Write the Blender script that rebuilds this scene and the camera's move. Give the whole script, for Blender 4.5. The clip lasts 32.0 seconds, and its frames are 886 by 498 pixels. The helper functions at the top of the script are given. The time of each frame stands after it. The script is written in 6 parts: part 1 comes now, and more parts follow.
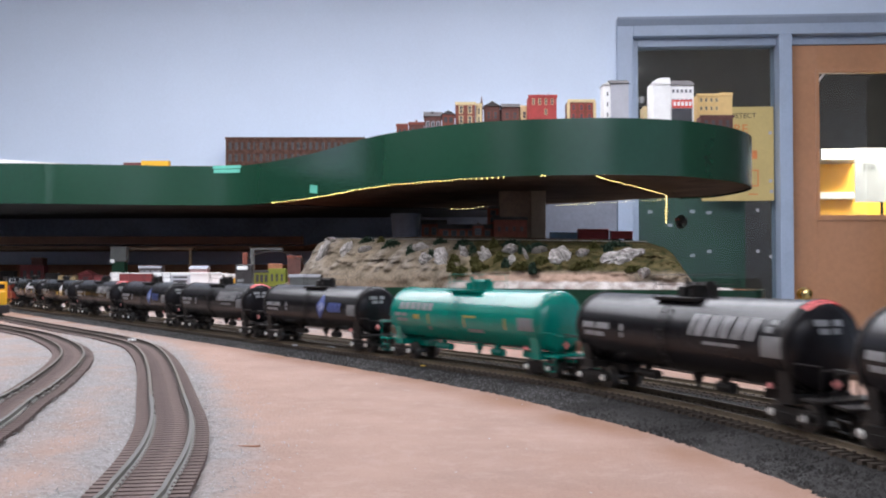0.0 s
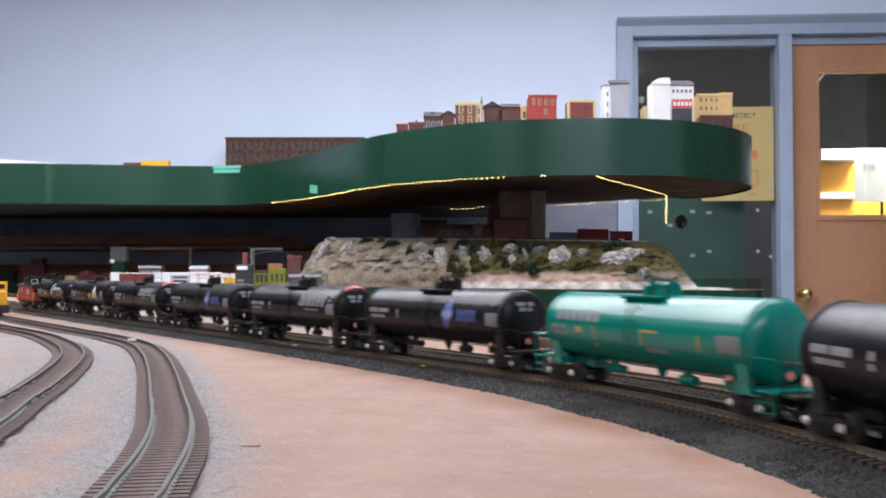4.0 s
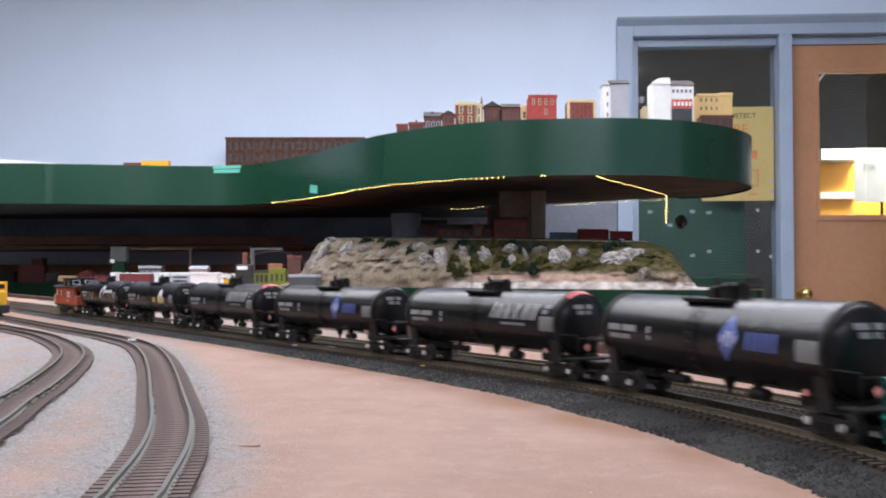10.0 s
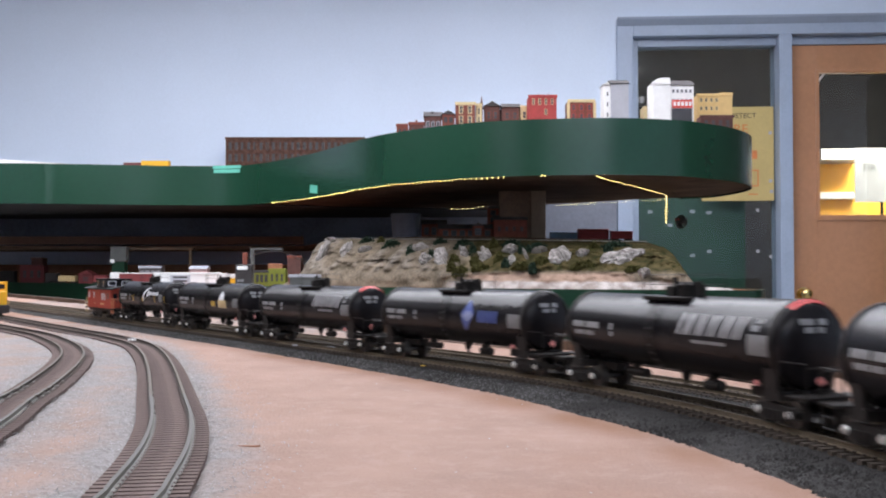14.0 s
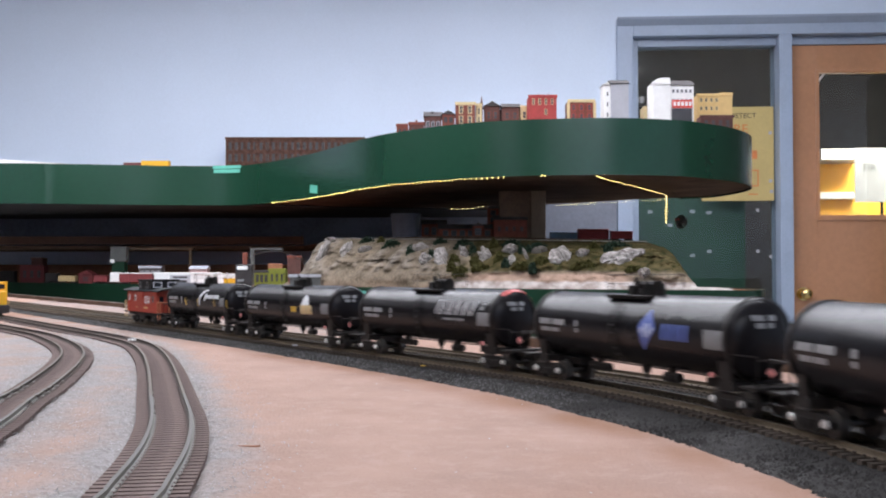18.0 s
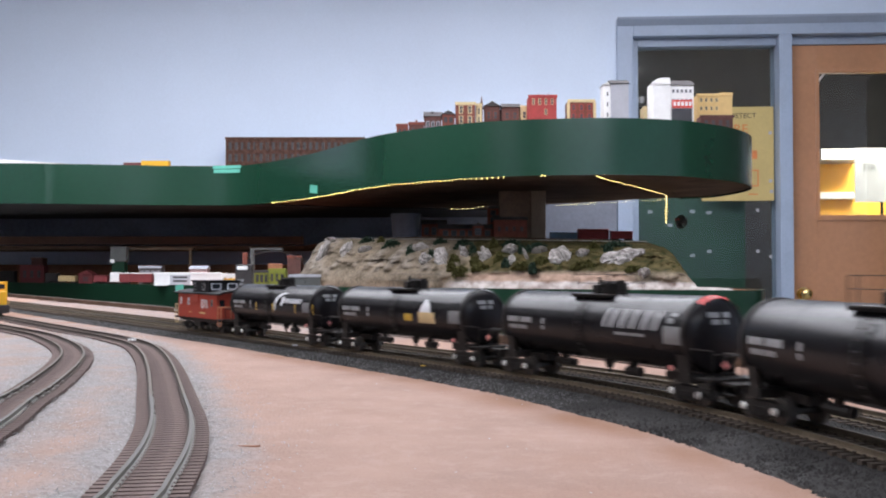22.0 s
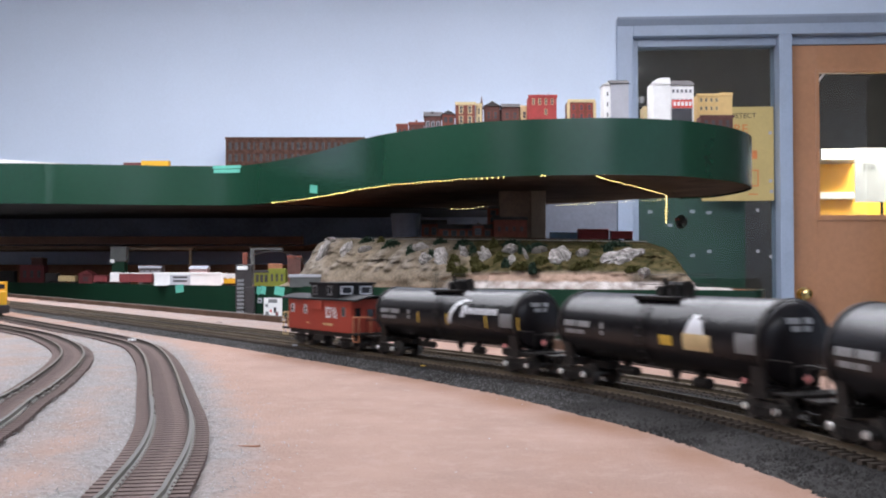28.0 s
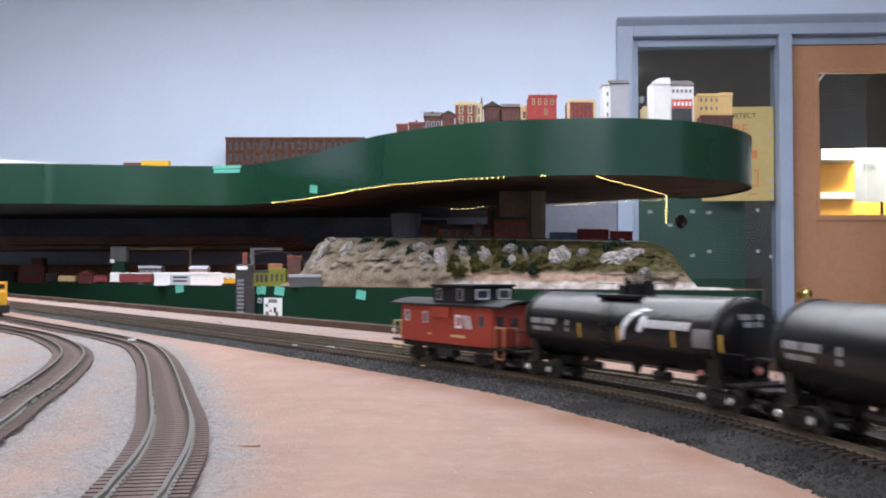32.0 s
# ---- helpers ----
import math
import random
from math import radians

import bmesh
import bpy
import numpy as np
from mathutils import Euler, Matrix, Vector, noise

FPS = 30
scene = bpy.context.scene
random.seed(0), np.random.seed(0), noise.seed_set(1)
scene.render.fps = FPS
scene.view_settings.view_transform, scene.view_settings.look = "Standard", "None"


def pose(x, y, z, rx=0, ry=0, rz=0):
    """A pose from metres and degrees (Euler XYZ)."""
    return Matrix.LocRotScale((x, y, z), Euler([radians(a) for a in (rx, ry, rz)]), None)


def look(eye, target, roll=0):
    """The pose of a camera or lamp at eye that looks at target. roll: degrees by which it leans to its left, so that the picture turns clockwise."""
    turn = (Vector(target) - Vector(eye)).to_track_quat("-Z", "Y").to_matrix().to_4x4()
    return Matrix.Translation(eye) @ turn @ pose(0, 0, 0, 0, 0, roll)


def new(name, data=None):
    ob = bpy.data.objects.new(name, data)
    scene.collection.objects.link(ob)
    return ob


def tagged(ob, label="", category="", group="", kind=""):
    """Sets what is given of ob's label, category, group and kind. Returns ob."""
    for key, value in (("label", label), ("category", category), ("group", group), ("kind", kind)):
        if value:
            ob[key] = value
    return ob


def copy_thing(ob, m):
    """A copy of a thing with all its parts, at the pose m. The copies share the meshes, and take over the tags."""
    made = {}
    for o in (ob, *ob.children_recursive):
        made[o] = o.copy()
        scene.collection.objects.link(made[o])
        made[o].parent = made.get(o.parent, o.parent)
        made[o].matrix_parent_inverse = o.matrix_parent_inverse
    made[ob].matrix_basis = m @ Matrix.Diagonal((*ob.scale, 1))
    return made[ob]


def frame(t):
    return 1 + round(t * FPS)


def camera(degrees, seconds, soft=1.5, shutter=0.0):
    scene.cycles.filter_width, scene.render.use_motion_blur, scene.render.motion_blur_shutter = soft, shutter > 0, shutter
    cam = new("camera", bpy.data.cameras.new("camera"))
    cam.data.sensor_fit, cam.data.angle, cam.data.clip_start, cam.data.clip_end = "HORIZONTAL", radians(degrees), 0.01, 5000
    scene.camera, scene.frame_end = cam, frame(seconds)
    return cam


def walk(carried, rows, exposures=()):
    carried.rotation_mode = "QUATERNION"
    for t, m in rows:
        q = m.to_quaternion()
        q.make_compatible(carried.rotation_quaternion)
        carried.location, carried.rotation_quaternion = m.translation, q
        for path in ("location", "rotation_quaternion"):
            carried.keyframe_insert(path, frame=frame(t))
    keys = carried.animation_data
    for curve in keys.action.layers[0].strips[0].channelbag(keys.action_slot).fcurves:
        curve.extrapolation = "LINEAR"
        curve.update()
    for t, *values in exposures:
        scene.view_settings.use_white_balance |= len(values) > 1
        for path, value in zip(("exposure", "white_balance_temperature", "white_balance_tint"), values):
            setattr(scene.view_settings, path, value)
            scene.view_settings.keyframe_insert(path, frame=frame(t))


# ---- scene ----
# A model railway room: a still camera stands low on the layout while a tank train rolls past.
EYE_Z = 1.067
cam = camera(49.5, 32.0, soft=2.0, shutter=3.0)
walk(cam, [(0.0, pose(0, 0, EYE_Z, 91.432, 0, 0)), (32.0, pose(0, 0, EYE_Z, 91.432, 0, 0))], exposures=[(0.0, 0.0), (32.0, 0.0)])

# ---- world and light ----
world = bpy.data.worlds.new("room_world")
scene.world = world
world.use_nodes = True
world.node_tree.nodes["Background"].inputs[0].default_value = (0.75, 0.83, 1.0, 1)
world.node_tree.nodes["Background"].inputs[1].default_value = 0.05
# unseen rows; last three added to brighten the door side and south wall
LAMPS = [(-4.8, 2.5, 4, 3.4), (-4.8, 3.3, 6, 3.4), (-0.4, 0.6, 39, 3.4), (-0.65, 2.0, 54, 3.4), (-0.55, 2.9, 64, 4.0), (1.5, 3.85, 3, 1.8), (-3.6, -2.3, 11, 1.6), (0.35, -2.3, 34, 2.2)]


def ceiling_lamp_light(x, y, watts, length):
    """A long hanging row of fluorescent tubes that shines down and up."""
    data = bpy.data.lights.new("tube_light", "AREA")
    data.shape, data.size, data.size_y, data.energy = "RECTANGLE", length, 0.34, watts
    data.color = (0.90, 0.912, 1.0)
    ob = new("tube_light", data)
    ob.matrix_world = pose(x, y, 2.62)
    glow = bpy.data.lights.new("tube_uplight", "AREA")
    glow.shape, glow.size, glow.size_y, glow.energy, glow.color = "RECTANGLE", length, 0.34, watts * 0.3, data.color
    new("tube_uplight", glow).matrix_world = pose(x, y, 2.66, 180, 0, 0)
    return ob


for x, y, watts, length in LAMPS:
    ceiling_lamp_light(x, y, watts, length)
hall = bpy.data.lights.new("hall_light", "AREA")
hall.size, hall.energy, hall.color = 0.5, 92, (1.0, 0.9, 0.75)
new("hall_light", hall).matrix_world = look((2.55, 4.95, 2.45), (2.2, 5.4, 1.5))


# ---- materials ----
def material(name, colour, rough=0.6, metal=0.0, spread=0.15, scale=40.0, fine=400.0, bump=0.0, second=None, coat=0.0, emit=0.0, spec=0.5, wear=0.1):
    """Procedural surface: two scales of colour variation, roughness wear and fine relief, in object space."""
    m = bpy.data.materials.new(name)
    m.use_nodes = True
    t = m.node_tree
    b = t.nodes["Principled BSDF"]
    b.inputs["Roughness"].default_value, b.inputs["Metallic"].default_value = rough, metal
    b.inputs["Coat Weight"].default_value = coat
    b.inputs["Specular IOR Level"].default_value = 0.04 if rough >= 0.85 else spec
    tc = t.nodes.new("ShaderNodeTexCoord")
    big, small = t.nodes.new("ShaderNodeTexNoise"), t.nodes.new("ShaderNodeTexNoise")
    big.inputs["Scale"].default_value, small.inputs["Scale"].default_value = scale, fine
    big.inputs["Detail"].default_value, small.inputs["Detail"].default_value = 5, 3
    for n in (big, small):
        t.links.new(tc.outputs["Object"], n.inputs["Vector"])
    ramp = t.nodes.new("ShaderNodeValToRGB")
    dark = second or tuple(c * (1 - spread) for c in colour)
    light = tuple(min(1, c * (1 + spread * 0.6)) for c in colour)
    ramp.color_ramp.elements[0].color, ramp.color_ramp.elements[0].position = (*dark, 1), 0.36
    ramp.color_ramp.elements[1].color, ramp.color_ramp.elements[1].position = (*light, 1), 0.62
    mix = t.nodes.new("ShaderNodeMath")
    mix.operation = "MULTIPLY_ADD"
    mix.inputs[1].default_value = 0.35
    t.links.new(small.outputs[0], mix.inputs[0])
    low = t.nodes.new("ShaderNodeMath")
    low.operation = "MULTIPLY"
    low.inputs[1].default_value = 0.66
    t.links.new(big.outputs[0], low.inputs[0])
    t.links.new(low.outputs[0], mix.inputs[2])
    t.links.new(mix.outputs[0], ramp.inputs[0])
    t.links.new(ramp.outputs[0], b.inputs["Base Color"])
    rr = t.nodes.new("ShaderNodeMapRange")
    rr.inputs["To Min"].default_value, rr.inputs["To Max"].default_value = max(0.03, rough - wear), min(1, rough + wear)
    t.links.new(big.outputs[0], rr.inputs["Value"])
    t.links.new(rr.outputs[0], b.inputs["Roughness"])
    if bump:
        bp = t.nodes.new("ShaderNodeBump")
        bp.inputs["Strength"].default_value, bp.inputs["Distance"].default_value = min(1, bump), 0.002
        t.links.new(small.outputs[0], bp.inputs["Height"])
        t.links.new(bp.outputs[0], b.inputs["Normal"])
    if emit:
        b.inputs["Emission Color"].default_value, b.inputs["Emission Strength"].default_value = (*colour, 1), emit
    return m


WALL = material("wall_paint", (0.67, 0.77, 0.92), 0.7, spread=0.04, scale=2, fine=90, bump=0.05)
TRIM = material("blue_grey_trim", (0.33, 0.40, 0.52), 0.4, spread=0.08, scale=6, fine=80)
CEIL = material("ceiling_white", (0.86, 0.87, 0.88), 0.9, spread=0.05, scale=5, fine=200, bump=0.2)
FLOOR = material("floor_tile", (0.44, 0.42, 0.39), 0.5, spread=0.2, scale=3, fine=60)
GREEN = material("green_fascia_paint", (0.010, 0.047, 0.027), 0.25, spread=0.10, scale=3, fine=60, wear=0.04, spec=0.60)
# darker copy of the fascia green; the upper deck's shade is put in
GREENSHADE = material("shaded_green_paint", (0.006, 0.031, 0.016), 0.38, spread=0.12, scale=3, fine=60, wear=0.04, spec=0.32)
WOODDARK = material("dark_plywood", (0.122, 0.080, 0.058), 0.88, spread=0.35, scale=9, fine=120, bump=0.1)
WOODPOST = material("post_wood", (0.34, 0.25, 0.17), 0.6, spread=0.2, scale=12, fine=140)
DOORWOOD = material("door_veneer", (0.43, 0.212, 0.110), 0.30, coat=0.35, spread=0.12, scale=2.5, fine=50)
BLACKBOARD = material("dark_backdrop", (0.34, 0.38, 0.48), 0.9, spread=0.3, scale=4, fine=80)
SKYBOARD = material("sky_backdrop", (0.60, 0.68, 0.86), 0.9, spread=0.1, scale=4, fine=60)
SHADEBOARD = material("shaded_wall_blue", (0.20, 0.215, 0.26), 0.9, spread=0.15, scale=4, fine=60)
SHELFWOOD = material("stained_shelf_wood", (0.105, 0.052, 0.034), 0.8, spread=0.3, scale=8, fine=90)
RUST = material("brown_backdrop", (0.32, 0.15, 0.09), 0.85, spread=0.3, scale=8, fine=90)
RAILM = material("rusty_rail", (0.150, 0.118, 0.082), 0.65, spread=0.25, scale=60, fine=900, spec=0.2)
RAILPALE = material("pale_grey_rail_side", (0.20, 0.195, 0.175), 0.65, spread=0.2, scale=60, fine=900, spec=0.3)
# counterpart of the pale side, with its shade put into the colour
RAILSHADE = material("shaded_rail_side", (0.070, 0.058, 0.050), 0.75, spread=0.25, scale=60, fine=900, spec=0.12)
RAILTOP = material("grey_rail_head", (0.12, 0.115, 0.105), 0.65, spread=0.1, scale=60, fine=900, spec=0.2)
TIE = material("brown_ties", (0.160, 0.122, 0.112), 0.85, spread=0.3, scale=120, fine=1500, bump=0.2)
TIEDARK = material("weathered_ties", (0.086, 0.070, 0.059), 0.85, spread=0.3, scale=120, fine=1500, bump=0.2)
BALLAST = material("grey_ballast", (0.060, 0.058, 0.057), 0.95, spread=0.5, scale=22, fine=1200, bump=1.0, second=(0.034, 0.032, 0.031))
BLACK = material("black_tank_paint", (0.0130, 0.0122, 0.0140), 0.25, spread=0.3, scale=25, fine=300, spec=0.17, wear=0.03)
UNDER = material("black_underframe", (0.024, 0.0215, 0.0205), 0.55, spread=0.4, scale=80, fine=900, spec=0.2)
WHEEL = material("steel_wheel", (0.10, 0.095, 0.09), 0.4, metal=0.6, spread=0.3, scale=120, fine=900)
SILVER = material("silver_bearing", (0.86, 0.85, 0.82), 0.38, metal=0.6, spread=0.1, scale=120, fine=900)
TEAL = material("teal_tank_paint", (0.0, 0.212, 0.160), 0.22, spread=0.12, scale=25, fine=300, wear=0.03)
CABRED = material("caboose_red", (0.37, 0.046, 0.024), 0.55, spread=0.14, scale=40, fine=500)
RAILTAN = material("dull_rail_head", (0.115, 0.095, 0.074), 0.6, spread=0.2, scale=60, fine=900, spec=0.2)
ROOFBLACK = material("black_roof", (0.012, 0.012, 0.014), 0.7, spread=0.3, scale=40, fine=500, spec=0.2)
WHITE = material("white_lettering", (0.72, 0.74, 0.77), 0.5, spread=0.1, scale=200, fine=1500)
DULLWHITE = material("worn_lettering", (0.26, 0.265, 0.27), 0.6, spread=0.25, scale=200, fine=1500)
NAMEWHITE = material("white_name_bars", (0.40, 0.40, 0.41), 0.6, spread=0.25, scale=200, fine=1500)
PALEBLUE = material("pale_blue_veins", (0.50, 0.55, 0.70), 0.5, spread=0.1, scale=200, fine=1500)
GREYPANEL = material("grey_stencil_panel", (0.20, 0.205, 0.21), 0.6, spread=0.2, scale=200, fine=1500)
BLUE = material("blue_lettering", (0.075, 0.115, 0.35), 0.5, spread=0.1, scale=200, fine=1500)
YELLOW = material("yellow_marks", (0.66, 0.42, 0.05), 0.5, spread=0.1, scale=200, fine=1500)
RED = material("red_marks", (0.62, 0.04, 0.04), 0.45, spread=0.1, scale=200, fine=1500)
FADEDYELLOW = material("faded_yellow_marks", (0.36, 0.31, 0.07), 0.5, spread=0.25, scale=200, fine=1500)
TAN = material("tan_marks", (0.62, 0.47, 0.24), 0.5, spread=0.15, scale=200, fine=1500)
TAPE = material("green_painters_tape", (0.11, 0.45, 0.345), 0.7, spread=0.1, scale=60, fine=600)
LED = material("led_glow", (1.0, 0.74, 0.24), 0.4, emit=15.0)
GLASSBLACK = material("window_glass_dark", (0.02, 0.02, 0.025), 0.1, spread=0.1)


# ---- mesh helpers ----
def part(name, bm, mat, parent=None, label="", smooth=False):
    me = bpy.data.meshes.new(name)
    bmesh.ops.recalc_face_normals(bm, faces=bm.faces)
    bm.to_mesh(me)
    bm.free()
    me.materials.append(mat)
    if smooth:
        for p in me.polygons:
            p.use_smooth = True
    ob = new(name, me)
    if parent:
        ob.parent = parent
    return tagged(ob, label)


def box(bm, x0, y0, z0, x1, y1, z1, m=None):
    vs = [bm.verts.new((x, y, z)) for z in (z0, z1) for y in (y0, y1) for x in (x0, x1)]
    if m is not None:
        for v in vs:
            v.co = m @ v.co
    for f in ((0, 2, 3, 1), (4, 5, 7, 6), (0, 1, 5, 4), (2, 6, 7, 3), (0, 4, 6, 2), (1, 3, 7, 5)):
        bm.faces.new([vs[i] for i in f])
    return bm


def bevelled(x0, y0, z0, x1, y1, z1, w):
    bm = box(bmesh.new(), x0, y0, z0, x1, y1, z1)
    bmesh.ops.bevel(bm, geom=bm.edges[:], offset=w, segments=2, affect="EDGES", profile=0.6)
    return bm


def rod(bm, a, b, r, n=8, r2=None):
    a, b = Vector(a), Vector(b)
    q = (b - a).to_track_quat("Z", "Y")
    r2 = r if r2 is None else r2
    rings = []
    for p, rr in ((a, r), (b, r2)):
        rings.append([bm.verts.new(p + q @ Vector((rr * math.cos(6.2832 * i / n), rr * math.sin(6.2832 * i / n), 0))) for i in range(n)])
    for i in range(n):
        bm.faces.new((rings[0][i], rings[0][(i + 1) % n], rings[1][(i + 1) % n], rings[1][i]))
    bm.faces.new(rings[0][::-1])
    bm.faces.new(rings[1])
    return bm


def tube(bm, pts, r, n=5):
    """One bent rod through all the points."""
    pts = [Vector(p) for p in pts]
    rings = []
    for i, p in enumerate(pts):
        d = (pts[min(i + 1, len(pts) - 1)] - pts[max(i - 1, 0)]).normalized()
        q = d.to_track_quat("Z", "Y")
        rings.append([bm.verts.new(p + q @ Vector((r * math.cos(6.2832 * k / n), r * math.sin(6.2832 * k / n), 0))) for k in range(n)])
    for a, b in zip(rings, rings[1:]):
        best = min(range(n), key=lambda s: (a[0].co - b[s].co).length)
        for k in range(n):
            bm.faces.new((a[k], a[(k + 1) % n], b[(k + 1 + best) % n], b[(k + best) % n]))
    bm.faces.new(rings[0][::-1])
    bm.faces.new(rings[-1])
    return bm


def lathe_x(bm, profile, zc, n=40):
    """Turn (x, radius) pairs about the axis y = 0, z = zc."""
    rings = []
    for x, r in profile:
        rings.append([bm.verts.new((x, r * math.sin(6.2832 * i / n), zc + r * math.cos(6.2832 * i / n))) for i in range(n)])
    for a, b in zip(rings, rings[1:]):
        for i in range(n):
            bm.faces.new((a[i], a[(i + 1) % n], b[(i + 1) % n], b[i]))
    bm.faces.new(rings[0][::-1])
    bm.faces.new(rings[-1])
    return bm


def slab(bm, outline, z0, z1):
    lo = [bm.verts.new((x, y, z0)) for x, y in outline]
    hi = [bm.verts.new((x, y, z1)) for x, y in outline]
    bm.faces.new(lo[::-1])
    bm.faces.new(hi)
    n = len(outline)
    for i in range(n):
        bm.faces.new((lo[i], lo[(i + 1) % n], hi[(i + 1) % n], hi[i]))
    return bm


def curve_points(pts, step=6):
    """A smooth line through plan points."""
    p = [Vector(q) for q in pts]
    p = [2 * p[0] - p[1]] + p + [2 * p[-1] - p[-2]]
    out = []
    for i in range(1, len(p) - 2):
        a, b, c, d = p[i - 1:i + 3]
        for k in range(step):
            t = k / step
            out.append(0.5 * (2 * b + (c - a) * t + (2 * a - 5 * b + 4 * c - d) * t * t + (3 * b - a - 3 * c + d) * t ** 3))
    out.append(p[-2])
    return out


def strip(bm, line, thick, z0, z1):
    """An upright board that follows a plan line, with hard long edges."""
    rows = []
    for i, q in enumerate(line):
        d = (line[min(i + 1, len(line) - 1)] - line[max(i - 1, 0)]).normalized()
        nrm = Vector((-d.y, d.x))
        a, b = q, q + nrm * thick
        rows.append([bm.verts.new((p.x, p.y, z)) for p, z in ((a, z0), (a, z1), (b, z1), (b, z0))])
    for r, s in zip(rows, rows[1:]):
        for k in range(4):
            bm.faces.new((r[k], s[k], s[(k + 1) % 4], r[(k + 1) % 4]))
        for k in range(4):
            bm.edges.get((r[k], s[k])).smooth = False
    bm.faces.new(rows[0])
    bm.faces.new(rows[-1][::-1])
    return bm


def empty(name, label, category, group="", m=None):
    ob = new(name)
    if m is not None:
        ob.matrix_world = m
    return tagged(ob, label, category, group)


def pieces(name, bm, mat, parent, label=""):
    """Each loose piece of bm as a part of its own."""
    bm.verts.ensure_lookup_table()
    seen = set()
    for start in bm.verts:
        if start.index in seen:
            continue
        stack, island = [start], []
        seen.add(start.index)
        while stack:
            v = stack.pop()
            island.append(v)
            for e in v.link_edges:
                w = e.other_vert(v)
                if w.index not in seen:
                    seen.add(w.index)
                    stack.append(w)
        order = {v.index: i for i, v in enumerate(island)}
        polys = {f.index: [order[v.index] for v in f.verts] for v in island for f in v.link_faces}
        me = bpy.data.meshes.new(name)
        me.from_pydata([v.co[:] for v in island], [], list(polys.values()))
        me.materials.append(mat)
        ob = new(name, me)
        ob.parent = parent
        tagged(ob, label)
    bm.free()


def structure(name, bm, mat, label="", smooth=False):
    return tagged(part(name, bm, mat, None, label, smooth), kind="structure", category=name.split("_")[0])


# ---- the room ----
WY, WS = 4.62, -0.063  # the back wall's line: y = WY + WS * x


X0, X1, Y0, ZC = -7.0, 3.0, -3.0, 2.9
structure("floor", box(bmesh.new(), X0, Y0, -0.1, X1, 5.2, 0), FLOOR, "grey tiled room floor")
structure("ceiling", box(bmesh.new(), X0, Y0, ZC, X1, 5.2, ZC + 0.1), CEIL, "white plain ceiling")
# dark colour for unseen walls, added to shape reflections on fascia and tanks
PANEL = material("reflection_dark", (0.055, 0.048, 0.043), 0.6, spread=0.2, scale=3, fine=40)
structure("wall_west", box(bmesh.new(), X0 - 0.12, Y0, 0, X0, 5.2, ZC), PANEL, "closing wall out of view, dark for the reflections")
structure("wall_east", box(bmesh.new(), X1, Y0, 0, X1 + 0.12, 5.2, ZC), WALL, "pale blue painted wall")
structure("wall_south", box(bmesh.new(), X0, Y0 - 0.12, 0, X1, Y0, ZC), WALL, "pale blue painted wall")
# unseen panels, placed where the fascia should mirror something dark
for xa, xb, top in ((X0, -4.5, 2.6), (-4.5, -2.6, 1.0), (-2.6, -0.75, 2.6), (-0.75, X1, 1.0)):
    structure("wainscot", box(bmesh.new(), xa, Y0, 0, xb, Y0 + 0.02, top), PANEL, "dark panel added out of view to darken reflections")
structure("wainscot_east", box(bmesh.new(), X1 - 0.02, 1.3, 0, X1, 4.4, 2.6), PANEL, "dark panel added out of view to darken reflections")
WALLM = Matrix.Translation((0, WY, 0)) @ Matrix.Rotation(math.atan(WS), 4, "Z")
bm = bmesh.new()
OX0, OX1, OZ = 0.83, 2.62, 2.275   # the opening that holds sidelight and door
for b in ((X0 - 0.2, 0, 0, OX0, 0.15, ZC), (OX1, 0, 0, X1 + 0.2, 0.15, ZC), (OX0, 0, OZ, OX1, 0.15, ZC)):
    box(bm, *b, WALLM)
structure("wall_north", bm, WALL, "pale blue painted wall with a door and sidelight")
# added dark panel left of the view, darkens what the fascia mirrors
structure("wainscot_north", box(bmesh.new(), X0, -0.02, 0, -3.1, -0.001, 2.6, WALLM), PANEL, "dark panel added out of view to darken reflections")

# hanging lamp housings, all out of view, each between its downward and upward tubes
HOUSING = material("white_enamel", (0.72, 0.73, 0.74), 0.45, spread=0.05, scale=10, fine=100)
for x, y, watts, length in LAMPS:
    lamp = empty("hanging_lamp", "long white fluorescent lamp, added out of view", "lamp", "hanging lamps of the room", pose(x, y, 2.64))
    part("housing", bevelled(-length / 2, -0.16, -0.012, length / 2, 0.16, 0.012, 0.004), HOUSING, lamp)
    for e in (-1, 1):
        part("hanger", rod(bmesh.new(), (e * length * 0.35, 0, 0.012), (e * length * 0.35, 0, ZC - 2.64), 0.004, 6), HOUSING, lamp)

# ---- layout: path of the main track ----
KNOTS = [(-9, 0), (-0.6, 0.0), (-0.25, 0.0), (0.1, 0.02), (0.25, -0.4), (0.4, -1.5), (0.55, -1.3), (0.75, -1.1), (0.85, 0), (9, 0)]
RAIL_Z = 1.008


def build_path():
    g = np.arange(-3.6, 2.6, 0.002)
    k = np.interp(g, [a for a, b in KNOTS], [b for a, b in KNOTS])
    th = np.cumsum(k) * 0.002
    th += -0.9535 - np.interp(0, g, th)
    x, y = np.cumsum(np.cos(th)) * 0.002, np.cumsum(np.sin(th)) * 0.002
    return g, x - np.interp(0, g, x) - 0.1238, y - np.interp(0, g, y) + 0.8292, th


PG, PX, PY, PT = build_path()


def main_at(s, off=0.0):
    """Plan point, and heading, at s metres along the main track, off to its left."""
    th = float(np.interp(s, PG, PT))
    return Vector((float(np.interp(s, PG, PX)) - off * math.sin(th), float(np.interp(s, PG, PY)) + off * math.cos(th))), th


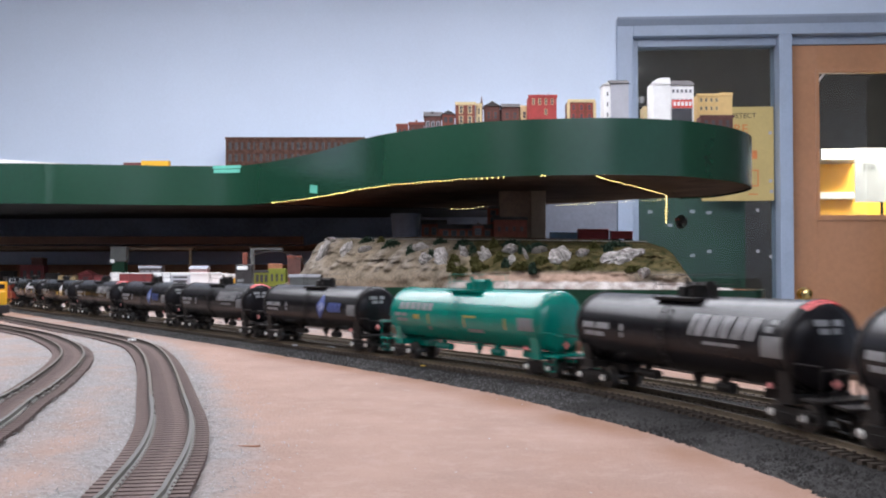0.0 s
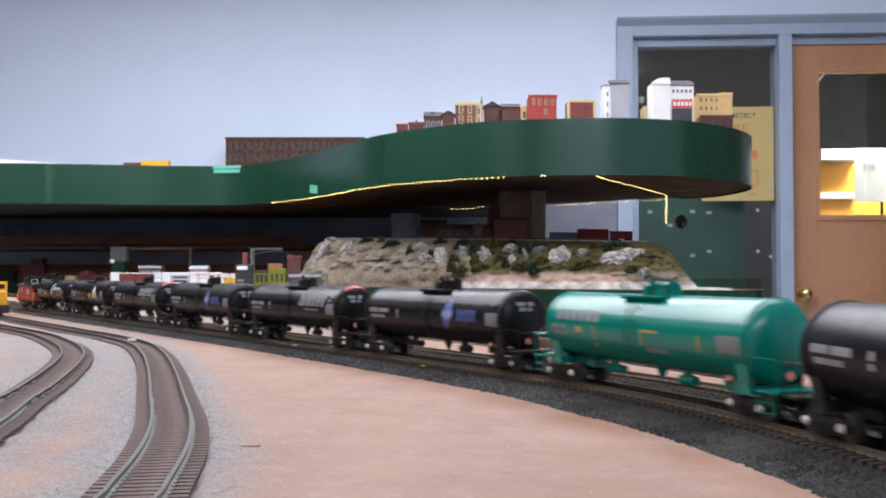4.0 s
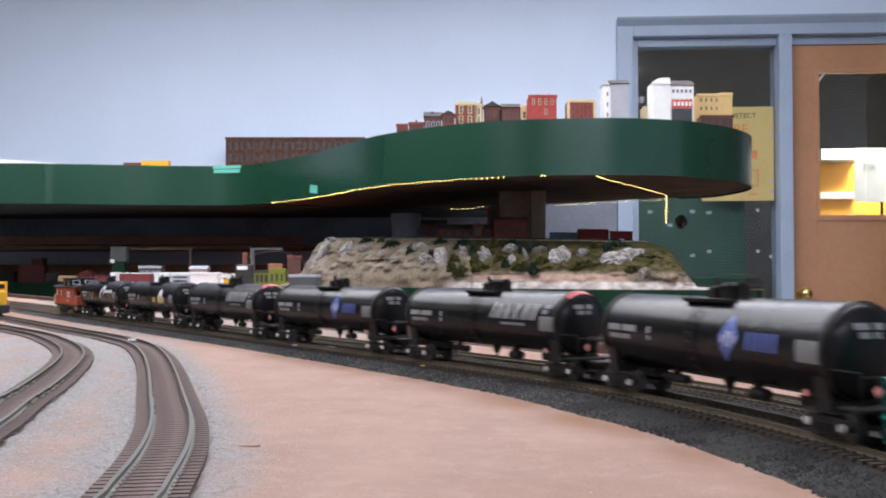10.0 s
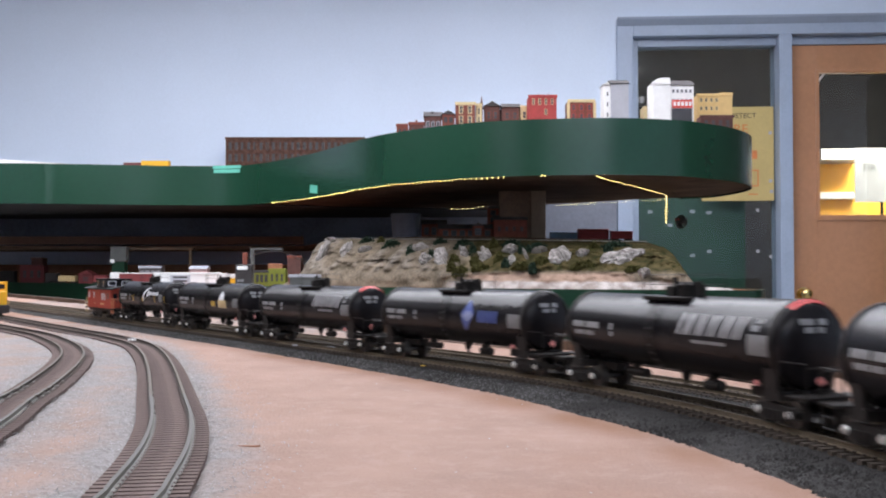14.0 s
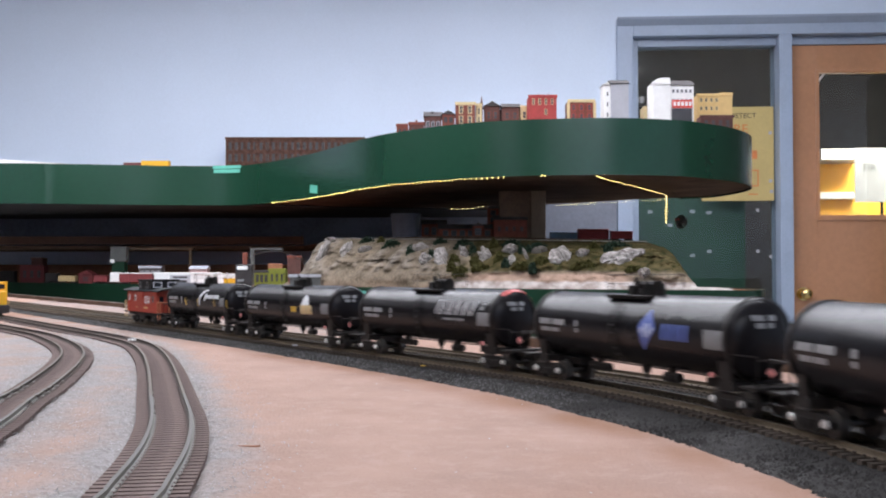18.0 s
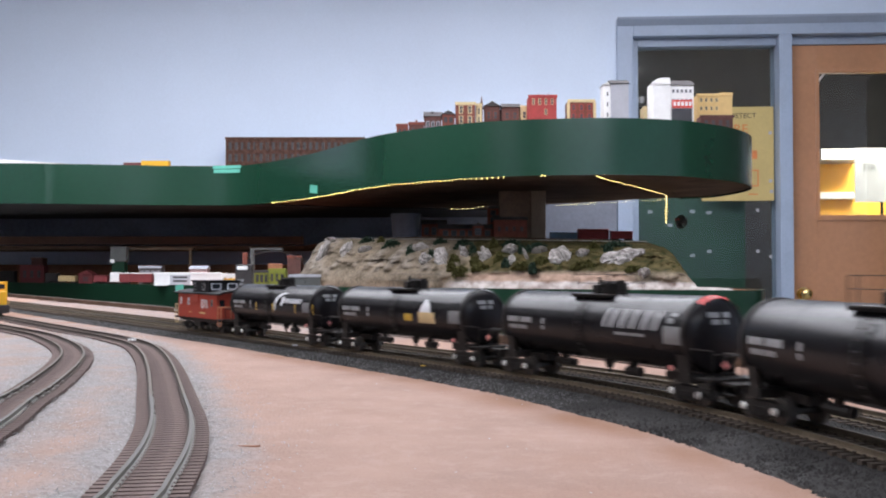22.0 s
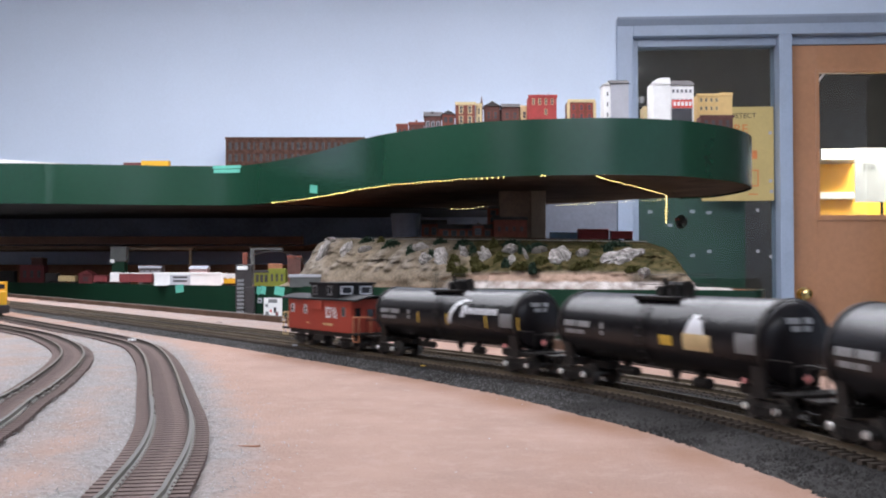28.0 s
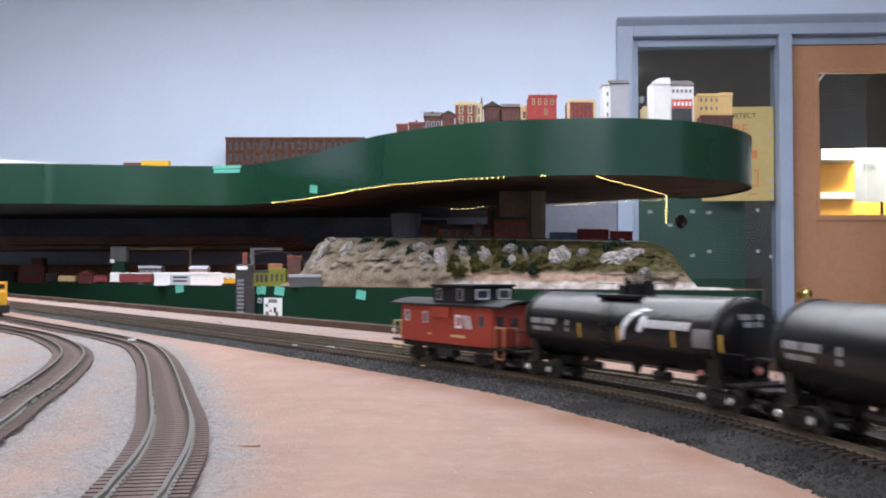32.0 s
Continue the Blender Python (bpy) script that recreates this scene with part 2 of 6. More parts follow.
EDGE = [main_at(s, 0.193)[0] for s in np.arange(-2.9, 1.3, 0.05)]
EDGE = [q for q in EDGE if q.y > -1.9]
SIDE_A = curve_points([(-0.083, 0.10), (-0.086, 0.19), (-0.0895, 0.271), (-0.0925, 0.295), (-0.1020, 0.3527), (-0.1185, 0.4213), (-0.1425, 0.4988), (-0.1895, 0.6475), (-0.2350, 0.778),
                       (-0.2820, 0.887), (-0.3480, 0.9933), (-0.4140, 1.0827), (-0.4990, 1.2028), (-0.6060, 1.3534), (-0.955, 1.845)], 8)
SIDE_B = curve_points([(-0.165, 0.20), (-0.178, 0.31), (-0.1968, 0.409), (-0.2157, 0.483), (-0.2330, 0.559), (-0.267, 0.6834), (-0.301, 0.783), (-0.3463, 0.8793), (-0.4173, 1.0026),
                       (-0.4761, 1.084), (-0.5584, 1.1933), (-0.93, 1.715)], 8)
SIDE_C = [q + Vector((-0.105, -0.03)) for q in SIDE_B]


def resample(line, step):
    seg = [(b - a).length for a, b in zip(line, line[1:])]
    cum = np.concatenate([[0], np.cumsum(seg)])
    out = []
    for s in np.arange(0, cum[-1], step):
        x, y = np.interp(s, cum, [q.x for q in line]), np.interp(s, cum, [q.y for q in line])
        x2, y2 = np.interp(s + 0.004, cum, [q.x for q in line]), np.interp(s + 0.004, cum, [q.y for q in line])
        x1, y1 = np.interp(s - 0.004, cum, [q.x for q in line]), np.interp(s - 0.004, cum, [q.y for q in line])
        out.append((Vector((x, y)), math.atan2(y2 - y1, x2 - x1)))
    return out


def near_line(line):
    a = np.array([(q.x, q.y) for q in line])
    return lambda x, y: float(np.min(np.hypot(a[:, 0] - x, a[:, 1] - y)))


# benchtop: a painted board with pale gravel spread round the side tracks
def ground_material():
    m = material("painted_benchtop", (0.35, 0.240, 0.197), 0.85, spread=0.12, scale=24, fine=700, bump=0.6)
    t = m.node_tree
    b = t.nodes["Principled BSDF"]
    base = b.inputs["Base Color"].links[0].from_socket
    att = t.nodes.new("ShaderNodeAttribute")
    att.attribute_name = "gravel"
    tc = t.nodes.new("ShaderNodeTexCoord")
    n1, n2 = t.nodes.new("ShaderNodeTexNoise"), t.nodes.new("ShaderNodeTexVoronoi")
    n1.inputs["Scale"].default_value, n1.inputs["Detail"].default_value = 30, 8
    n2.inputs["Scale"].default_value = 520
    t.links.new(tc.outputs["Object"], n1.inputs["Vector"])
    t.links.new(tc.outputs["Object"], n2.inputs["Vector"])
    add = t.nodes.new("ShaderNodeMath")
    add.operation = "MULTIPLY_ADD"
    add.inputs[1].default_value = 1.3
    t.links.new(n1.outputs[0], add.inputs[0])
    t.links.new(att.outputs["Fac"], add.inputs[2])
    step = t.nodes.new("ShaderNodeMapRange")
    step.inputs["From Min"].default_value, step.inputs["From Max"].default_value, step.inputs["To Max"].default_value = 0.85, 1.6, 0.92
    t.links.new(add.outputs[0], step.inputs["Value"])
    stone = t.nodes.new("ShaderNodeValToRGB")
    stone.color_ramp.elements[0].color = (0.190, 0.182, 0.180, 1)
    stone.color_ramp.elements[1].color = (0.325, 0.314, 0.311, 1)
    t.links.new(n2.outputs["Color"], stone.inputs[0])
    mix = t.nodes.new("ShaderNodeMix")
    mix.data_type = "RGBA"
    t.links.new(step.outputs[0], mix.inputs["Factor"])
    speck = t.nodes.new("ShaderNodeTexNoise")
    speck.inputs["Scale"].default_value, speck.inputs["Detail"].default_value, speck.inputs["Roughness"].default_value = 95, 8, 0.72
    t.links.new(tc.outputs["Object"], speck.inputs["Vector"])
    worn = t.nodes.new("ShaderNodeMapRange")
    worn.inputs["From Min"].default_value, worn.inputs["From Max"].default_value, worn.inputs["To Max"].default_value = 0.50, 0.74, 0.55
    t.links.new(speck.outputs[0], worn.inputs["Value"])
    mottle = t.nodes.new("ShaderNodeMix")
    mottle.data_type = "RGBA"
    t.links.new(worn.outputs[0], mottle.inputs["Factor"])
    t.links.new(base, mottle.inputs[6])
    mottle.inputs[7].default_value = (0.45, 0.33, 0.285, 1)
    t.links.new(mottle.outputs[2], mix.inputs[6])
    t.links.new(stone.outputs[0], mix.inputs[7])
    # brown stain where the glue of the ballast has run, a browner far strip, and faint smudges
    dirt = t.nodes.new("ShaderNodeAttribute")
    dirt.attribute_name = "stain"
    n3 = t.nodes.new("ShaderNodeTexNoise")
    n3.inputs["Scale"].default_value, n3.inputs["Detail"].default_value = 9, 6
    t.links.new(tc.outputs["Object"], n3.inputs["Vector"])
    sm = t.nodes.new("ShaderNodeMapRange")
    sm.inputs["From Min"].default_value, sm.inputs["From Max"].default_value, sm.inputs["To Max"].default_value = 0.56, 0.74, 0.35
    t.links.new(n3.outputs[0], sm.inputs["Value"])
    both = t.nodes.new("ShaderNodeMath")
    both.operation = "MAXIMUM"
    t.links.new(dirt.outputs["Fac"], both.inputs[0])
    t.links.new(sm.outputs[0], both.inputs[1])
    mix2 = t.nodes.new("ShaderNodeMix")
    mix2.data_type = "RGBA"
    t.links.new(both.outputs[0], mix2.inputs["Factor"])
    t.links.new(mix.outputs[2], mix2.inputs[6])
    mix2.inputs[7].default_value = (0.27, 0.155, 0.105, 1)
    t.links.new(mix2.outputs[2], b.inputs["Base Color"])
    return m


def benchtop():
    near_a, near_b, near_c = near_line(SIDE_A), near_line(SIDE_B), near_line(SIDE_C)
    xs = np.concatenate([np.arange(-1.75, -0.8, 0.05), np.arange(-0.8, 0.42, 0.008)])
    ys = np.concatenate([np.arange(-1.8, 0.1, 0.06), np.arange(0.1, 1.5, 0.008), np.arange(1.5, 3.5, 0.05)])
    ex, ey = np.array([q.x for q in EDGE]), np.array([q.y for q in EDGE])
    verts, grav, stain, index = [], [], [], {}
    mx, my, ms, mt = PX[::5], PY[::5], PG[::5], PT[::5]
    by, bx = [q.y for q in SIDE_B], [q.x for q in SIDE_B]
    ay, ax = [q.y for q in SIDE_A], [q.x for q in SIDE_A]
    for j, y in enumerate(ys):
        lim = float(np.interp(-y, -ey, ex)) + 0.004
        for i, x in enumerate(xs):
            if x > lim + 0.03:
                break
            x = min(x, lim)
            z = 1.0 + 0.00030 * noise.noise(Vector((x * 14, y * 14, 0))) + 0.00012 * noise.noise(Vector((x * 60, y * 60, 3)))
            da, db, dc = near_a(x, y), near_b(x, y), near_c(x, y)
            d = min(da, db, dc)
            g = max(0.0, 1.0 - max(0, d - 0.020) / 0.036)
            if d == da and x > np.interp(y, [q.y for q in SIDE_A], [q.x for q in SIDE_A]):
                g = max(0.0, 1.0 - max(0, d - 0.016) / 0.03)
            if y > 0.9 and x > np.interp(y, ay, ax):    # dusty wedge between the siding and the main bed
                g = max(g, 0.8 * min(1.0, (y - 0.9) / 0.15))
            if y < 1.6 and x < np.interp(y, by, bx) - 0.01:
                g = max(g, 0.75 * min(1.0, (1.6 - y) / 0.25))
            z += 0.0009 * max(0, 1 - abs(d - 0.024) / 0.012) - (0.003 if d < 0.0165 else 0)
            index[i, j] = len(verts)
            verts.append((x, y, z))
            grav.append(g)
            dist = np.hypot(mx - x, my - y)
            k = int(np.argmin(dist))
            wide = float(np.interp(ms[k], [-0.1, 0.12, 0.4], [0.030, 0.035, 0.046]))
            near = max(0.0, 1 - abs(dist[k] - wide - 0.006) / 0.024) * float(np.interp(ms[k], [-0.15, 0.1], [0.15, 1.0]))
            beyond = (y - my[k]) * math.cos(mt[k]) - (x - mx[k]) * math.sin(mt[k])
            # even brown tint beyond the main tracks, and more in the far wedge
            near = max(near, 0.40 if beyond > 0.06 else 0.0, min(0.9, 0.45 + 0.9 * max(0.0, y - 1.05)) if y > 1.0 and beyond < 0 and da < 0.09 else 0.0)
            stain.append(min(1.0, max(0.0, 1.0 * near * (0.8 + 0.9 * noise.noise(Vector((x * 25, y * 25, 7)))))))
    faces = []
    for j in range(len(ys) - 1):
        for i in range(len(xs) - 1):
            q = [(i, j), (i + 1, j), (i + 1, j + 1), (i, j + 1)]
            if all(k in index for k in q):
                faces.append([index[k] for k in q])
    me = bpy.data.meshes.new("benchtop")
    me.from_pydata(verts, [], faces)
    me.materials.append(ground_material())
    a = me.attributes.new("gravel", "FLOAT", "POINT")
    a.data.foreach_set("value", grav)
    me.attributes.new("stain", "FLOAT", "POINT").data.foreach_set("value", stain)
    for p in me.polygons:
        p.use_smooth = True
    ob = new("benchtop", me)
    return tagged(ob, "salmon painted plywood benchtop strewn with pale gravel", "benchtop", kind="structure")


benchtop()
under = [q for q in EDGE] + [Vector((0.3, -1.9)), Vector((-1.75, -1.9)), Vector((-1.75, 3.4))]
structure("bench_frame", slab(bmesh.new(), [(q.x, q.y) for q in under], 0.90, 0.994), WOODDARK, "dark wooden frame under the layout board")
bm = bmesh.new()
for x, y in ((-1.6, -1.6), (0.1, -1.6), (-1.6, 0.6), (0.1, 0.6), (-1.5, 2.6), (-0.5, 1.5)):
    box(bm, x - 0.04, y - 0.04, 0, x + 0.04, y + 0.04, 0.9)
structure("bench_legs", bm, WOODPOST, "plain wooden posts carrying the bench")
GREYEDGE = material("worn_grey_edge", (0.17, 0.165, 0.16), 0.8, spread=0.4, scale=20, fine=200)
structure("edge_board", strip(bmesh.new(), EDGE, 0.006, 0.86, 1.0075), WOODDARK, "thin dark wooden board along the bench edge")
structure("edge_cap", strip(bmesh.new(), [q + Vector((0.0045, 0.003)) for q in EDGE], 0.0016, 1.0075, 1.0086), GREYEDGE, "pale worn top edge of the board")


# ---- tracks ----
def rail_mesh(samples, off, z_top, name, parent, top_mat, side_mat):
    """A rail with foot, web and head."""
    wide = 1.5 if side_mat is RAILPALE else 1.0
    prof = [(-0.0012, -0.0027), (-0.0012, -0.0023), (-0.0003, -0.0019), (-0.0003, -0.0009), (-0.0005, -0.0005), (-0.0005, 0), (0.0005, 0), (0.0005, -0.0005), (0.0003, -0.0009), (0.0003, -0.0019),
            (0.0012, -0.0023), (0.0012, -0.0027)]
    verts, faces = [], []
    n = len(prof)
    for q, th in samples:
        for o, z in prof:
            verts.append((q.x - (off + wide * o) * math.sin(th), q.y + (off + wide * o) * math.cos(th), z_top + z))
    for i in range(len(samples) - 1):
        for k in range(n):
            faces.append((i * n + k, i * n + (k + 1) % n, (i + 1) * n + (k + 1) % n, (i + 1) * n + k))
    me = bpy.data.meshes.new(name)
    me.from_pydata(verts, [], faces)
    me.materials.append(side_mat)
    me.materials.append(top_mat)
    me.materials.append(RAILSHADE if side_mat is RAILPALE else side_mat)   # inner side of the curves coloured as in shade
    me.materials.append(RAILTAN)
    # draw that blends pale faces into shaded ones
    wear = random.Random(2)
    for i, p in enumerate(me.polygons):
        p.material_index = 1 if i % n == 5 else 2 if 6 <= i % n <= 10 else 0
        if side_mat is RAILPALE and wear.random() < (samples[i // n][0].y - 0.42) / 0.16:   # towards the far end more faces take the shade colour
            p.material_index = 3 if i % n == 5 else 2
    ob = new(name, me)
    ob.parent = parent
    return ob


def tie_mesh(name, mat, half):
    bm = box(bmesh.new(), -half, -0.0155, -0.0018, half, 0.0155, 0)
    for side in (-1, 1):
        for e in (-1, 1):   # spike plates beside the rail foot
            y = side * 0.00825 + e * 0.0014
            box(bm, -0.0006, y - 0.0004, 0, 0.0006, y + 0.0004, 0.0007)
    me = bpy.data.meshes.new(name)
    bm.to_mesh(me)
    bm.free()
    me.materials.append(mat)
    return me


def track(samples_fine, z_top, mat, label, top_mat, side_mat, half, web):
    root = tagged(new("railway_track"), label, "railway track", "tracks on the near bench")
    for off in (-0.00825, 0.00825):
        rail_mesh(samples_fine, off, z_top, "rail", root, top_mat, side_mat)
    bm = bmesh.new()   # the plastic web that joins the ties
    prev = None
    for q, th in samples_fine:
        row = [bm.verts.new((q.x - o * math.sin(th), q.y + o * math.cos(th), z_top - web)) for o in (-0.0148, 0.0148)]
        if prev:
            bm.faces.new((prev[0], prev[1], row[1], row[0]))
        prev = row
    part("tie_web", bm, mat, root)
    return root, z_top - 0.0027, tie_mesh("tie", mat, half)


def track_samples(off, s0, s1, step):
    return [(main_at(s, off)[0], main_at(s)[1]) for s in np.arange(s0, s1, step)]


TRACKS = []
for off, label in ((0.0, "main line track with dark ties on a ballast bed"), (0.045, "second main track with dark ties behind the train")):
    r = track(track_samples(off, -2.9, 2.2, 0.01), RAIL_Z, TIEDARK, label, RAILTAN, RAILM, 0.0014, 0.0040)
    TRACKS.append((*r, track_samples(off, -2.9, 2.2, 0.0056), (-0.8, 0.75) if off == 0 else (-0.6, 0.6)))
for line, label in ((SIDE_A, "siding track with brown ties curving past the gravel"), (SIDE_B, "inner siding track with brown ties"), (SIDE_C, "innermost siding track with brown ties")):
    r = track(resample(line, 0.008), 1.0040, TIE, label, RAILTOP, RAILPALE, 0.0018, 0.0034)
    TRACKS.append((*r, resample(line, 0.0054), None))


def roadbed():
    """Raised ballast bed below both main tracks."""
    prof = [(-0.040, -0.0002), (-0.034, 0.0012), (-0.028, 0.0020), (-0.022, 0.0028), (-0.0165, 0.0036), (-0.010, 0.0042), (0, 0.0045), (0.010, 0.0046), (0.0225, 0.0050), (0.035, 0.0046), (0.045, 0.0045), (0.055, 0.0046),
            (0.063, 0.0050), (0.070, 0.0035), (0.076, 0.0018), (0.082, -0.0002)]
    verts, faces = [], []
    ss = np.concatenate([np.arange(-2.9, -0.4, 0.008), np.arange(-0.4, 0.75, 0.003), np.arange(0.75, 2.2, 0.02)])
    n = len(prof)
    for s in ss:
        q, th = main_at(s)
        wide = float(np.interp(s, [-0.1, 0.12, 0.40], [0.78, 0.88, 1.10]))
        for k, (o, z) in enumerate(prof):
            rough = 0.0007 if 0 < k < n - 1 else 0
            edge = 0.0035 if k in (0, n - 1) else 0.001
            p = Vector((s * 90, o * 300, 0))
            o2 = o * (wide if o < -0.01 else 1) + edge * noise.noise(p * 0.7)
            verts.append((q.x - o2 * math.sin(th), q.y + o2 * math.cos(th), 1.0 + z + rough * noise.noise(p * 2.3) + rough * 0.6 * noise.noise(p * 6)))
    for i in range(len(ss) - 1):
        for k in range(n - 1):
            faces.append((i * n + k, (i + 1) * n + k, (i + 1) * n + k + 1, i * n + k + 1))
    me = bpy.data.meshes.new("ballast_bed")
    me.from_pydata(verts, [], faces)
    me.materials.append(BALLAST)
    tagged(new("ballast_bed", me), "raised bed of dark grey ballast under the main tracks", "ballast", kind="structure")


roadbed()


def stones(name, places, mat, label, seed, lo, hi):
    """Loose angular stones, joined as one sheet of gravel."""
    rng = random.Random(seed)
    verts, faces = [], []
    for x, y, z in places:
        s, a = rng.uniform(lo, hi), rng.uniform(0, 6.28)
        k = len(verts)
        for j in range(4):
            r = s * rng.uniform(0.7, 1.2)
            verts.append((x + r * math.cos(a + j * 1.571), y + r * math.sin(a + j * 1.571), z - 0.2 * s))
        verts.append((x + s * rng.uniform(-0.4, 0.4), y + s * rng.uniform(-0.4, 0.4), z + s * rng.uniform(0.5, 1.0)))
        faces += [(k + j, k + (j + 1) % 4, k + 4) for j in range(4)]
    me = bpy.data.meshes.new(name)
    me.from_pydata(verts, [], faces)
    me.materials.append(mat)
    return tagged(new(name, me), label, "gravel", kind="stuff")


rng = random.Random(11)
spots = []
for _ in range(15000):
    s = rng.uniform(-0.75, 0.68)
    o = rng.uniform(-0.040, -0.017) if rng.random() < 0.75 else rng.choice((rng.uniform(0.012, 0.033), rng.uniform(0.060, 0.078)))
    wide = float(np.interp(s, [-0.1, 0.12, 0.40], [0.78, 0.88, 1.10]))
    z = float(np.interp(o, [-0.040, -0.034, -0.022, -0.0165, 0.0, 0.0225, 0.063, 0.070, 0.082], [0, 0.0012, 0.0028, 0.0036, 0.0044, 0.0050, 0.0050, 0.0035, 0]))
    q, th = main_at(s, o * (wide if o < 0 else 1))
    spots.append((q.x, q.y, 1.0 + z))
BALLASTMIX = material("mixed_ballast_stone", (0.062, 0.060, 0.058), 0.95, spread=0.5, scale=26, fine=1500, second=(0.030, 0.028, 0.027))
stones("ballast_stones", spots, BALLASTMIX, "loose grey ballast stones along the main tracks", 5, 0.0005, 0.0012)
spots = []
for _ in range(8000):   # paler chips, thickest along the far half of the bed's near edge
    s = -0.75 + 1.15 * rng.random() ** 1.5
    o = rng.uniform(-0.040, -0.019) if rng.random() < 0.85 else rng.uniform(-0.036, 0.034)
    wide = float(np.interp(s, [-0.1, 0.12, 0.40], [0.78, 0.88, 1.10]))
    q, th = main_at(s, o * (wide if o < 0 else 1))
    spots.append((q.x, q.y, 1.0002 + float(np.interp(o, [-0.040, -0.034, -0.022, -0.0165, 0.0, 0.034], [0, 0.0012, 0.0028, 0.0036, 0.0044, 0.0048]))))
CHIPSTONE = material("pale_ballast_chips", (0.13, 0.128, 0.127), 0.95, spread=0.4, scale=420, fine=1500)
stones("ballast_chips", spots, CHIPSTONE, "pale chips among the dark ballast", 8, 0.0004, 0.0009)
spots = []
for line, width in ((SIDE_A, 0.05), (SIDE_B, 0.055)):
    smp = resample(line, 0.003)
    for _ in range(6000):
        q, th = rng.choice(smp)
        if q.y > 1.1:
            continue
        o = rng.choice((-1, 1)) * (0.0165 + abs(rng.gauss(0, width * 0.30)))
        spots.append((q.x - o * math.sin(th), q.y + o * math.cos(th), 1.0008))
for _ in range(220):
    spots.append((rng.uniform(-0.22, 0.22), rng.uniform(0.18, 0.8), 1.0004))
PALESTONE = material("pale_gravel_stone", (0.41, 0.40, 0.396), 0.95, spread=0.25, scale=420, fine=1500)
stones("gravel_scatter", spots, PALESTONE, "pale grey gravel scattered round the sidings", 6, 0.00025, 0.0005)

# ---- the train ----
SPEED = 0.04367
TANK_R, TANK_Z = 0.0175, 0.0312


PINK = material("red_white_placard", (0.70, 0.25, 0.24), 0.5, spread=0.3, scale=300, fine=1500)


def wrap(bm, pts, steps=6, lift=0.00012, mirror=1):
    """A four-cornered mark (u along the car, widened a little, w round the flank from its middle, up positive) laid on the near side of the tank."""
    (a, b, c, d) = [(1.17 * u + 0.005, w) for u, w in pts]
    grid = []
    for j in range(steps + 1):
        t = j / steps
        l, r = [a[i] + (d[i] - a[i]) * t for i in (0, 1)], [b[i] + (c[i] - b[i]) * t for i in (0, 1)]
        row = []
        for u, w in (l, r):
            ang = w / TANK_R
            rr = TANK_R + lift
            row.append(bm.verts.new((u, -rr * math.cos(ang), TANK_Z + rr * math.sin(ang))))
        grid.append(row)
    for p, q in zip(grid, grid[1:]):
        bm.faces.new((p[0], p[1], q[1], q[0]))
    return bm


def rect(u0, w0, u1, w1, slant=0.0):
    return ((u0, w0), (u1, w0), (u1 + slant, w1), (u0 + slant, w1))


def side_frame(bm, side):
    """Cast truck side: two journal ends, arched top and a spring opening."""
    y0, y1 = (0.0100, 0.0122) if side > 0 else (-0.0122, -0.0100)
    top = [(-0.0135, 0.0062), (-0.0105, 0.0078), (-0.006, 0.0086), (0.006, 0.0086), (0.0105, 0.0078), (0.0135, 0.0062)]
    low = [(-0.0135, 0.0038), (-0.0085, 0.0040), (-0.0045, 0.0020), (0.0045, 0.0020), (0.0085, 0.0040), (0.0135, 0.0038)]
    cols = []
    for (xa, za), (xb, zb) in zip(top, low):
        cols.append([bm.verts.new(c) for c in ((xa, y0, za), (xa, y1, za), (xb, y1, zb), (xb, y0, zb))])
    for p, q in zip(cols, cols[1:]):
        for k in range(4):
            bm.faces.new((p[k], q[k], q[(k + 1) % 4], p[(k + 1) % 4]))
    bm.faces.new(cols[0])
    bm.faces.new(cols[-1][::-1])
    for x in (-0.0028, 0, 0.0028):
        rod(bm, (x, (y0 + y1) / 2 + side * 0.0012, 0.0028), (x, (y0 + y1) / 2 + side * 0.0012, 0.0062), 0.0011, 7)
    return bm


def truck(parent, x, mat, cap_mat=SILVER):
    t = part("truck", box(bmesh.new(), -0.0035, -0.0105, 0.0050, 0.0035, 0.0105, 0.0080), mat, parent)
    t.location = (x, 0, 0)
    for side in (-1, 1):
        part("side_frame", side_frame(bmesh.new(), side), mat, t)
    for wx in (-0.0102, 0.0102):
        bm = bmesh.new()
        for side in (-1, 1):
            rod(bm, (0, side * 0.0070, 0), (0, side * 0.0094, 0), 0.0052, 20)
            rod(bm, (0, side * 0.0062, 0), (0, side * 0.0070, 0), 0.0060, 20)
            rod(bm, (0, side * 0.0094, 0), (0, side * 0.0098, 0), 0.0030, 12)
            for a in range(6):   # holes cast in the wheel plate
                ca, sa = math.cos(a * 1.0472), math.sin(a * 1.0472)
                box(bm, ca * 0.0038 - 0.0004, side * 0.0095 - 0.0001, sa * 0.0038 - 0.0004, ca * 0.0038 + 0.0004, side * 0.0095 + 0.0001, sa * 0.0038 + 0.0004)
        rod(bm, (0, -0.0100, 0), (0, 0.0100, 0), 0.0012, 8)
        w = part("wheelset", bm, WHEEL, t, "dark steel wheelset")
        w.location = (wx, 0, 0.0052)
        for side in (-1, 1):
            part("bearing_cap", rod(bmesh.new(), (wx, side * 0.0122, 0.0052), (wx, side * 0.0134, 0.0052), 0.0017, 10, 0.0013), cap_mat, t, "shiny bearing cap" if cap_mat is SILVER else "")
    return t


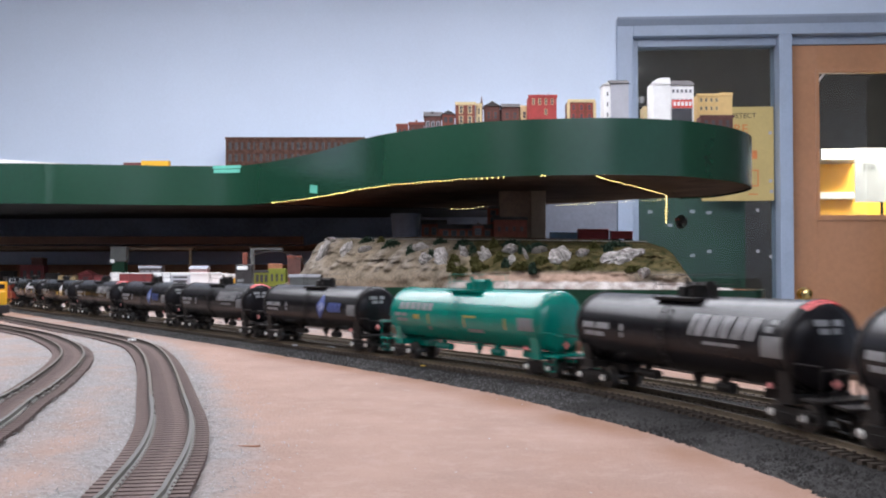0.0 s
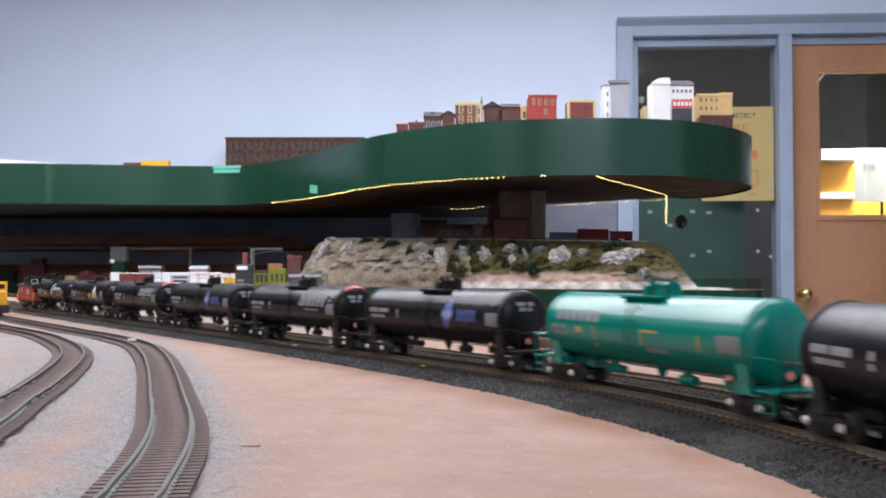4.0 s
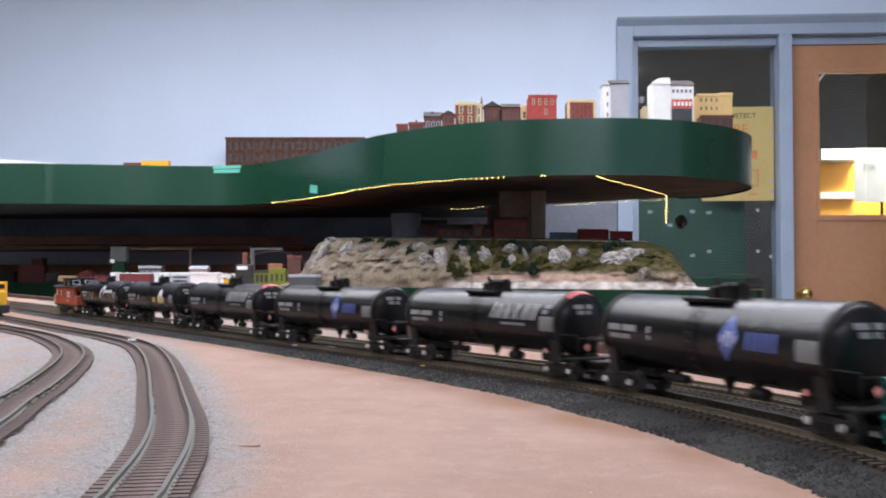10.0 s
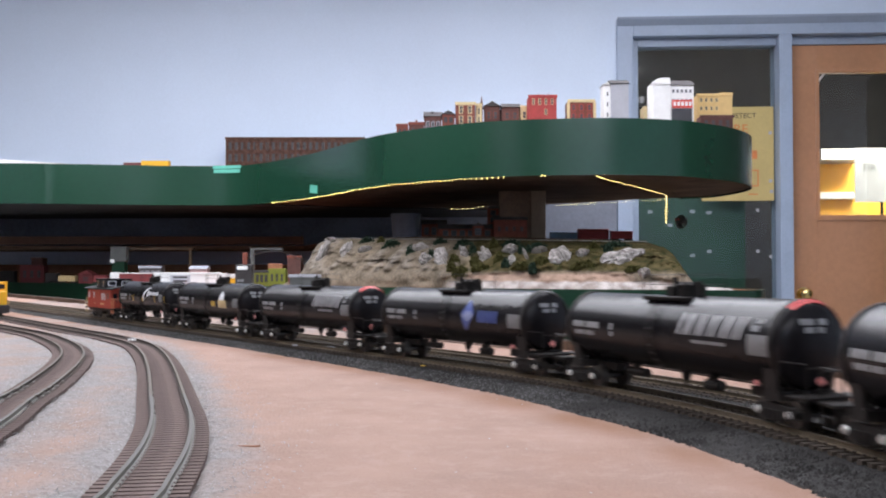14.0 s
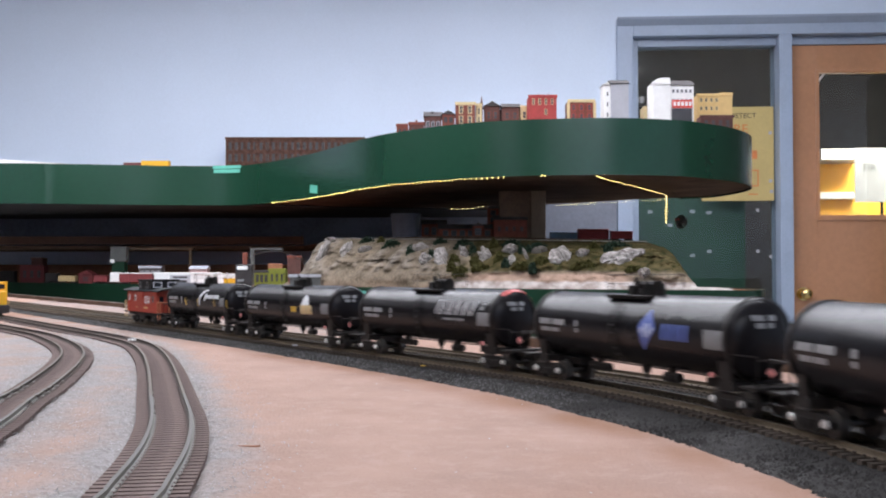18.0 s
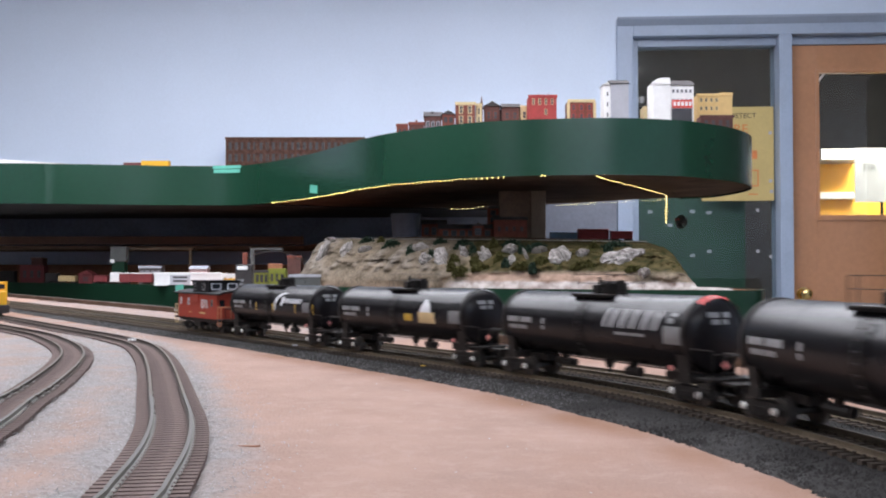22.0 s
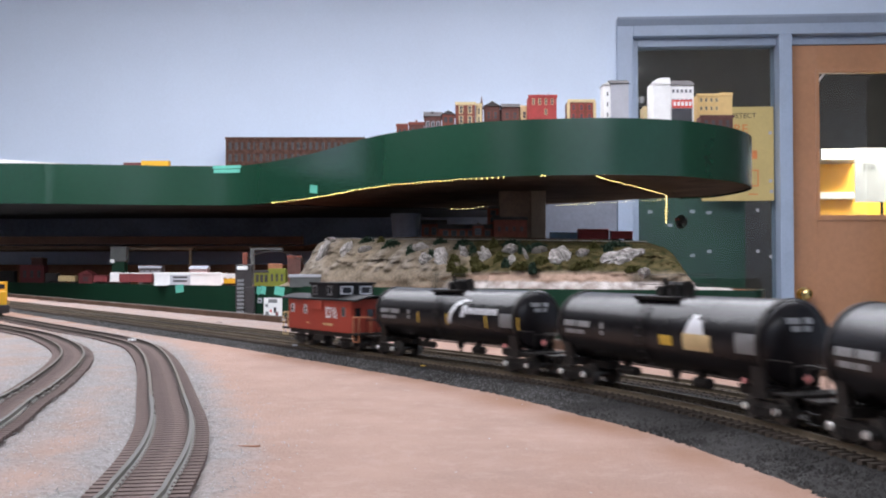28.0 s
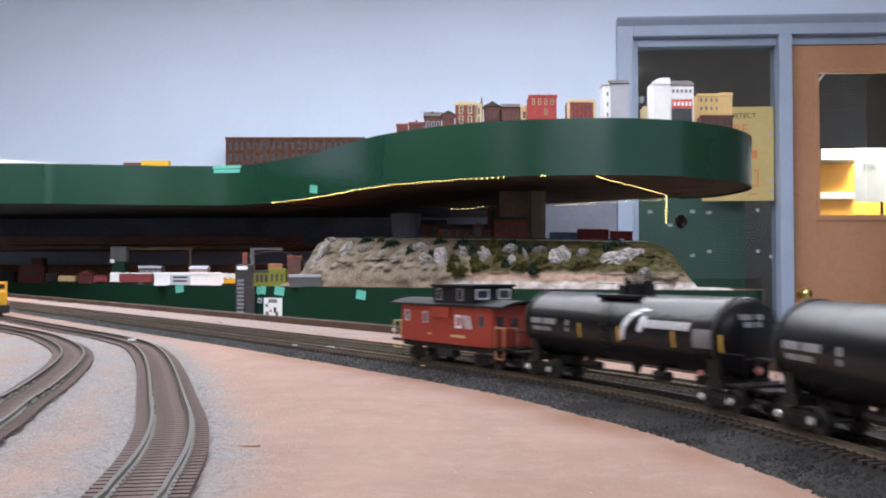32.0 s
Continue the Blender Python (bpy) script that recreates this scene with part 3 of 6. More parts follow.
def tank_car(body, under, label):
    car = empty("tank_car", label, "tank car", "cars of the moving train")
    h = 0.0066
    prof = [(-0.0872, 0.0008)] + [(-0.0806 - h * math.cos(a), TANK_R * math.sin(a)) for a in np.linspace(0.12, math.pi / 2, 9)]
    prof = prof + [(-0.0740, TANK_R), (-0.0300, TANK_R)]
    prof = prof + [(-x, r) for x, r in prof[::-1]]
    part("tank", lathe_x(bmesh.new(), prof, TANK_Z, 48), body, car, smooth=True)
    for x in (-0.0792, 0.0792):
        part("strap", lathe_x(bmesh.new(), [(x - 0.0009, TANK_R - 0.0004), (x - 0.0009, TANK_R + 0.0005), (x + 0.0009, TANK_R + 0.0005), (x + 0.0009, TANK_R - 0.0004)], TANK_Z, 48), UNDER if under is UNDER else under, car)
    for x in (-0.045, 0.045):
        part("weld_band", lathe_x(bmesh.new(), [(x - 0.0005, TANK_R), (x - 0.0005, TANK_R + 0.00008), (x + 0.0005, TANK_R + 0.00008), (x + 0.0005, TANK_R)], TANK_Z, 48), body, car)
    zt = TANK_Z + TANK_R
    # manway platform with its rails
    bm = box(bmesh.new(), -0.0165, -0.0115, zt - 0.0012, 0.0165, -0.0045, zt - 0.0006)
    box(bm, -0.0165, 0.0045, zt - 0.0012, 0.0165, 0.0115, zt - 0.0006)
    for x in np.arange(-0.0158, 0.0165, 0.0031):
        box(bm, x - 0.0003, -0.0115, zt - 0.0024, x + 0.0003, 0.0115, zt - 0.0013)
    bm.verts.index_update(), bm.faces.index_update()
    pieces("walkway_bar", bm, under, car)
    bm = rod(bmesh.new(), (0.0035, 0, zt - 0.001), (0.0035, 0, zt + 0.0048), 0.0046, 16)
    rod(bm, (0.0035, 0, zt + 0.0048), (0.0035, 0, zt + 0.0062), 0.0052, 16, 0.0036)
    manway = part("manway", bm, under, car)
    bm = bmesh.new()
    for k in range(8):   # eye bolts round the cover
        ca, sa = math.cos(k * 0.785), math.sin(k * 0.785)
        rod(bm, (0.0035 + 0.0050 * ca, 0.0050 * sa, zt + 0.003), (0.0035 + 0.0050 * ca, 0.0050 * sa, zt + 0.0060), 0.0006, 5)
    bm.verts.index_update(), bm.faces.index_update()
    pieces("eye_bolt", bm, under, manway)
    bm = bevelled(-0.0095, -0.0032, zt - 0.001, -0.0042, 0.0032, zt + 0.0042, 0.0006)
    part("valve_housing", bm, under, car)
    for x, r, hh in ((-0.0080, 0.0011, 0.0082), (-0.0052, 0.0009, 0.0064), (0.0110, 0.0019, 0.0066), (0.0142, 0.0011, 0.0050)):
        part("valve", rod(bmesh.new(), (x, 0.001, zt - 0.001), (x, 0.001, zt + hh), r, 10), under, car)
    for side in (-1, 1):
        bm = bmesh.new()
        y = side * 0.0112
        for x in (-0.0160, -0.0105, 0.0160):
            rod(bm, (x, y, zt - 0.001), (x, y, zt + 0.0095), 0.00024, 5)
        for z in (zt + 0.0050, zt + 0.0095):
            rod(bm, (-0.0160, y, z), (0.0160, y, z), 0.00016, 5)
        part("guard_rail", bm, under, car)
        rr = TANK_R + 0.0014
        arc = [(side * rr * math.cos(a), TANK_Z + rr * math.sin(a)) for a in np.linspace(0.75, -0.9, 9)]
        ladder = None
        for x in (-0.0035, 0.0010):
            bm = bmesh.new()
            tube(bm, [(x, y0, z0) for y0, z0 in arc], 0.0003)
            if ladder:
                part("stringer", bm, under, ladder)
            else:
                ladder = part("ladder", bm, under, car)
        for y0, z0 in arc:
            part("rung", rod(bmesh.new(), (-0.0035, y0, z0), (0.0010, y0, z0), 0.00025, 5), under, ladder)
    # bottom outlet and its skid
    bm = rod(bmesh.new(), (0.002, 0, TANK_Z - TANK_R + 0.001), (0.002, 0, 0.0098), 0.0030, 12, 0.0018)
    rod(bm, (0.002, 0, 0.0098), (0.002, 0, 0.0074), 0.0010, 8)
    part("outlet_valve", bm, under, car)
    for e in (-1, 1):
        bm = box(bmesh.new(), min(e * 0.052, e * 0.0975), -0.0042, 0.0090, max(e * 0.052, e * 0.0975), 0.0042, 0.0128)
        part("stub_sill", bm, under, car)
        bm = bmesh.new()   # saddle that carries the tank
        box(bm, min(e * 0.0710, e * 0.0800), -0.0138, 0.0098, max(e * 0.0710, e * 0.0800), 0.0138, 0.0135)
        for side in (-1, 1):
            vs = [bm.verts.new(c) for c in ((e * 0.072, side * 0.0138, 0.0135), (e * 0.079, side * 0.0138, 0.0135), (e * 0.079, side * 0.0150, 0.0225), (e * 0.072, side * 0.0150, 0.0225),
                                           (e * 0.072, side * 0.0100, 0.0135), (e * 0.079, side * 0.0100, 0.0135))]
            bm.faces.new(vs[:4])
            bm.faces.new((vs[4], vs[5], vs[2], vs[3]))
        part("bolster", bm, under, car)
        part("end_platform", box(bmesh.new(), min(e * 0.0865, e * 0.0975), -0.0165, 0.0123, max(e * 0.0865, e * 0.0975), 0.0165, 0.0132), under, car)
        for side in (-1, 1):
            y = side * 0.0158
            bm = bmesh.new()
            rod(bm, (e * 0.0968, y, 0.0128), (e * 0.0968, y, 0.0255), 0.0003, 5)
            rod(bm, (e * 0.0820, y, 0.0128), (e * 0.0820, y, 0.0255), 0.0003, 5)
            rod(bm, (e * 0.0820, y, 0.0255), (e * 0.0968, y, 0.0255), 0.0003, 5)
            part("end_handrail", bm, under, car)
            bm = bmesh.new()
            for z in (0.0045, 0.0085):
                rod(bm, (e * 0.0870, y, z), (e * 0.0960, y, z), 0.0003, 5)
            for x in (0.0870, 0.0960):
                rod(bm, (e * x, y, 0.0045), (e * x, y, 0.0125), 0.0003, 5)
            part("step", bm, under, car)
        part("cross_rail", rod(bmesh.new(), (e * 0.0968, -0.0158, 0.0240), (e * 0.0968, 0.0158, 0.0240), 0.0003, 5), under, car)
        bm = box(bmesh.new(), min(e * 0.0975, e * 0.1020), -0.0016, 0.0078, max(e * 0.0975, e * 0.1020), 0.0016, 0.0108)
        box(bm, min(e * 0.1005, e * 0.1028), -0.0026, 0.0070, max(e * 0.1005, e * 0.1028), 0.0010, 0.0116)
        part("coupler", bm, UNDER, car)
        truck(car, e * 0.076, UNDER)
    # brake gear under the tank
    part("brake_cylinder", rod(bmesh.new(), (0.024, -0.005, 0.0104), (0.034, -0.005, 0.0104), 0.0024, 10), under, car)
    part("cylinder_bracket", bevelled(0.0265, -0.0065, 0.0104, 0.0300, -0.0035, TANK_Z - TANK_R + 0.0012, 0.0003), under, car)
    part("reservoir_bracket", bevelled(-0.0350, -0.0055, 0.0104, -0.0315, -0.0025, TANK_Z - TANK_R + 0.0012, 0.0003), under, car)
    bm = rod(bmesh.new(), (-0.041, -0.004, 0.0104), (-0.024, -0.004, 0.0104), 0.0022, 10)
    rod(bm, (-0.052, 0.003, 0.0125), (0.052, 0.003, 0.0125), 0.0004, 5)
    part("brake_reservoir", bm, under, car)
    bm = box(bmesh.new(), -0.0015, -0.0015, -0.0003, 0.0015, 0.0015, 0.0003, Matrix.Translation((0.0965, -0.0085, 0.0190)) @ Matrix.Rotation(radians(90), 4, "X") @ Matrix.Rotation(radians(45), 4, "Z"))
    part("placard", bm, PINK, car, "small red and white diamond placard")
    part("placard_arm", rod(bmesh.new(), (0.0965, -0.0082, 0.0190), (0.0968, -0.0082, 0.0240), 0.0004, 5), under, car)
    part("side_reflector", rod(bmesh.new(), (0.0690, -0.0150, 0.0160), (0.0690, -0.0158, 0.0160), 0.0012, 8), PINK, car, "small dull red reflector")
    return car


def stencils(car, mat=DULLWHITE):
    """Unreadable reporting marks, tare lines and the consolidated stencil panel."""
    bm = bmesh.new()
    for u, l in ((-0.0672, 0.0100), (-0.0555, 0.0105), (-0.0362, 0.0024)):
        wrap(bm, rect(u, 0.0000, u + l, 0.0030))
    for u, l, w in ((-0.0655, 0.008, -0.0038), (-0.0565, 0.007, -0.0038), (-0.0362, 0.0024, -0.0032)):
        wrap(bm, rect(u, w, u + l, w + 0.0022))
    bm.verts.index_update(), bm.faces.index_update()
    pieces("letter_bar", bm, mat, car, "white reporting marks on the flank")
    bm = bmesh.new()
    for k in range(4):
        wrap(bm, rect(0.0522, -0.0040 + k * 0.0019, 0.0620, -0.0025 + k * 0.0019))
    wrap(bm, rect(0.0520, -0.0045, 0.0625, 0.0037), lift=0.00008)
    part("stencil_panel", bm, GREYPANEL, car, "grey stencil panel")
    bm = bmesh.new()   # marks on the leading dome, facing outward at a slant
    for z0, z1, y0, y1 in ((0.0392, 0.0416, -0.0085, 0.0035), (0.0362, 0.0384, -0.0070, 0.0020)):
        vs = []
        for j in range(2):
            for i in range(7):
                y, z = y0 + (y1 - y0) * i / 6, (z0, z1)[j]
                rr = math.hypot(y, z - TANK_Z) / TANK_R
                x = 0.0806 + 0.0066 * math.sqrt(max(0, 1 - rr * rr)) + 0.00025
                vs.append(bm.verts.new((x, y, z)))
        for i in range(6):
            if i != 3:
                bm.faces.new((vs[i], vs[i + 1], vs[i + 8], vs[i + 7]))
    bm.verts.index_update(), bm.faces.index_update()
    pieces("dome_letter_bar", bm, mat, car, "white marks on the tank head")


def red_ring(car):
    bm = bmesh.new()
    n = 20
    prev = None
    for i in range(n + 1):
        a = math.pi * (0.31 + 0.47 * i / n)
        row = [bm.verts.new((x, -r * math.cos(a), TANK_Z + r * math.sin(a))) for x, r in ((0.0803, TANK_R + 0.0003), (0.0832, TANK_R * 0.925 + 0.0003))]
        if prev:
            bm.faces.new((prev[0], prev[1], row[1], row[0]))
        prev = row
    part("warning_stripe", bm, RED, car, "red reflective stripe round the tank head")


def slanted_name(car):
    """A large slanted company name, reduced to plain bars."""
    bm = bmesh.new()
    u = 0.0118
    for k, wd in enumerate((0.0062, 0.0064, 0.0064, 0.0068, 0.0062, 0.0030)):
        s, t = 0.0022, 0.0015
        wrap(bm, rect(u, 0.0012, u + t, 0.0108, s))
        if wd > 0.004:
            wrap(bm, rect(u + wd - t - 0.0008, 0.0012, u + wd - 0.0008, 0.0108, s))
        u += wd + 0.0006
    bm.verts.index_update(), bm.faces.index_update()
    pieces("name_letter_bar", bm, NAMEWHITE, car, "large slanted white lettering bars")
    bm = bmesh.new()
    wrap(bm, rect(0.0208, -0.0022, 0.0405, -0.0008))
    wrap(bm, rect(0.0535, 0.0050, 0.0575, 0.0074))
    wrap(bm, rect(0.0550, 0.0084, 0.0590, 0.0104))
    bm.verts.index_update(), bm.faces.index_update()
    pieces("small_letter_bar", bm, GREYPANEL, car, "grey small print")


def diamond_logo(car):
    dx, dw = 0.0055, 0.0022
    bm = bmesh.new()
    wrap(bm, ((0.0088 + dx, -0.0104 + dw), (0.0096 + dx, -0.0104 + dw), (0.0178 + dx, 0.0000 + dw), (0.0062 + dx, 0.0000 + dw)))
    wrap(bm, ((0.0062 + dx, 0.0000 + dw), (0.0178 + dx, 0.0000 + dw), (0.0126 + dx, 0.0090 + dw), (0.0118 + dx, 0.0090 + dw)))
    part("diamond_emblem", bm, BLUE, car, "blue and white leaf emblem")
    bm = bmesh.new()
    for k in range(4):
        u = 0.0074 + dx + k * 0.0024
        d = abs(k - 1.5) * 0.0017
        wrap(bm, ((u, -0.0050 + d + dw), (u + 0.0011, -0.0050 + d + dw), (u + 0.0020, 0.0030 - d + dw), (u + 0.0009, 0.0030 - d + dw)), lift=0.0002)
    bm.verts.index_update(), bm.faces.index_update()
    pieces("emblem_vein", bm, PALEBLUE, car, "white veins of the emblem")
    bm = bmesh.new()
    for k in range(3):
        u = 0.0265 + k * 0.0058
        wrap(bm, rect(u, -0.0024, u + 0.0018, 0.0048, 0.0004))
        wrap(bm, rect(u + 0.0030, -0.0024, u + 0.0048, 0.0048, 0.0004))
    bm.verts.index_update(), bm.faces.index_update()
    pieces("blue_letter_bar", bm, BLUE, car, "blue lettering bars")


def dairy_marks(car):
    bm = bmesh.new()
    wrap(bm, rect(0.0222, -0.0056, 0.0385, 0.0016))
    part("emblem_base", bm, TAN, car, "tan and white emblem")
    bm = bmesh.new()
    wrap(bm, ((0.0232, 0.0016), (0.0350, 0.0016), (0.0325, 0.0078), (0.0252, 0.0078)))
    wrap(bm, rect(0.0262, 0.0076, 0.0300, 0.0102))
    part("emblem_top", bm, WHITE, car, "white rounded emblem top")
    part("yellow_patch", wrap(bmesh.new(), rect(0.0074, -0.0046, 0.0154, 0.0000)), YELLOW, car, "yellow patch")


def swoosh_marks(car):
    bm = bmesh.new()
    pts = [(0.0060, -0.0040), (0.0068, 0.0022), (0.0095, 0.0072), (0.0140, 0.0106), (0.0190, 0.0122)]
    for k, (a, b) in enumerate(zip(pts, pts[1:])):
        w0, w1 = 0.0022 + 0.0010 * k, 0.0022 + 0.0010 * (k + 1)
        wrap(bm, (a, (a[0] + w0, a[1] - 0.0005), (b[0] + w1, b[1] - 0.0010), b), 3)
    part("swoosh", bm, WHITE, car, "white swoosh emblem")
    bm = bmesh.new()
    wrap(bm, rect(0.0175, 0.0002, 0.0210, 0.0078, 0.0022))
    for k in range(8):
        wrap(bm, rect(0.0225 + k * 0.0035, 0.0024, 0.0250 + k * 0.0035, 0.0062, 0.0008))
    bm.verts.index_update(), bm.faces.index_update()
    pieces("white_letter_bar", bm, WHITE, car, "white lettering bars")
    bm = bmesh.new()
    for u in (-0.0255, 0.0040, 0.0400, 0.0670):
        wrap(bm, rect(u, -0.0055, u + 0.0013, 0.0020))
    bm.verts.index_update(), bm.faces.index_update()
    pieces("reflector", bm, YELLOW, car, "yellow reflector strips")


def green_marks(car):
    bm = bmesh.new()
    for k in range(6):
        u = -0.0640 + k * 0.0062
        wrap(bm, rect(u, 0.0030, u + 0.0048, 0.0082))
    bm.verts.index_update(), bm.faces.index_update()
    pieces("white_letter_bar", bm, DULLWHITE, car, "white lettering bars on green")
    bm = bmesh.new()
    for u, l, w in ((-0.068, 0.007, -0.0015), (-0.060, 0.005, -0.0015), (-0.066, 0.006, -0.0050), (-0.059, 0.004, -0.0050), (-0.0335, 0.0030, -0.0100), (0.006, 0.014, -0.0092)):
        wrap(bm, rect(u, w, u + l, w + 0.0022))
    bm.verts.index_update(), bm.faces.index_update()
    pieces("small_letter_bar", bm, GREYPANEL, car, "small pale print")
    bm = bmesh.new()
    wrap(bm, rect(-0.0475, -0.0030, -0.0415, 0.0000))
    for u in (-0.0325, 0.0390):
        wrap(bm, rect(u, -0.0060, u + 0.0014, 0.0010))
    wrap(bm, rect(0.0030, 0.0000, 0.0145, 0.0014))
    wrap(bm, rect(0.0030, -0.0060, 0.0042, 0.0004))
    bm.verts.index_update(), bm.faces.index_update()
    pieces("yellow_mark", bm, FADEDYELLOW, car, "faded yellow marks")
    part("stencil_panel", wrap(bmesh.new(), rect(0.0500, -0.0055, 0.0640, 0.0020)), GREYPANEL, car, "dull grey stencil panel")


PORCH = material("pale_orange_rail", (0.62, 0.24, 0.12), 0.5, spread=0.1, scale=200, fine=1500)


def caboose():
    c = empty("caboose", "orange-red caboose with black roof and cupola at the train's tail", "caboose", "cars of the moving train")
    hx, hy, z0, z1 = 0.0522, 0.0168, 0.0135, 0.0392
    part("body", bevelled(-hx, -hy, z0, hx, hy, z1, 0.0004), CABRED, c)
    bm = bmesh.new()   # curved roof with eaves over both porches
    secs = []
    for x in (-0.0640, 0.0640):
        ring = []
        for i in range(11):
            y = -0.0185 + 0.037 * i / 10
            ring.append(bm.verts.new((x, y, z1 + 0.0030 - 0.0034 * (y / 0.0185) ** 2)))
        for i in range(10, -1, -1):
            y = -0.0185 + 0.037 * i / 10
            ring.append(bm.verts.new((x, y, z1 + 0.0018 - 0.0034 * (y / 0.0185) ** 2)))
        secs.append(ring)
    n = len(secs[0])
    for i in range(n):
        bm.faces.new((secs[0][i], secs[0][(i + 1) % n], secs[1][(i + 1) % n], secs[1][i]))
    bm.faces.new(secs[0])
    bm.faces.new(secs[1][::-1])
    part("roof", bm, ROOFBLACK, c)
    cup = part("cupola", bevelled(-0.0135, -0.0160, z1 - 0.0010, 0.0310, 0.0160, z1 + 0.0112, 0.0004), ROOFBLACK, c, "black cupola")
    part("cupola_roof", bevelled(-0.0155, -0.0172, z1 + 0.0110, 0.0330, 0.0172, z1 + 0.0126, 0.0006), ROOFBLACK, cup)
    part("side_bay", bevelled(-0.0115, -hy - 0.0012, 0.0300, 0.0075, -hy + 0.0004, z1 - 0.0006, 0.0003), CABRED, c, "red panel below the cupola")
    for x in (-0.0065, 0.0175):
        w = part("cupola_window", box(bmesh.new(), x - 0.0026, -0.01615, z1 + 0.0030, x + 0.0026, -0.0158, z1 + 0.0092), GLASSBLACK, cup, "dark pane in a pale frame")
        bm = bmesh.new()
        for d in ((x - 0.0034, z1 + 0.0022, x - 0.0026, z1 + 0.0100), (x + 0.0026, z1 + 0.0022, x + 0.0034, z1 + 0.0100), (x - 0.0026, z1 + 0.0092, x + 0.0026, z1 + 0.0100), (x - 0.0026, z1 + 0.0022, x + 0.0026, z1 + 0.0030)):
            box(bm, d[0], -0.0163, d[1], d[2], -0.0159, d[3])
        part("window_frame", bm, GREYPANEL, w)
    for y in (-0.0085, 0.0085):
        w = part("cupola_window", box(bmesh.new(), 0.0309, y - 0.0042, z1 + 0.0040, 0.0312, y + 0.0042, z1 + 0.0088), GLASSBLACK, cup, "dark pane in a pale frame")
        bm = bmesh.new()
        for d in ((y - 0.0052, z1 + 0.0032, y - 0.0042, z1 + 0.0096), (y + 0.0042, z1 + 0.0032, y + 0.0052, z1 + 0.0096), (y - 0.0042, z1 + 0.0088, y + 0.0042, z1 + 0.0096), (y - 0.0042, z1 + 0.0032, y + 0.0042, z1 + 0.0040)):
            box(bm, 0.0308, d[0], d[1], 0.0314, d[2], d[3])
        part("window_frame", bm, WHITE, w)
    for x, zb in ((-0.0440, 0.0272), (-0.0215, 0.0268), (0.0410, 0.0262)):
        w = part("window", box(bmesh.new(), x - 0.0019, -hy - 0.0002, zb, x + 0.0019, -hy + 0.0003, zb + 0.0062), GLASSBLACK, c, "small dark window")
        bm = bmesh.new()
        for d in ((x - 0.0025, zb - 0.0005, x - 0.0019, zb + 0.0067), (x + 0.0019, zb - 0.0005, x + 0.0025, zb + 0.0067), (x - 0.0019, zb + 0.0062, x + 0.0019, zb + 0.0067), (x - 0.0019, zb - 0.0005, x + 0.0019, zb)):
            box(bm, d[0], -hy - 0.0005, d[1], d[2], -hy + 0.0002, d[3])
        part("window_frame", bm, GREYPANEL if x > 0 else WHITE, w)
    for x in np.arange(-0.0495, 0.0520, 0.0045):
        part("side_board", box(bmesh.new(), x - 0.00008, -hy - 0.00012, z0 + 0.0004, x + 0.00008, -hy + 0.0001, z1 - 0.0004), CABRED, c)
    # emblem: one hollow rounded block and slanted bars
    bm = bmesh.new()
    for u0, w0, u1, w1 in ((0.0130, 0.0240, 0.0147, 0.0325), (0.0147, 0.0309, 0.0202, 0.0325), (0.0147, 0.0240, 0.0202, 0.0256), (0.0188, 0.0256, 0.0202, 0.0309)):
        box(bm, u0, -hy - 0.0003, w0, u1, -hy + 0.0001, w1)
    for u in (0.0222, 0.0262):
        vs = [bm.verts.new((a, -hy - 0.0003, z)) for a, z in ((u, 0.0325), (u + 0.0022, 0.0325), (u + 0.0052, 0.0240), (u + 0.0030, 0.0240))]
        bm.faces.new(vs)
    part("emblem", bm, WHITE, c, "white block emblem")
    bm = bmesh.new()
    for u in (0.0085, 0.0125, 0.0165, 0.0205):
        box(bm, u, -hy - 0.0003, 0.0180, u + 0.0030, -hy + 0.0001, 0.0198)
    box(bm, -0.019, -hy - 0.0003, 0.0185, -0.015, -hy + 0.0001, 0.0196)
    bm.verts.index_update(), bm.faces.index_update()
    pieces("letter_bar", bm, TAN, c, "faded number bars")
    for e in (-1, 1):
        part("porch", box(bmesh.new(), min(e * hx, e * 0.0640), -hy, z0 - 0.0012, max(e * hx, e * 0.0640), hy, z0 + 0.0004), UNDER, c)
        bm = bmesh.new()
        y = 0.0162
        for side in (-1, 1):
            rod(bm, (e * 0.0630, side * y, z0), (e * 0.0630, side * y, z0 + 0.0125), 0.0005, 6)
            rod(bm, (e * 0.0630, side * y, z0 + 0.0125), (e * 0.0545, side * y, z0 + 0.0125), 0.0005, 6)
            rod(bm, (e * 0.0545, side * y, z0 + 0.0125), (e * 0.0545, side * y, z0 - 0.006), 0.0005, 6)
            rod(bm, (e * 0.0630, side * y, z0 - 0.006), (e * 0.0545, side * y, z0 - 0.006), 0.0005, 6)
            rod(bm, (e * 0.0630, side * y, z0), (e * 0.0630, side * y, z0 - 0.006), 0.0005, 6)
            rod(bm, (e * 0.0630, side * 0.006, z0), (e * 0.0630, side * 0.006, z0 + 0.0125), 0.0005, 6)
        rod(bm, (e * 0.0630, -y, z0 + 0.0125), (e * 0.0630, -0.006, z0 + 0.0125), 0.0005, 6)
        rod(bm, (e * 0.0630, y, z0 + 0.0125), (e * 0.0630, 0.006, z0 + 0.0125), 0.0005, 6)
        bm.verts.index_update(), bm.faces.index_update()
        pieces("porch_rail", bm, PORCH if e > 0 else TAN, c, "pale orange porch rail" if e > 0 else "pale porch rail")
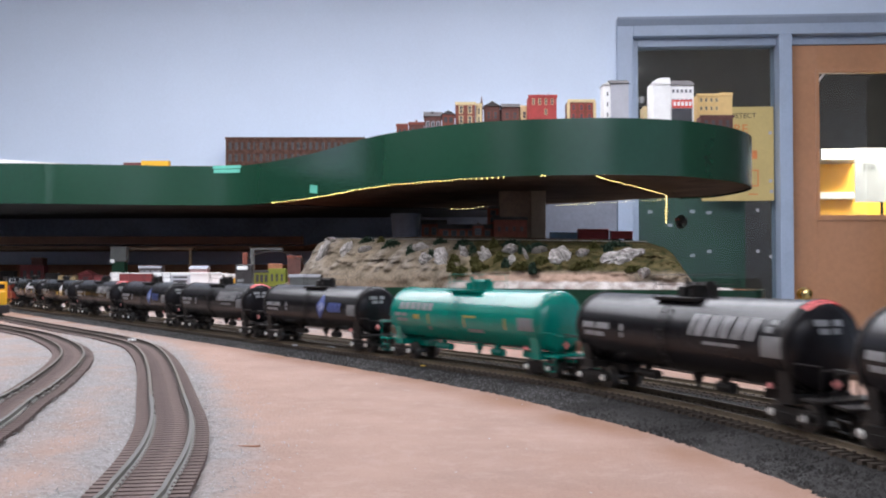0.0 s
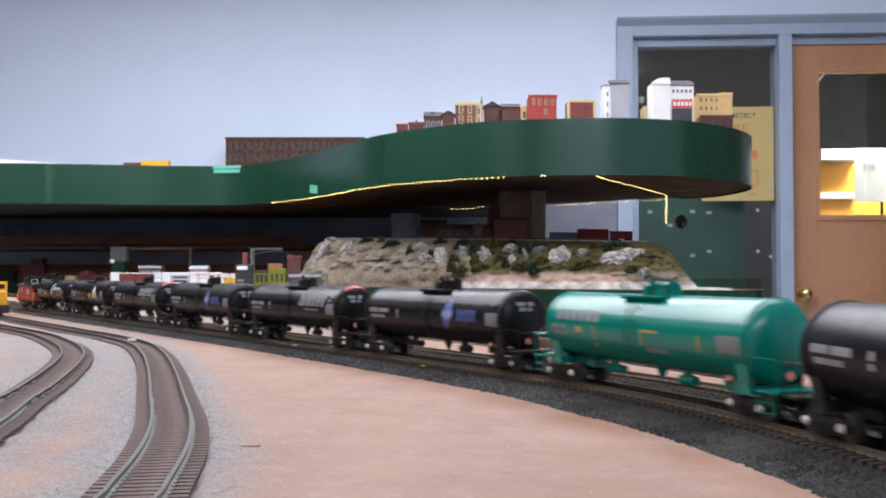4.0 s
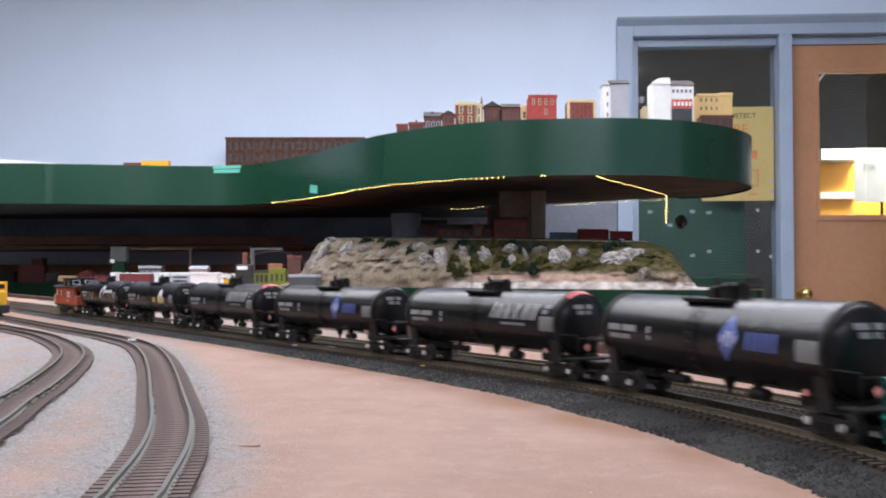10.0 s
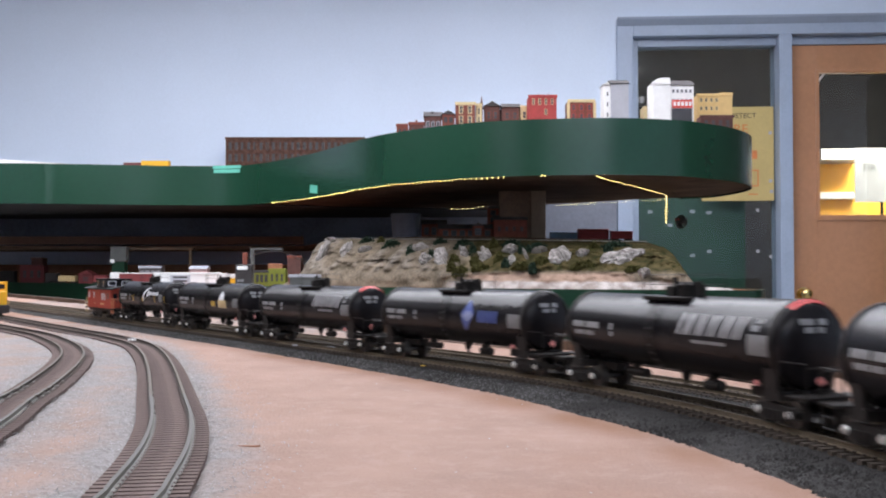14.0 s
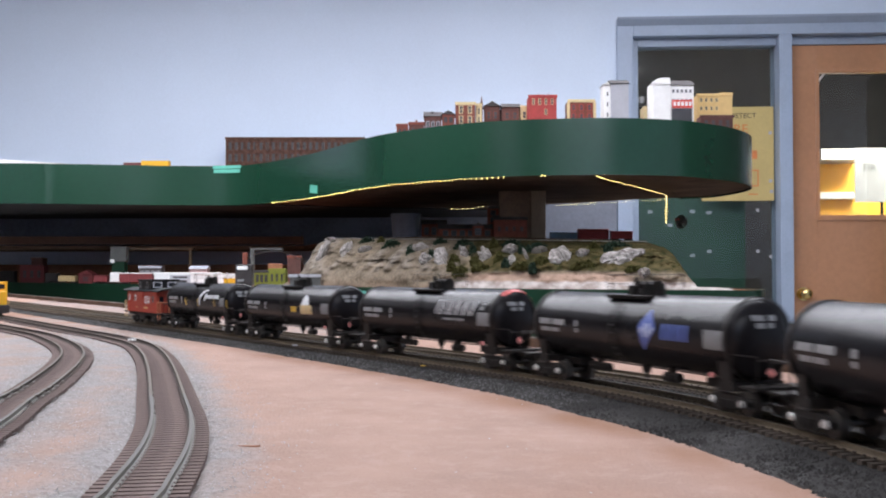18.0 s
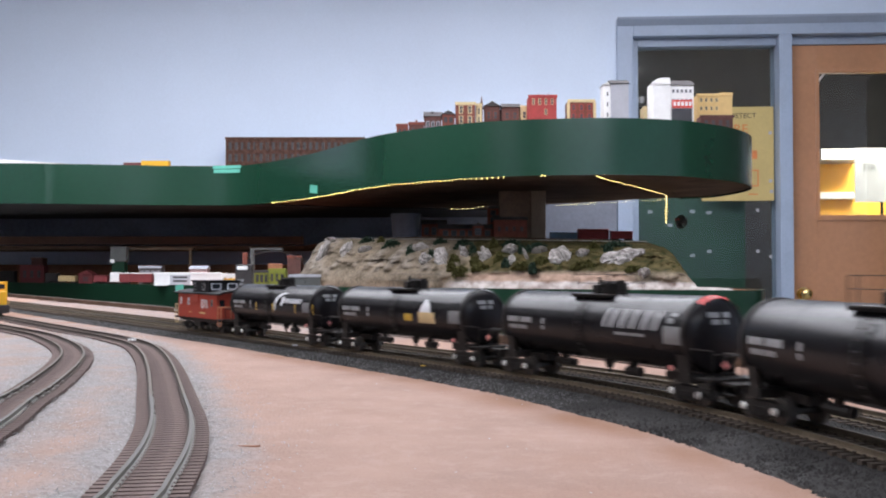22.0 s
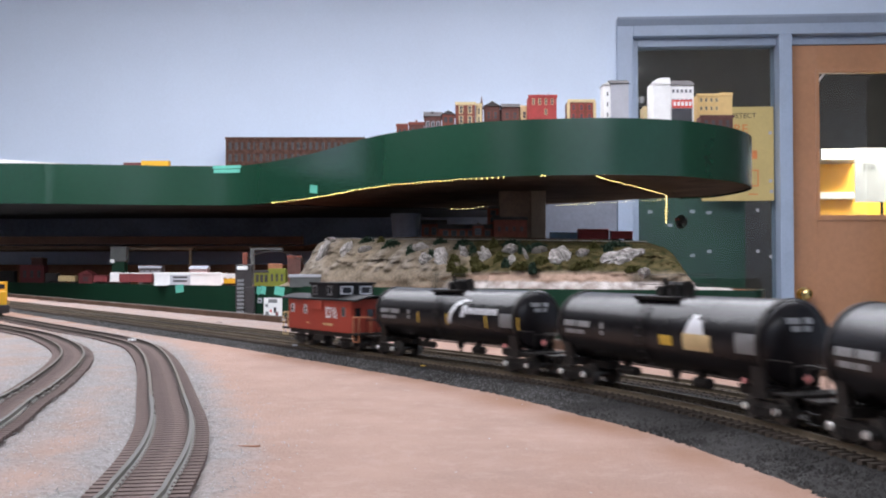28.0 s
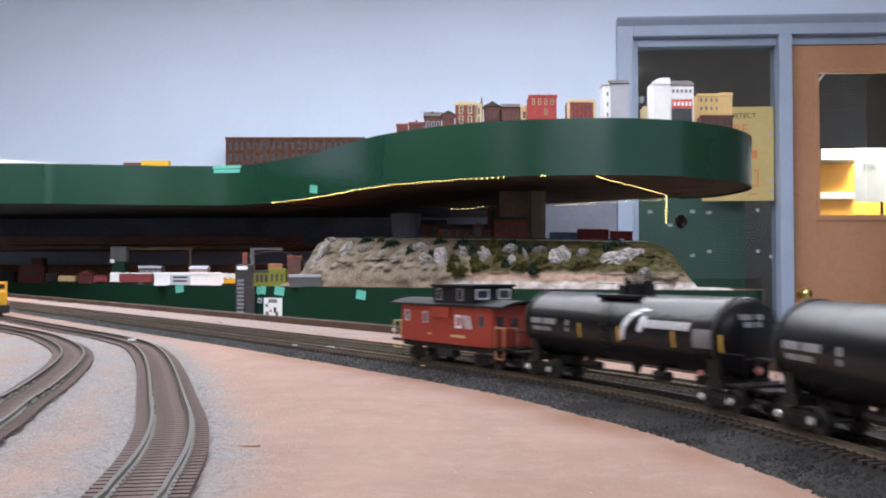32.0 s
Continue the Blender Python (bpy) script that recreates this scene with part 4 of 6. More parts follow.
        d = part("end_door", box(bmesh.new(), e * hx - 0.0003, -0.0045, z0 + 0.0004, e * hx + 0.0003, 0.0045, z0 + 0.0205), CABRED, c)
        part("door_pane", box(bmesh.new(), e * hx - 0.0005, -0.0028, z0 + 0.0120, e * hx + 0.0005, 0.0028, z0 + 0.0180), GLASSBLACK, d, "small dark pane")
        part("end_window", box(bmesh.new(), e * hx - 0.0004, -0.0135, z0 + 0.0125, e * hx + 0.0004, -0.0085, z0 + 0.0190), GLASSBLACK, c, "small dark window")
        bm = box(bmesh.new(), min(e * 0.0640, e * 0.0668), -0.0016, 0.0078, max(e * 0.0640, e * 0.0668), 0.0016, 0.0108)
        part("coupler", bm, UNDER, c)
        truck(c, e * 0.0375, UNDER, WHEEL)
    part("underframe", box(bmesh.new(), -0.0522, -0.0150, 0.0098, 0.0522, 0.0150, z0 - 0.0002), UNDER, c)
    part("battery_box", bevelled(-0.0100, -0.0155, 0.0052, 0.0080, -0.0090, 0.0098, 0.0004), UNDER, c)
    part("marker_lamp", rod(bmesh.new(), (-0.0640, -0.0150, 0.0190), (-0.0662, -0.0150, 0.0190), 0.0014, 8), WHITE, c, "white tail marker")
    return c


base = tank_car(BLACK, UNDER, "black tank car with white slanted lettering and red stripe")
base_plain = copy_thing(base, Matrix())
base_more = [copy_thing(base, Matrix()) for _ in range(6)]
green = tank_car(TEAL, TEAL, "glossy teal green tank car with pale lettering")
cars = [base_plain, base, green, base_more[0], base_more[1], base_more[2], base_more[3], base_more[4], base_more[5]]
for ob in cars:
    stencils(ob) if ob is not green else None
for ob in (base, base_more[1], base_more[3]):
    slanted_name(ob)
    red_ring(ob)
for ob in (base_more[0], base_more[2], base_plain):
    diamond_logo(ob)
    tagged(ob, "black tank car with a blue leaf emblem and blue lettering")
dairy_marks(base_more[4])
tagged(base_more[4], "black tank car with a tan emblem and yellow patch")
swoosh_marks(base_more[5])
tagged(base_more[5], "black tank car with a white swoosh and yellow reflectors")
green_marks(green)
CENTRES = [0.6660, 0.4595, 0.2564, 0.0460, -0.1610, -0.3676, -0.5742, -0.7808, -0.9874]
TRAIN = [(ob, s, 0.076) for ob, s in zip(cars, CENTRES)]
TRAIN.append((caboose(), -1.1570, 0.0375))


def motions():
    for car, s0, half in TRAIN:
        rows, turns = [], {1: [], -1: []}
        for t in range(33):
            s = s0 + SPEED * t
            (a, ta), (b, tb) = main_at(s + half), main_at(s - half)
            mid, th = (a + b) / 2, math.atan2(a.y - b.y, a.x - b.x)
            rows.append((t, pose(mid.x, mid.y, RAIL_Z, 0, 0, math.degrees(th))))
            turns[1].append((t, pose(half, 0, 0, 0, 0, math.degrees(ta - th))))
            turns[-1].append((t, pose(-half, 0, 0, 0, 0, math.degrees(tb - th))))
        walk(car, rows)
        for t in car.children:
            if t.name.startswith("truck"):
                walk(t, turns[1 if t.location.x > 0 else -1])
                for w in t.children:
                    if w.name.startswith("wheelset"):
                        x = w.location.x
                        walk(w, [(k / 6, pose(x, 0, 0.0052, 0, math.degrees(SPEED * k / 6 / 0.0052), 0)) for k in range(193)])

# ---- decks across the aisle ----
UP_TOP, UP_LOW = 1.487, 1.333
UP_FRONT = curve_points([(-2.9, 3.62), (-1.693, 3.664), (-1.485, 3.685), (-1.281, 3.72), (-1.073, 3.755), (-0.851, 3.76), (-0.729, 3.701), (-0.595, 3.553), (-0.441, 3.336), (-0.246, 2.998), (-0.141, 2.860), (0.026, 2.711),
                         (0.18, 2.635), (0.332, 2.602), (0.484, 2.592), (0.646, 2.631), (0.74, 2.691), (0.848, 2.786), (0.939, 2.924), (0.985, 3.08), (0.985, 3.24), (0.945, 3.39), (0.86, 3.46)], 5)
structure("fascia_upper", strip(bmesh.new(), UP_FRONT, 0.006, UP_LOW, UP_TOP), GREEN, "glossy dark green curved fascia of the upper deck", True)
inner = [(q.x, q.y) for q in UP_FRONT]
ring = [(x, y + 0.0062) for x, y in inner] + [(0.80, 3.47), (0.405, 3.82), (0.33, 4.1), (0.37, 4.585), (-2.9, 4.795)]
# thin sheet whose dark colour is the shade under the deck's unlit left
SOFFITSHADE = material("soffit_shade", (0.050, 0.052, 0.058), 0.8, spread=0.3, scale=5, fine=60)
structure("deck_soffit", slab(bmesh.new(), [(-2.9, 3.66), (-1.693, 3.70), (-0.95, 3.79), (-0.62, 3.80), (-0.40, 3.95), (-0.05, 4.0), (0.30, 4.1), (0.335, 4.57), (-2.9, 4.79)], UP_LOW + 0.0005, UP_LOW + 0.0055), SOFFITSHADE, "sheet coloured as the shade under the upper deck's left part")
structure("deck_upper", slab(bmesh.new(), ring, UP_LOW + 0.006, UP_TOP - 0.006), WOODDARK, "brown plywood upper deck seen from below")

LOW_TOP, LOW_LOW = 1.025, 0.74
LOW_FRONT = curve_points([(-2.9, 4.62), (-1.996, 4.331), (-1.258, 3.700), (-0.907, 3.360), (-0.665, 3.140), (-0.247, 2.900), (0.025, 2.697), (0.318, 2.508), (0.58, 2.40), (0.745, 2.343), (0.80, 2.40), (0.83, 2.52), (0.83, 2.8)], 5)
structure("fascia_lower", strip(bmesh.new(), LOW_FRONT, 0.006, LOW_LOW, LOW_TOP), GREENSHADE, "dark green fascia of the lower deck", True)
ring = [(q.x, q.y + 0.0062) for q in LOW_FRONT] + [(0.80, 3.3), (0.45, 3.75), (0.05, 4.2), (0.2, 4.60), (-2.9, 4.795)]
structure("deck_lower", slab(bmesh.new(), ring, LOW_TOP - 0.03, LOW_TOP - 0.003), RUST, "brown lower deck top")
bm = bmesh.new()
for x, y in ((-2.3, 4.6), (-1.2, 4.1), (-0.3, 3.4), (0.55, 2.75), (0.6, 3.3)):
    box(bm, x - 0.04, y - 0.04, 0, x + 0.04, y + 0.04, LOW_TOP - 0.03)
structure("deck_legs", bm, WOODPOST, "wooden posts under the lower deck")

# middle shelf against the wall, with backdrops above and below
MID_LOW, MID_TOP = 1.192, 1.230
bm = slab(bmesh.new(), [(-2.9, 4.28), (-0.62, 4.28), (-0.35, 3.45), (0.0, 3.12), (0.10, 3.05), (0.35, 3.0), (0.55, 2.96), (0.63, 3.08), (0.60, 3.32), (0.35, 3.62), (0.10, 3.9), (-0.05, 4.55), (-0.25, 4.63), (-2.9, 4.79)], MID_LOW - 0.02, MID_LOW - 0.004)


def grade(x):
    """Height of the middle deck's top, which falls towards the end of its lobe."""
    return MID_LOW - 0.004 - 0.018 * min(1.0, max(0.0, x / 0.5))


for v in bm.verts:
    v.co.z += grade(v.co.x) - grade(0)
bmesh.ops.triangulate(bm, faces=bm.faces[:])
structure("deck_middle", bm, WOODDARK, "brown middle deck")
structure("shelf_edge", box(bmesh.new(), -2.9, 4.262, MID_LOW + 0.002, -0.62, 4.28, MID_TOP), SHELFWOOD, "dark brown wooden shelf edge")
structure("backdrop_upper", box(bmesh.new(), -2.9, -0.03, MID_LOW - 0.004, 0.47, -0.02, UP_TOP - 0.03, WALLM), BLACKBOARD, "dark backdrop behind the middle deck")
structure("backdrop_lower", box(bmesh.new(), -2.9, -0.045, LOW_TOP - 0.003, -0.1, -0.035, MID_LOW - 0.02, WALLM), SKYBOARD, "grey-blue painted backdrop")
structure("backdrop_ridge", box(bmesh.new(), -2.9, -0.075, LOW_TOP - 0.003, -0.1, -0.06, 1.108, WALLM), RUST, "brown ridge strip along the backdrop")

# board added over the pale wall to stand for its shade below the lobe
structure("backdrop_side", box(bmesh.new(), 0.475, -0.028, 1.10, OX0 - 0.004, -0.018, UP_TOP - 0.03, WALLM), SHADEBOARD, "grey-blue board added as the wall's shade beside the door frame")

# post that carries the lobe
POSTWOOD = material("brown_post_board", (0.24, 0.165, 0.12), 0.88, spread=0.25, scale=9, fine=120, bump=0.1)
post = empty("support_post", "boxed wooden post between lower and upper deck", "post", m=pose(0.262, 3.2, MID_LOW - 0.015))
part("wide_board", bevelled(-0.075, -0.02, 0, 0.03, 0.02, UP_LOW + 0.006 - MID_LOW + 0.015, 0.002), POSTWOOD, post)
part("front_board", bevelled(0.03, -0.026, 0, 0.078, 0.02, UP_LOW + 0.006 - MID_LOW + 0.015, 0.002), WOODPOST, post, "lighter wooden face")

# the mountain
PALERIM = material("pale_rim_board", (0.34, 0.31, 0.27), 0.8, spread=0.2, scale=20, fine=200)


def mountain_material():
    """Tan plaster, olive turf, a dusty ledge and pale shoulder, mixed by painted zones."""
    m = material("mountain_scenery", (0.17, 0.135, 0.10), 0.95, spread=0.45, scale=16, fine=160, bump=0.9, second=(0.075, 0.062, 0.045))
    t = m.node_tree
    b = t.nodes["Principled BSDF"]
    sock = b.inputs["Base Color"].links[0].from_socket
    tc = t.nodes.new("ShaderNodeTexCoord")
    for name, c0, c1, scale in (("olive", (0.022, 0.024, 0.009, 1), (0.080, 0.061, 0.029, 1), 50), ("plaster", (0.105, 0.085, 0.066, 1), (0.22, 0.19, 0.16, 1), 38),
                                ("ledge", (0.24, 0.165, 0.125, 1), (0.36, 0.25, 0.19, 1), 30), ("pale", (0.30, 0.26, 0.235, 1), (0.54, 0.51, 0.49, 1), 45)):
        att = t.nodes.new("ShaderNodeAttribute")
        att.attribute_name = name
        n = t.nodes.new("ShaderNodeTexNoise")
        n.inputs["Scale"].default_value, n.inputs["Detail"].default_value = scale, 6
        t.links.new(tc.outputs["Object"], n.inputs["Vector"])
        ramp = t.nodes.new("ShaderNodeValToRGB")
        ramp.color_ramp.elements[0].color, ramp.color_ramp.elements[0].position = c0, 0.35
        ramp.color_ramp.elements[1].color, ramp.color_ramp.elements[1].position = c1, 0.65
        t.links.new(n.outputs[0], ramp.inputs[0])
        mix = t.nodes.new("ShaderNodeMix")
        mix.data_type = "RGBA"
        t.links.new(att.outputs["Fac"], mix.inputs["Factor"])
        t.links.new(sock, mix.inputs[6])
        t.links.new(ramp.outputs[0], mix.inputs[7])
        sock = mix.outputs[2]
    t.links.new(sock, b.inputs["Base Color"])
    return m


def clamp(v):
    return min(1.0, max(0.0, v))


def mountain():
    nu, nv = 260, 44
    verts, faces, zones = [], [], {"olive": [], "plaster": [], "ledge": [], "pale": []}
    for i in range(nu + 1):
        u = i / nu
        x = -0.54 + 1.29 * u
        yb = float(np.interp(x, [q.x for q in LOW_FRONT[:52]], [q.y for q in LOW_FRONT[:52]])) + 0.035
        up = float(np.interp(x, [-0.54, -0.48, -0.425, -0.39, 0.575, 0.620, 0.655, 0.75], [0.05, 0.30, 0.92, 1, 0.99, 0.86, 0.06, 0.05]))
        for j in range(nv + 1):
            v = j / nv
            run = 0.30 * v ** 1.5
            z = LOW_TOP - 0.004 + (0.163 - 0.028 * clamp((x + 0.3) / 0.85)) * up * (1 - (1 - v) ** 1.7)
            rough = 0.030 * math.sin(math.pi * min(1, v * 1.05))
            p = Vector((x * 9, z * 22, run * 9))
            n = noise.noise(p) + 0.6 * noise.noise(p * 2.4) + 0.3 * noise.noise(p * 6)
            # slanting folds of the plaster, sharp on their crests
            left = clamp((0.10 - x) / 0.12)
            fold = abs(noise.noise(Vector((x * 26 - z * 20, z * 9, 1.5)))) + 0.5 * abs(noise.noise(Vector((x * 60 - z * 50, z * 22, 5.5))))
            n -= (0.45 + 0.45 * left) * fold
            n += 0.25 * noise.noise(p * 14)
            verts.append((x + 0.3 * rough * n, yb + run + rough * n, z + 0.25 * rough * n))
            m = noise.noise(Vector((x * 18, z * 30, 2))) + 0.6 * noise.noise(Vector((x * 55, z * 70, 4)))
            zones["olive"].append(clamp((x - 0.02) / 0.08 + m) * clamp((z - 1.070) / 0.006 + 0.7 * m) + clamp(0.8 * m + 0.1) * left * clamp((z - 1.10) / 0.03))
            zones["plaster"].append(clamp(0.15 + 2.2 * (fold - 0.28) + 0.8 * m + 1.5 * clamp((-0.34 - x) / 0.1)) * left * clamp((z - 1.050) / 0.04))
            zones["ledge"].append(clamp((x - 0.03) / 0.04 + m) * clamp((1.071 - z) / 0.006 + 0.5 * m) * clamp((0.50 - x) / 0.03))
            zones["pale"].append(clamp((x + 0.0) / 0.04 + 0.6 * m) * clamp((1.047 - z) / 0.005 + 0.6 * m))
    for i in range(nu):
        for j in range(nv):
            a = i * (nv + 1) + j
            faces.append((a, a + nv + 1, a + nv + 2, a + 1))
    me = bpy.data.meshes.new("mountain")
    me.from_pydata(verts, [], faces)
    me.materials.append(mountain_material())
    for name, values in zones.items():
        me.attributes.new(name, "FLOAT", "POINT").data.foreach_set("value", values)
    for q in me.polygons:
        q.use_smooth = True
    return tagged(new("mountain", me), "rocky plaster mountainside with olive growth and pale outcrops", "mountain", kind="structure")


MOUNTAIN = mountain()
rim_line = [Vector((q.x, q.y + 0.335)) for q in LOW_FRONT if -0.42 < q.x < 0.59]
bm = strip(bmesh.new(), rim_line, 0.004, 1.181, 1.1865)
for v in bm.verts:
    v.co.z -= 0.028 * clamp((v.co.x + 0.3) / 0.85)
structure("deck_rim", bm, PALERIM, "thin pale rim of the middle deck above the mountain")

# ---- door, sidelight and what stands in them ----
def at_wall(ob):
    ob.matrix_world = WALLM
    return ob


frame_1 = at_wall(tagged(new("door_frame"), "blue-grey painted frame of door and sidelight", "door frame", kind="structure"))
for name, b in (("jamb", (OX0, -0.03, 0, OX0 + 0.075, 0.13, OZ)), ("head", (OX0 + 0.075, -0.03, OZ - 0.085, OX1, 0.13, OZ)), ("mullion", (1.585, -0.03, 0, 1.645, 0.13, OZ - 0.085)), ("jamb", (2.56, -0.03, 0, OX1, 0.13, OZ - 0.085)),
                ("stop", (OX0 + 0.075, 0.02, 0, OX0 + 0.105, 0.10, OZ - 0.085)), ("stop", (OX0 + 0.105, 0.02, OZ - 0.125, 1.585, 0.10, OZ - 0.085)), ("sill", (OX0 + 0.075, 0.0, 0.0, 1.585, 0.10, 0.35)), ("stop", (1.645, 0.02, OZ - 0.125, 2.56, 0.10, OZ - 0.085))):
    part(name, bevelled(*b, 0.004), TRIM, frame_1)
bm = bmesh.new()    # cove along the top of the head
ends = [[bm.verts.new((x, y, z)) for y, z in ((-0.0305, OZ), (-0.060, OZ), (-0.056, OZ - 0.010), (-0.0305, OZ - 0.036))] for x in (OX0, OX1)]
for q in (ends[0], ends[1][::-1], *((ends[0][k], ends[1][k], ends[1][(k + 1) % 4], ends[0][(k + 1) % 4]) for k in range(4))):
    bm.faces.new(q)
part("cove", bm, TRIM, frame_1)

# ---- town on the upper deck ----
CREAM = material("cream_paint", (0.62, 0.50, 0.28), 0.7, spread=0.12, scale=40, fine=300)
BRICKRED = material("red_brick_paint", (0.36, 0.045, 0.042), 0.7, spread=0.2, scale=60, fine=500, bump=0.1)
BRICKBROWN = material("brown_brick", (0.19, 0.055, 0.036), 0.8, spread=0.3, scale=60, fine=500, bump=0.1)
BRICKDARK = material("dark_brick", (0.105, 0.044, 0.036), 0.8, spread=0.3, scale=60, fine=500, bump=0.1)
WALLWHITE = material("white_model_wall", (0.78, 0.78, 0.77), 0.7, spread=0.06, scale=40, fine=300)
WALLGREY = material("grey_model_wall", (0.38, 0.39, 0.43), 0.7, spread=0.08, scale=40, fine=300)
WALLYELLOW = material("yellow_model_wall", (0.66, 0.45, 0.19), 0.7, spread=0.1, scale=40, fine=300)
DARKROOF = material("tar_roof", (0.05, 0.045, 0.045), 0.8, spread=0.3, scale=40, fine=400)
DARKGLASS = material("dark_model_glass", (0.05, 0.05, 0.055), 0.3, spread=0.2, scale=40, fine=300)
REDSIGN = material("red_sign", (0.60, 0.07, 0.05), 0.6, spread=0.15, scale=60, fine=400)


def windows(house, w, h, y, cols, rows, ww, wh, frame_mat, z0, z1, xm=0.0, skip=()):
    """Framed window pieces with recessed panes over one face."""
    for j in range(rows):
        for i in range(cols):
            if (i, j) in skip:
                continue
            x = xm + (i - (cols - 1) / 2) * w / cols
            z = z0 + (z1 - z0) * (j + 0.5) / rows
            win = part("window", box(bmesh.new(), x - ww / 2, y - 0.0006, z - wh / 2, x + ww / 2, y + 0.0006, z + wh / 2), DARKGLASS, house)
            bm = bmesh.new()
            t = ww * 0.22
            for q in ((x - ww / 2 - t, z - wh / 2 - t, x - ww / 2, z + wh / 2 + t), (x + ww / 2, z - wh / 2 - t, x + ww / 2 + t, z + wh / 2 + t), (x - ww / 2, z + wh / 2, x + ww / 2, z + wh / 2 + t),
                      (x - ww / 2, z - wh / 2 - t, x + ww / 2, z - wh / 2), (x - ww / 2, z - t * 0.3, x + ww / 2, z + t * 0.3)):
                box(bm, q[0], y - 0.0014, q[1], q[2], y + 0.0004, q[3])
            part("window_frame", bm, frame_mat, win)


def house(x, y, w, h, z, depth, mat, label, trim, roof="flat", turn=0.0, cols=3, rows=2, frame_mat=None, chimneys=(), win=None, ztop=0.92, zlow=0.12, skip=(), corners=None, crown=0.0):
    """A model building: walls, cornice or pitched roof, framed windows and chimneys."""
    ob = empty("model_building", label, "model building", "model town on the upper deck", pose(x, y, z, 0, 0, turn))
    part("shell", bevelled(-w / 2, 0, 0, w / 2, depth, h, 0.0006), mat, ob)
    if corners:
        for e in (-1, 1):
            part("corner_strip", box(bmesh.new(), e * w / 2 - 0.004, -0.0016, 0, e * w / 2 + 0.004, 0.004, h - 0.006), corners, ob, "cream corner strip")
    if crown:     # curved parapet over the front
        bm = bmesh.new()
        rim = [(-w / 2, h)] + [(-w / 2 + w * k / 8, h + crown * math.sin(0.5 * math.pi * min(1.0, k / 4))) for k in range(9)] + [(w / 2, h)]
        lo = [bm.verts.new((x, 0.0, z)) for x, z in rim]
        hi = [bm.verts.new((x, 0.012, z)) for x, z in rim]
        bm.faces.new(lo)
        bm.faces.new(hi[::-1])
        for k in range(len(rim)):
            bm.faces.new((lo[k], hi[k], hi[(k + 1) % len(rim)], lo[(k + 1) % len(rim)]))
        bmesh.ops.remove_doubles(bm, verts=bm.verts[:], dist=1e-5)
        part("parapet", bm, mat, ob)
    if roof == "flat":
        bm = bevelled(-w / 2 - 0.002, -0.002, h - 0.006, w / 2 + 0.002, 0.004, h + 0.003, 0.0006)
        part("cornice", bm, trim, ob)
        part("roof", box(bmesh.new(), -w / 2 + 0.002, 0.004, h, w / 2 - 0.002, depth, h + 0.001), DARKROOF, ob)
    else:
        bm = bmesh.new()
        hh = h + w * 0.32 if roof == "gable" else h + depth * 0.25
        if roof == "gable":     # ridge runs away from the front
            pts = [(-w / 2 - 0.003, -0.004, h), (w / 2 + 0.003, -0.004, h), (0, -0.004, hh), (-w / 2 - 0.003, depth + 0.003, h), (w / 2 + 0.003, depth + 0.003, h), (0, depth + 0.003, hh)]
        else:                   # ridge runs along the front
            pts = [(-w / 2 - 0.003, -0.004, h), (-w / 2 - 0.003, depth + 0.003, h), (-w / 2 - 0.003, depth / 2, hh), (w / 2 + 0.003, -0.004, h), (w / 2 + 0.003, depth + 0.003, h), (w / 2 + 0.003, depth / 2, hh)]
        v = [bm.verts.new(p) for p in pts]
        for f in ((0, 1, 2), (5, 4, 3), (0, 2, 5, 3), (1, 4, 5, 2), (0, 3, 4, 1)):
            bm.faces.new([v[i] for i in f])
        part("roof", bm, trim if trim is not CREAM else DARKROOF, ob)
    ww, wh = win or (w / cols * 0.42, h / rows * 0.42)
    windows(ob, w * 0.9, h, 0.0, cols, rows, ww, wh, frame_mat or trim, h * zlow, h * ztop, skip=skip)
    for cx, ch, cw in chimneys:
        part("chimney", bevelled(cx - cw, depth * 0.25, h - 0.003, cx + cw, depth * 0.25 + 2 * cw, h + ch, 0.0005), trim, ob)
    return ob


house(-0.128, 3.0, 0.035, 0.051, 1.481, 0.06, BRICKBROWN, 'small brown brick model house', BRICKBROWN, cols=2, rows=1, roof='flat')
house(-0.083, 2.98, 0.046, 0.053, 1.481, 0.06, BRICKDARK, 'low brown brick model shop with chimneys', BRICKBROWN, cols=2, rows=1, roof='flat', chimneys=[(0.0, 0.012, 0.003)])
house(-0.031, 2.92, 0.052, 0.064, 1.481, 0.08, BRICKDARK, 'dark red brick model warehouse with a tar roof', DARKROOF, cols=3, rows=1, roof='ridge', frame_mat=WALLGREY, chimneys=[(-0.002, 0.018, 0.004)])
house(0.016, 2.86, 0.037, 0.06, 1.481, 0.07, BRICKBROWN, 'dark red model house with a black roof', DARKROOF, cols=2, rows=2, roof='gable')
house(0.068, 2.9, 0.059, 0.101, 1.481, 0.07, BRICKBROWN, 'brown brick model house with cream window frames', CREAM, cols=2, rows=3, win=(0.009, 0.02), ztop=0.95, zlow=0.05, chimneys=[(-0.012, 0.006, 0.004), (0.012, 0.005, 0.004)])
house(0.109, 2.91, 0.017, 0.099, 1.481, 0.05, CREAM, 'narrow cream model house beside a spire', CREAM, cols=1, rows=3, win=(0.005, 0.018))
house(0.152, 2.96, 0.047, 0.102, 1.481, 0.06, BRICKDARK, 'dark brown model house', DARKROOF, cols=2, rows=2, roof='gable', frame_mat=BRICKBROWN)
house(0.188, 2.98, 0.019, 0.092, 1.481, 0.05, DARKROOF, 'small grey model shed', DARKROOF, cols=1, rows=1, roof='gable')
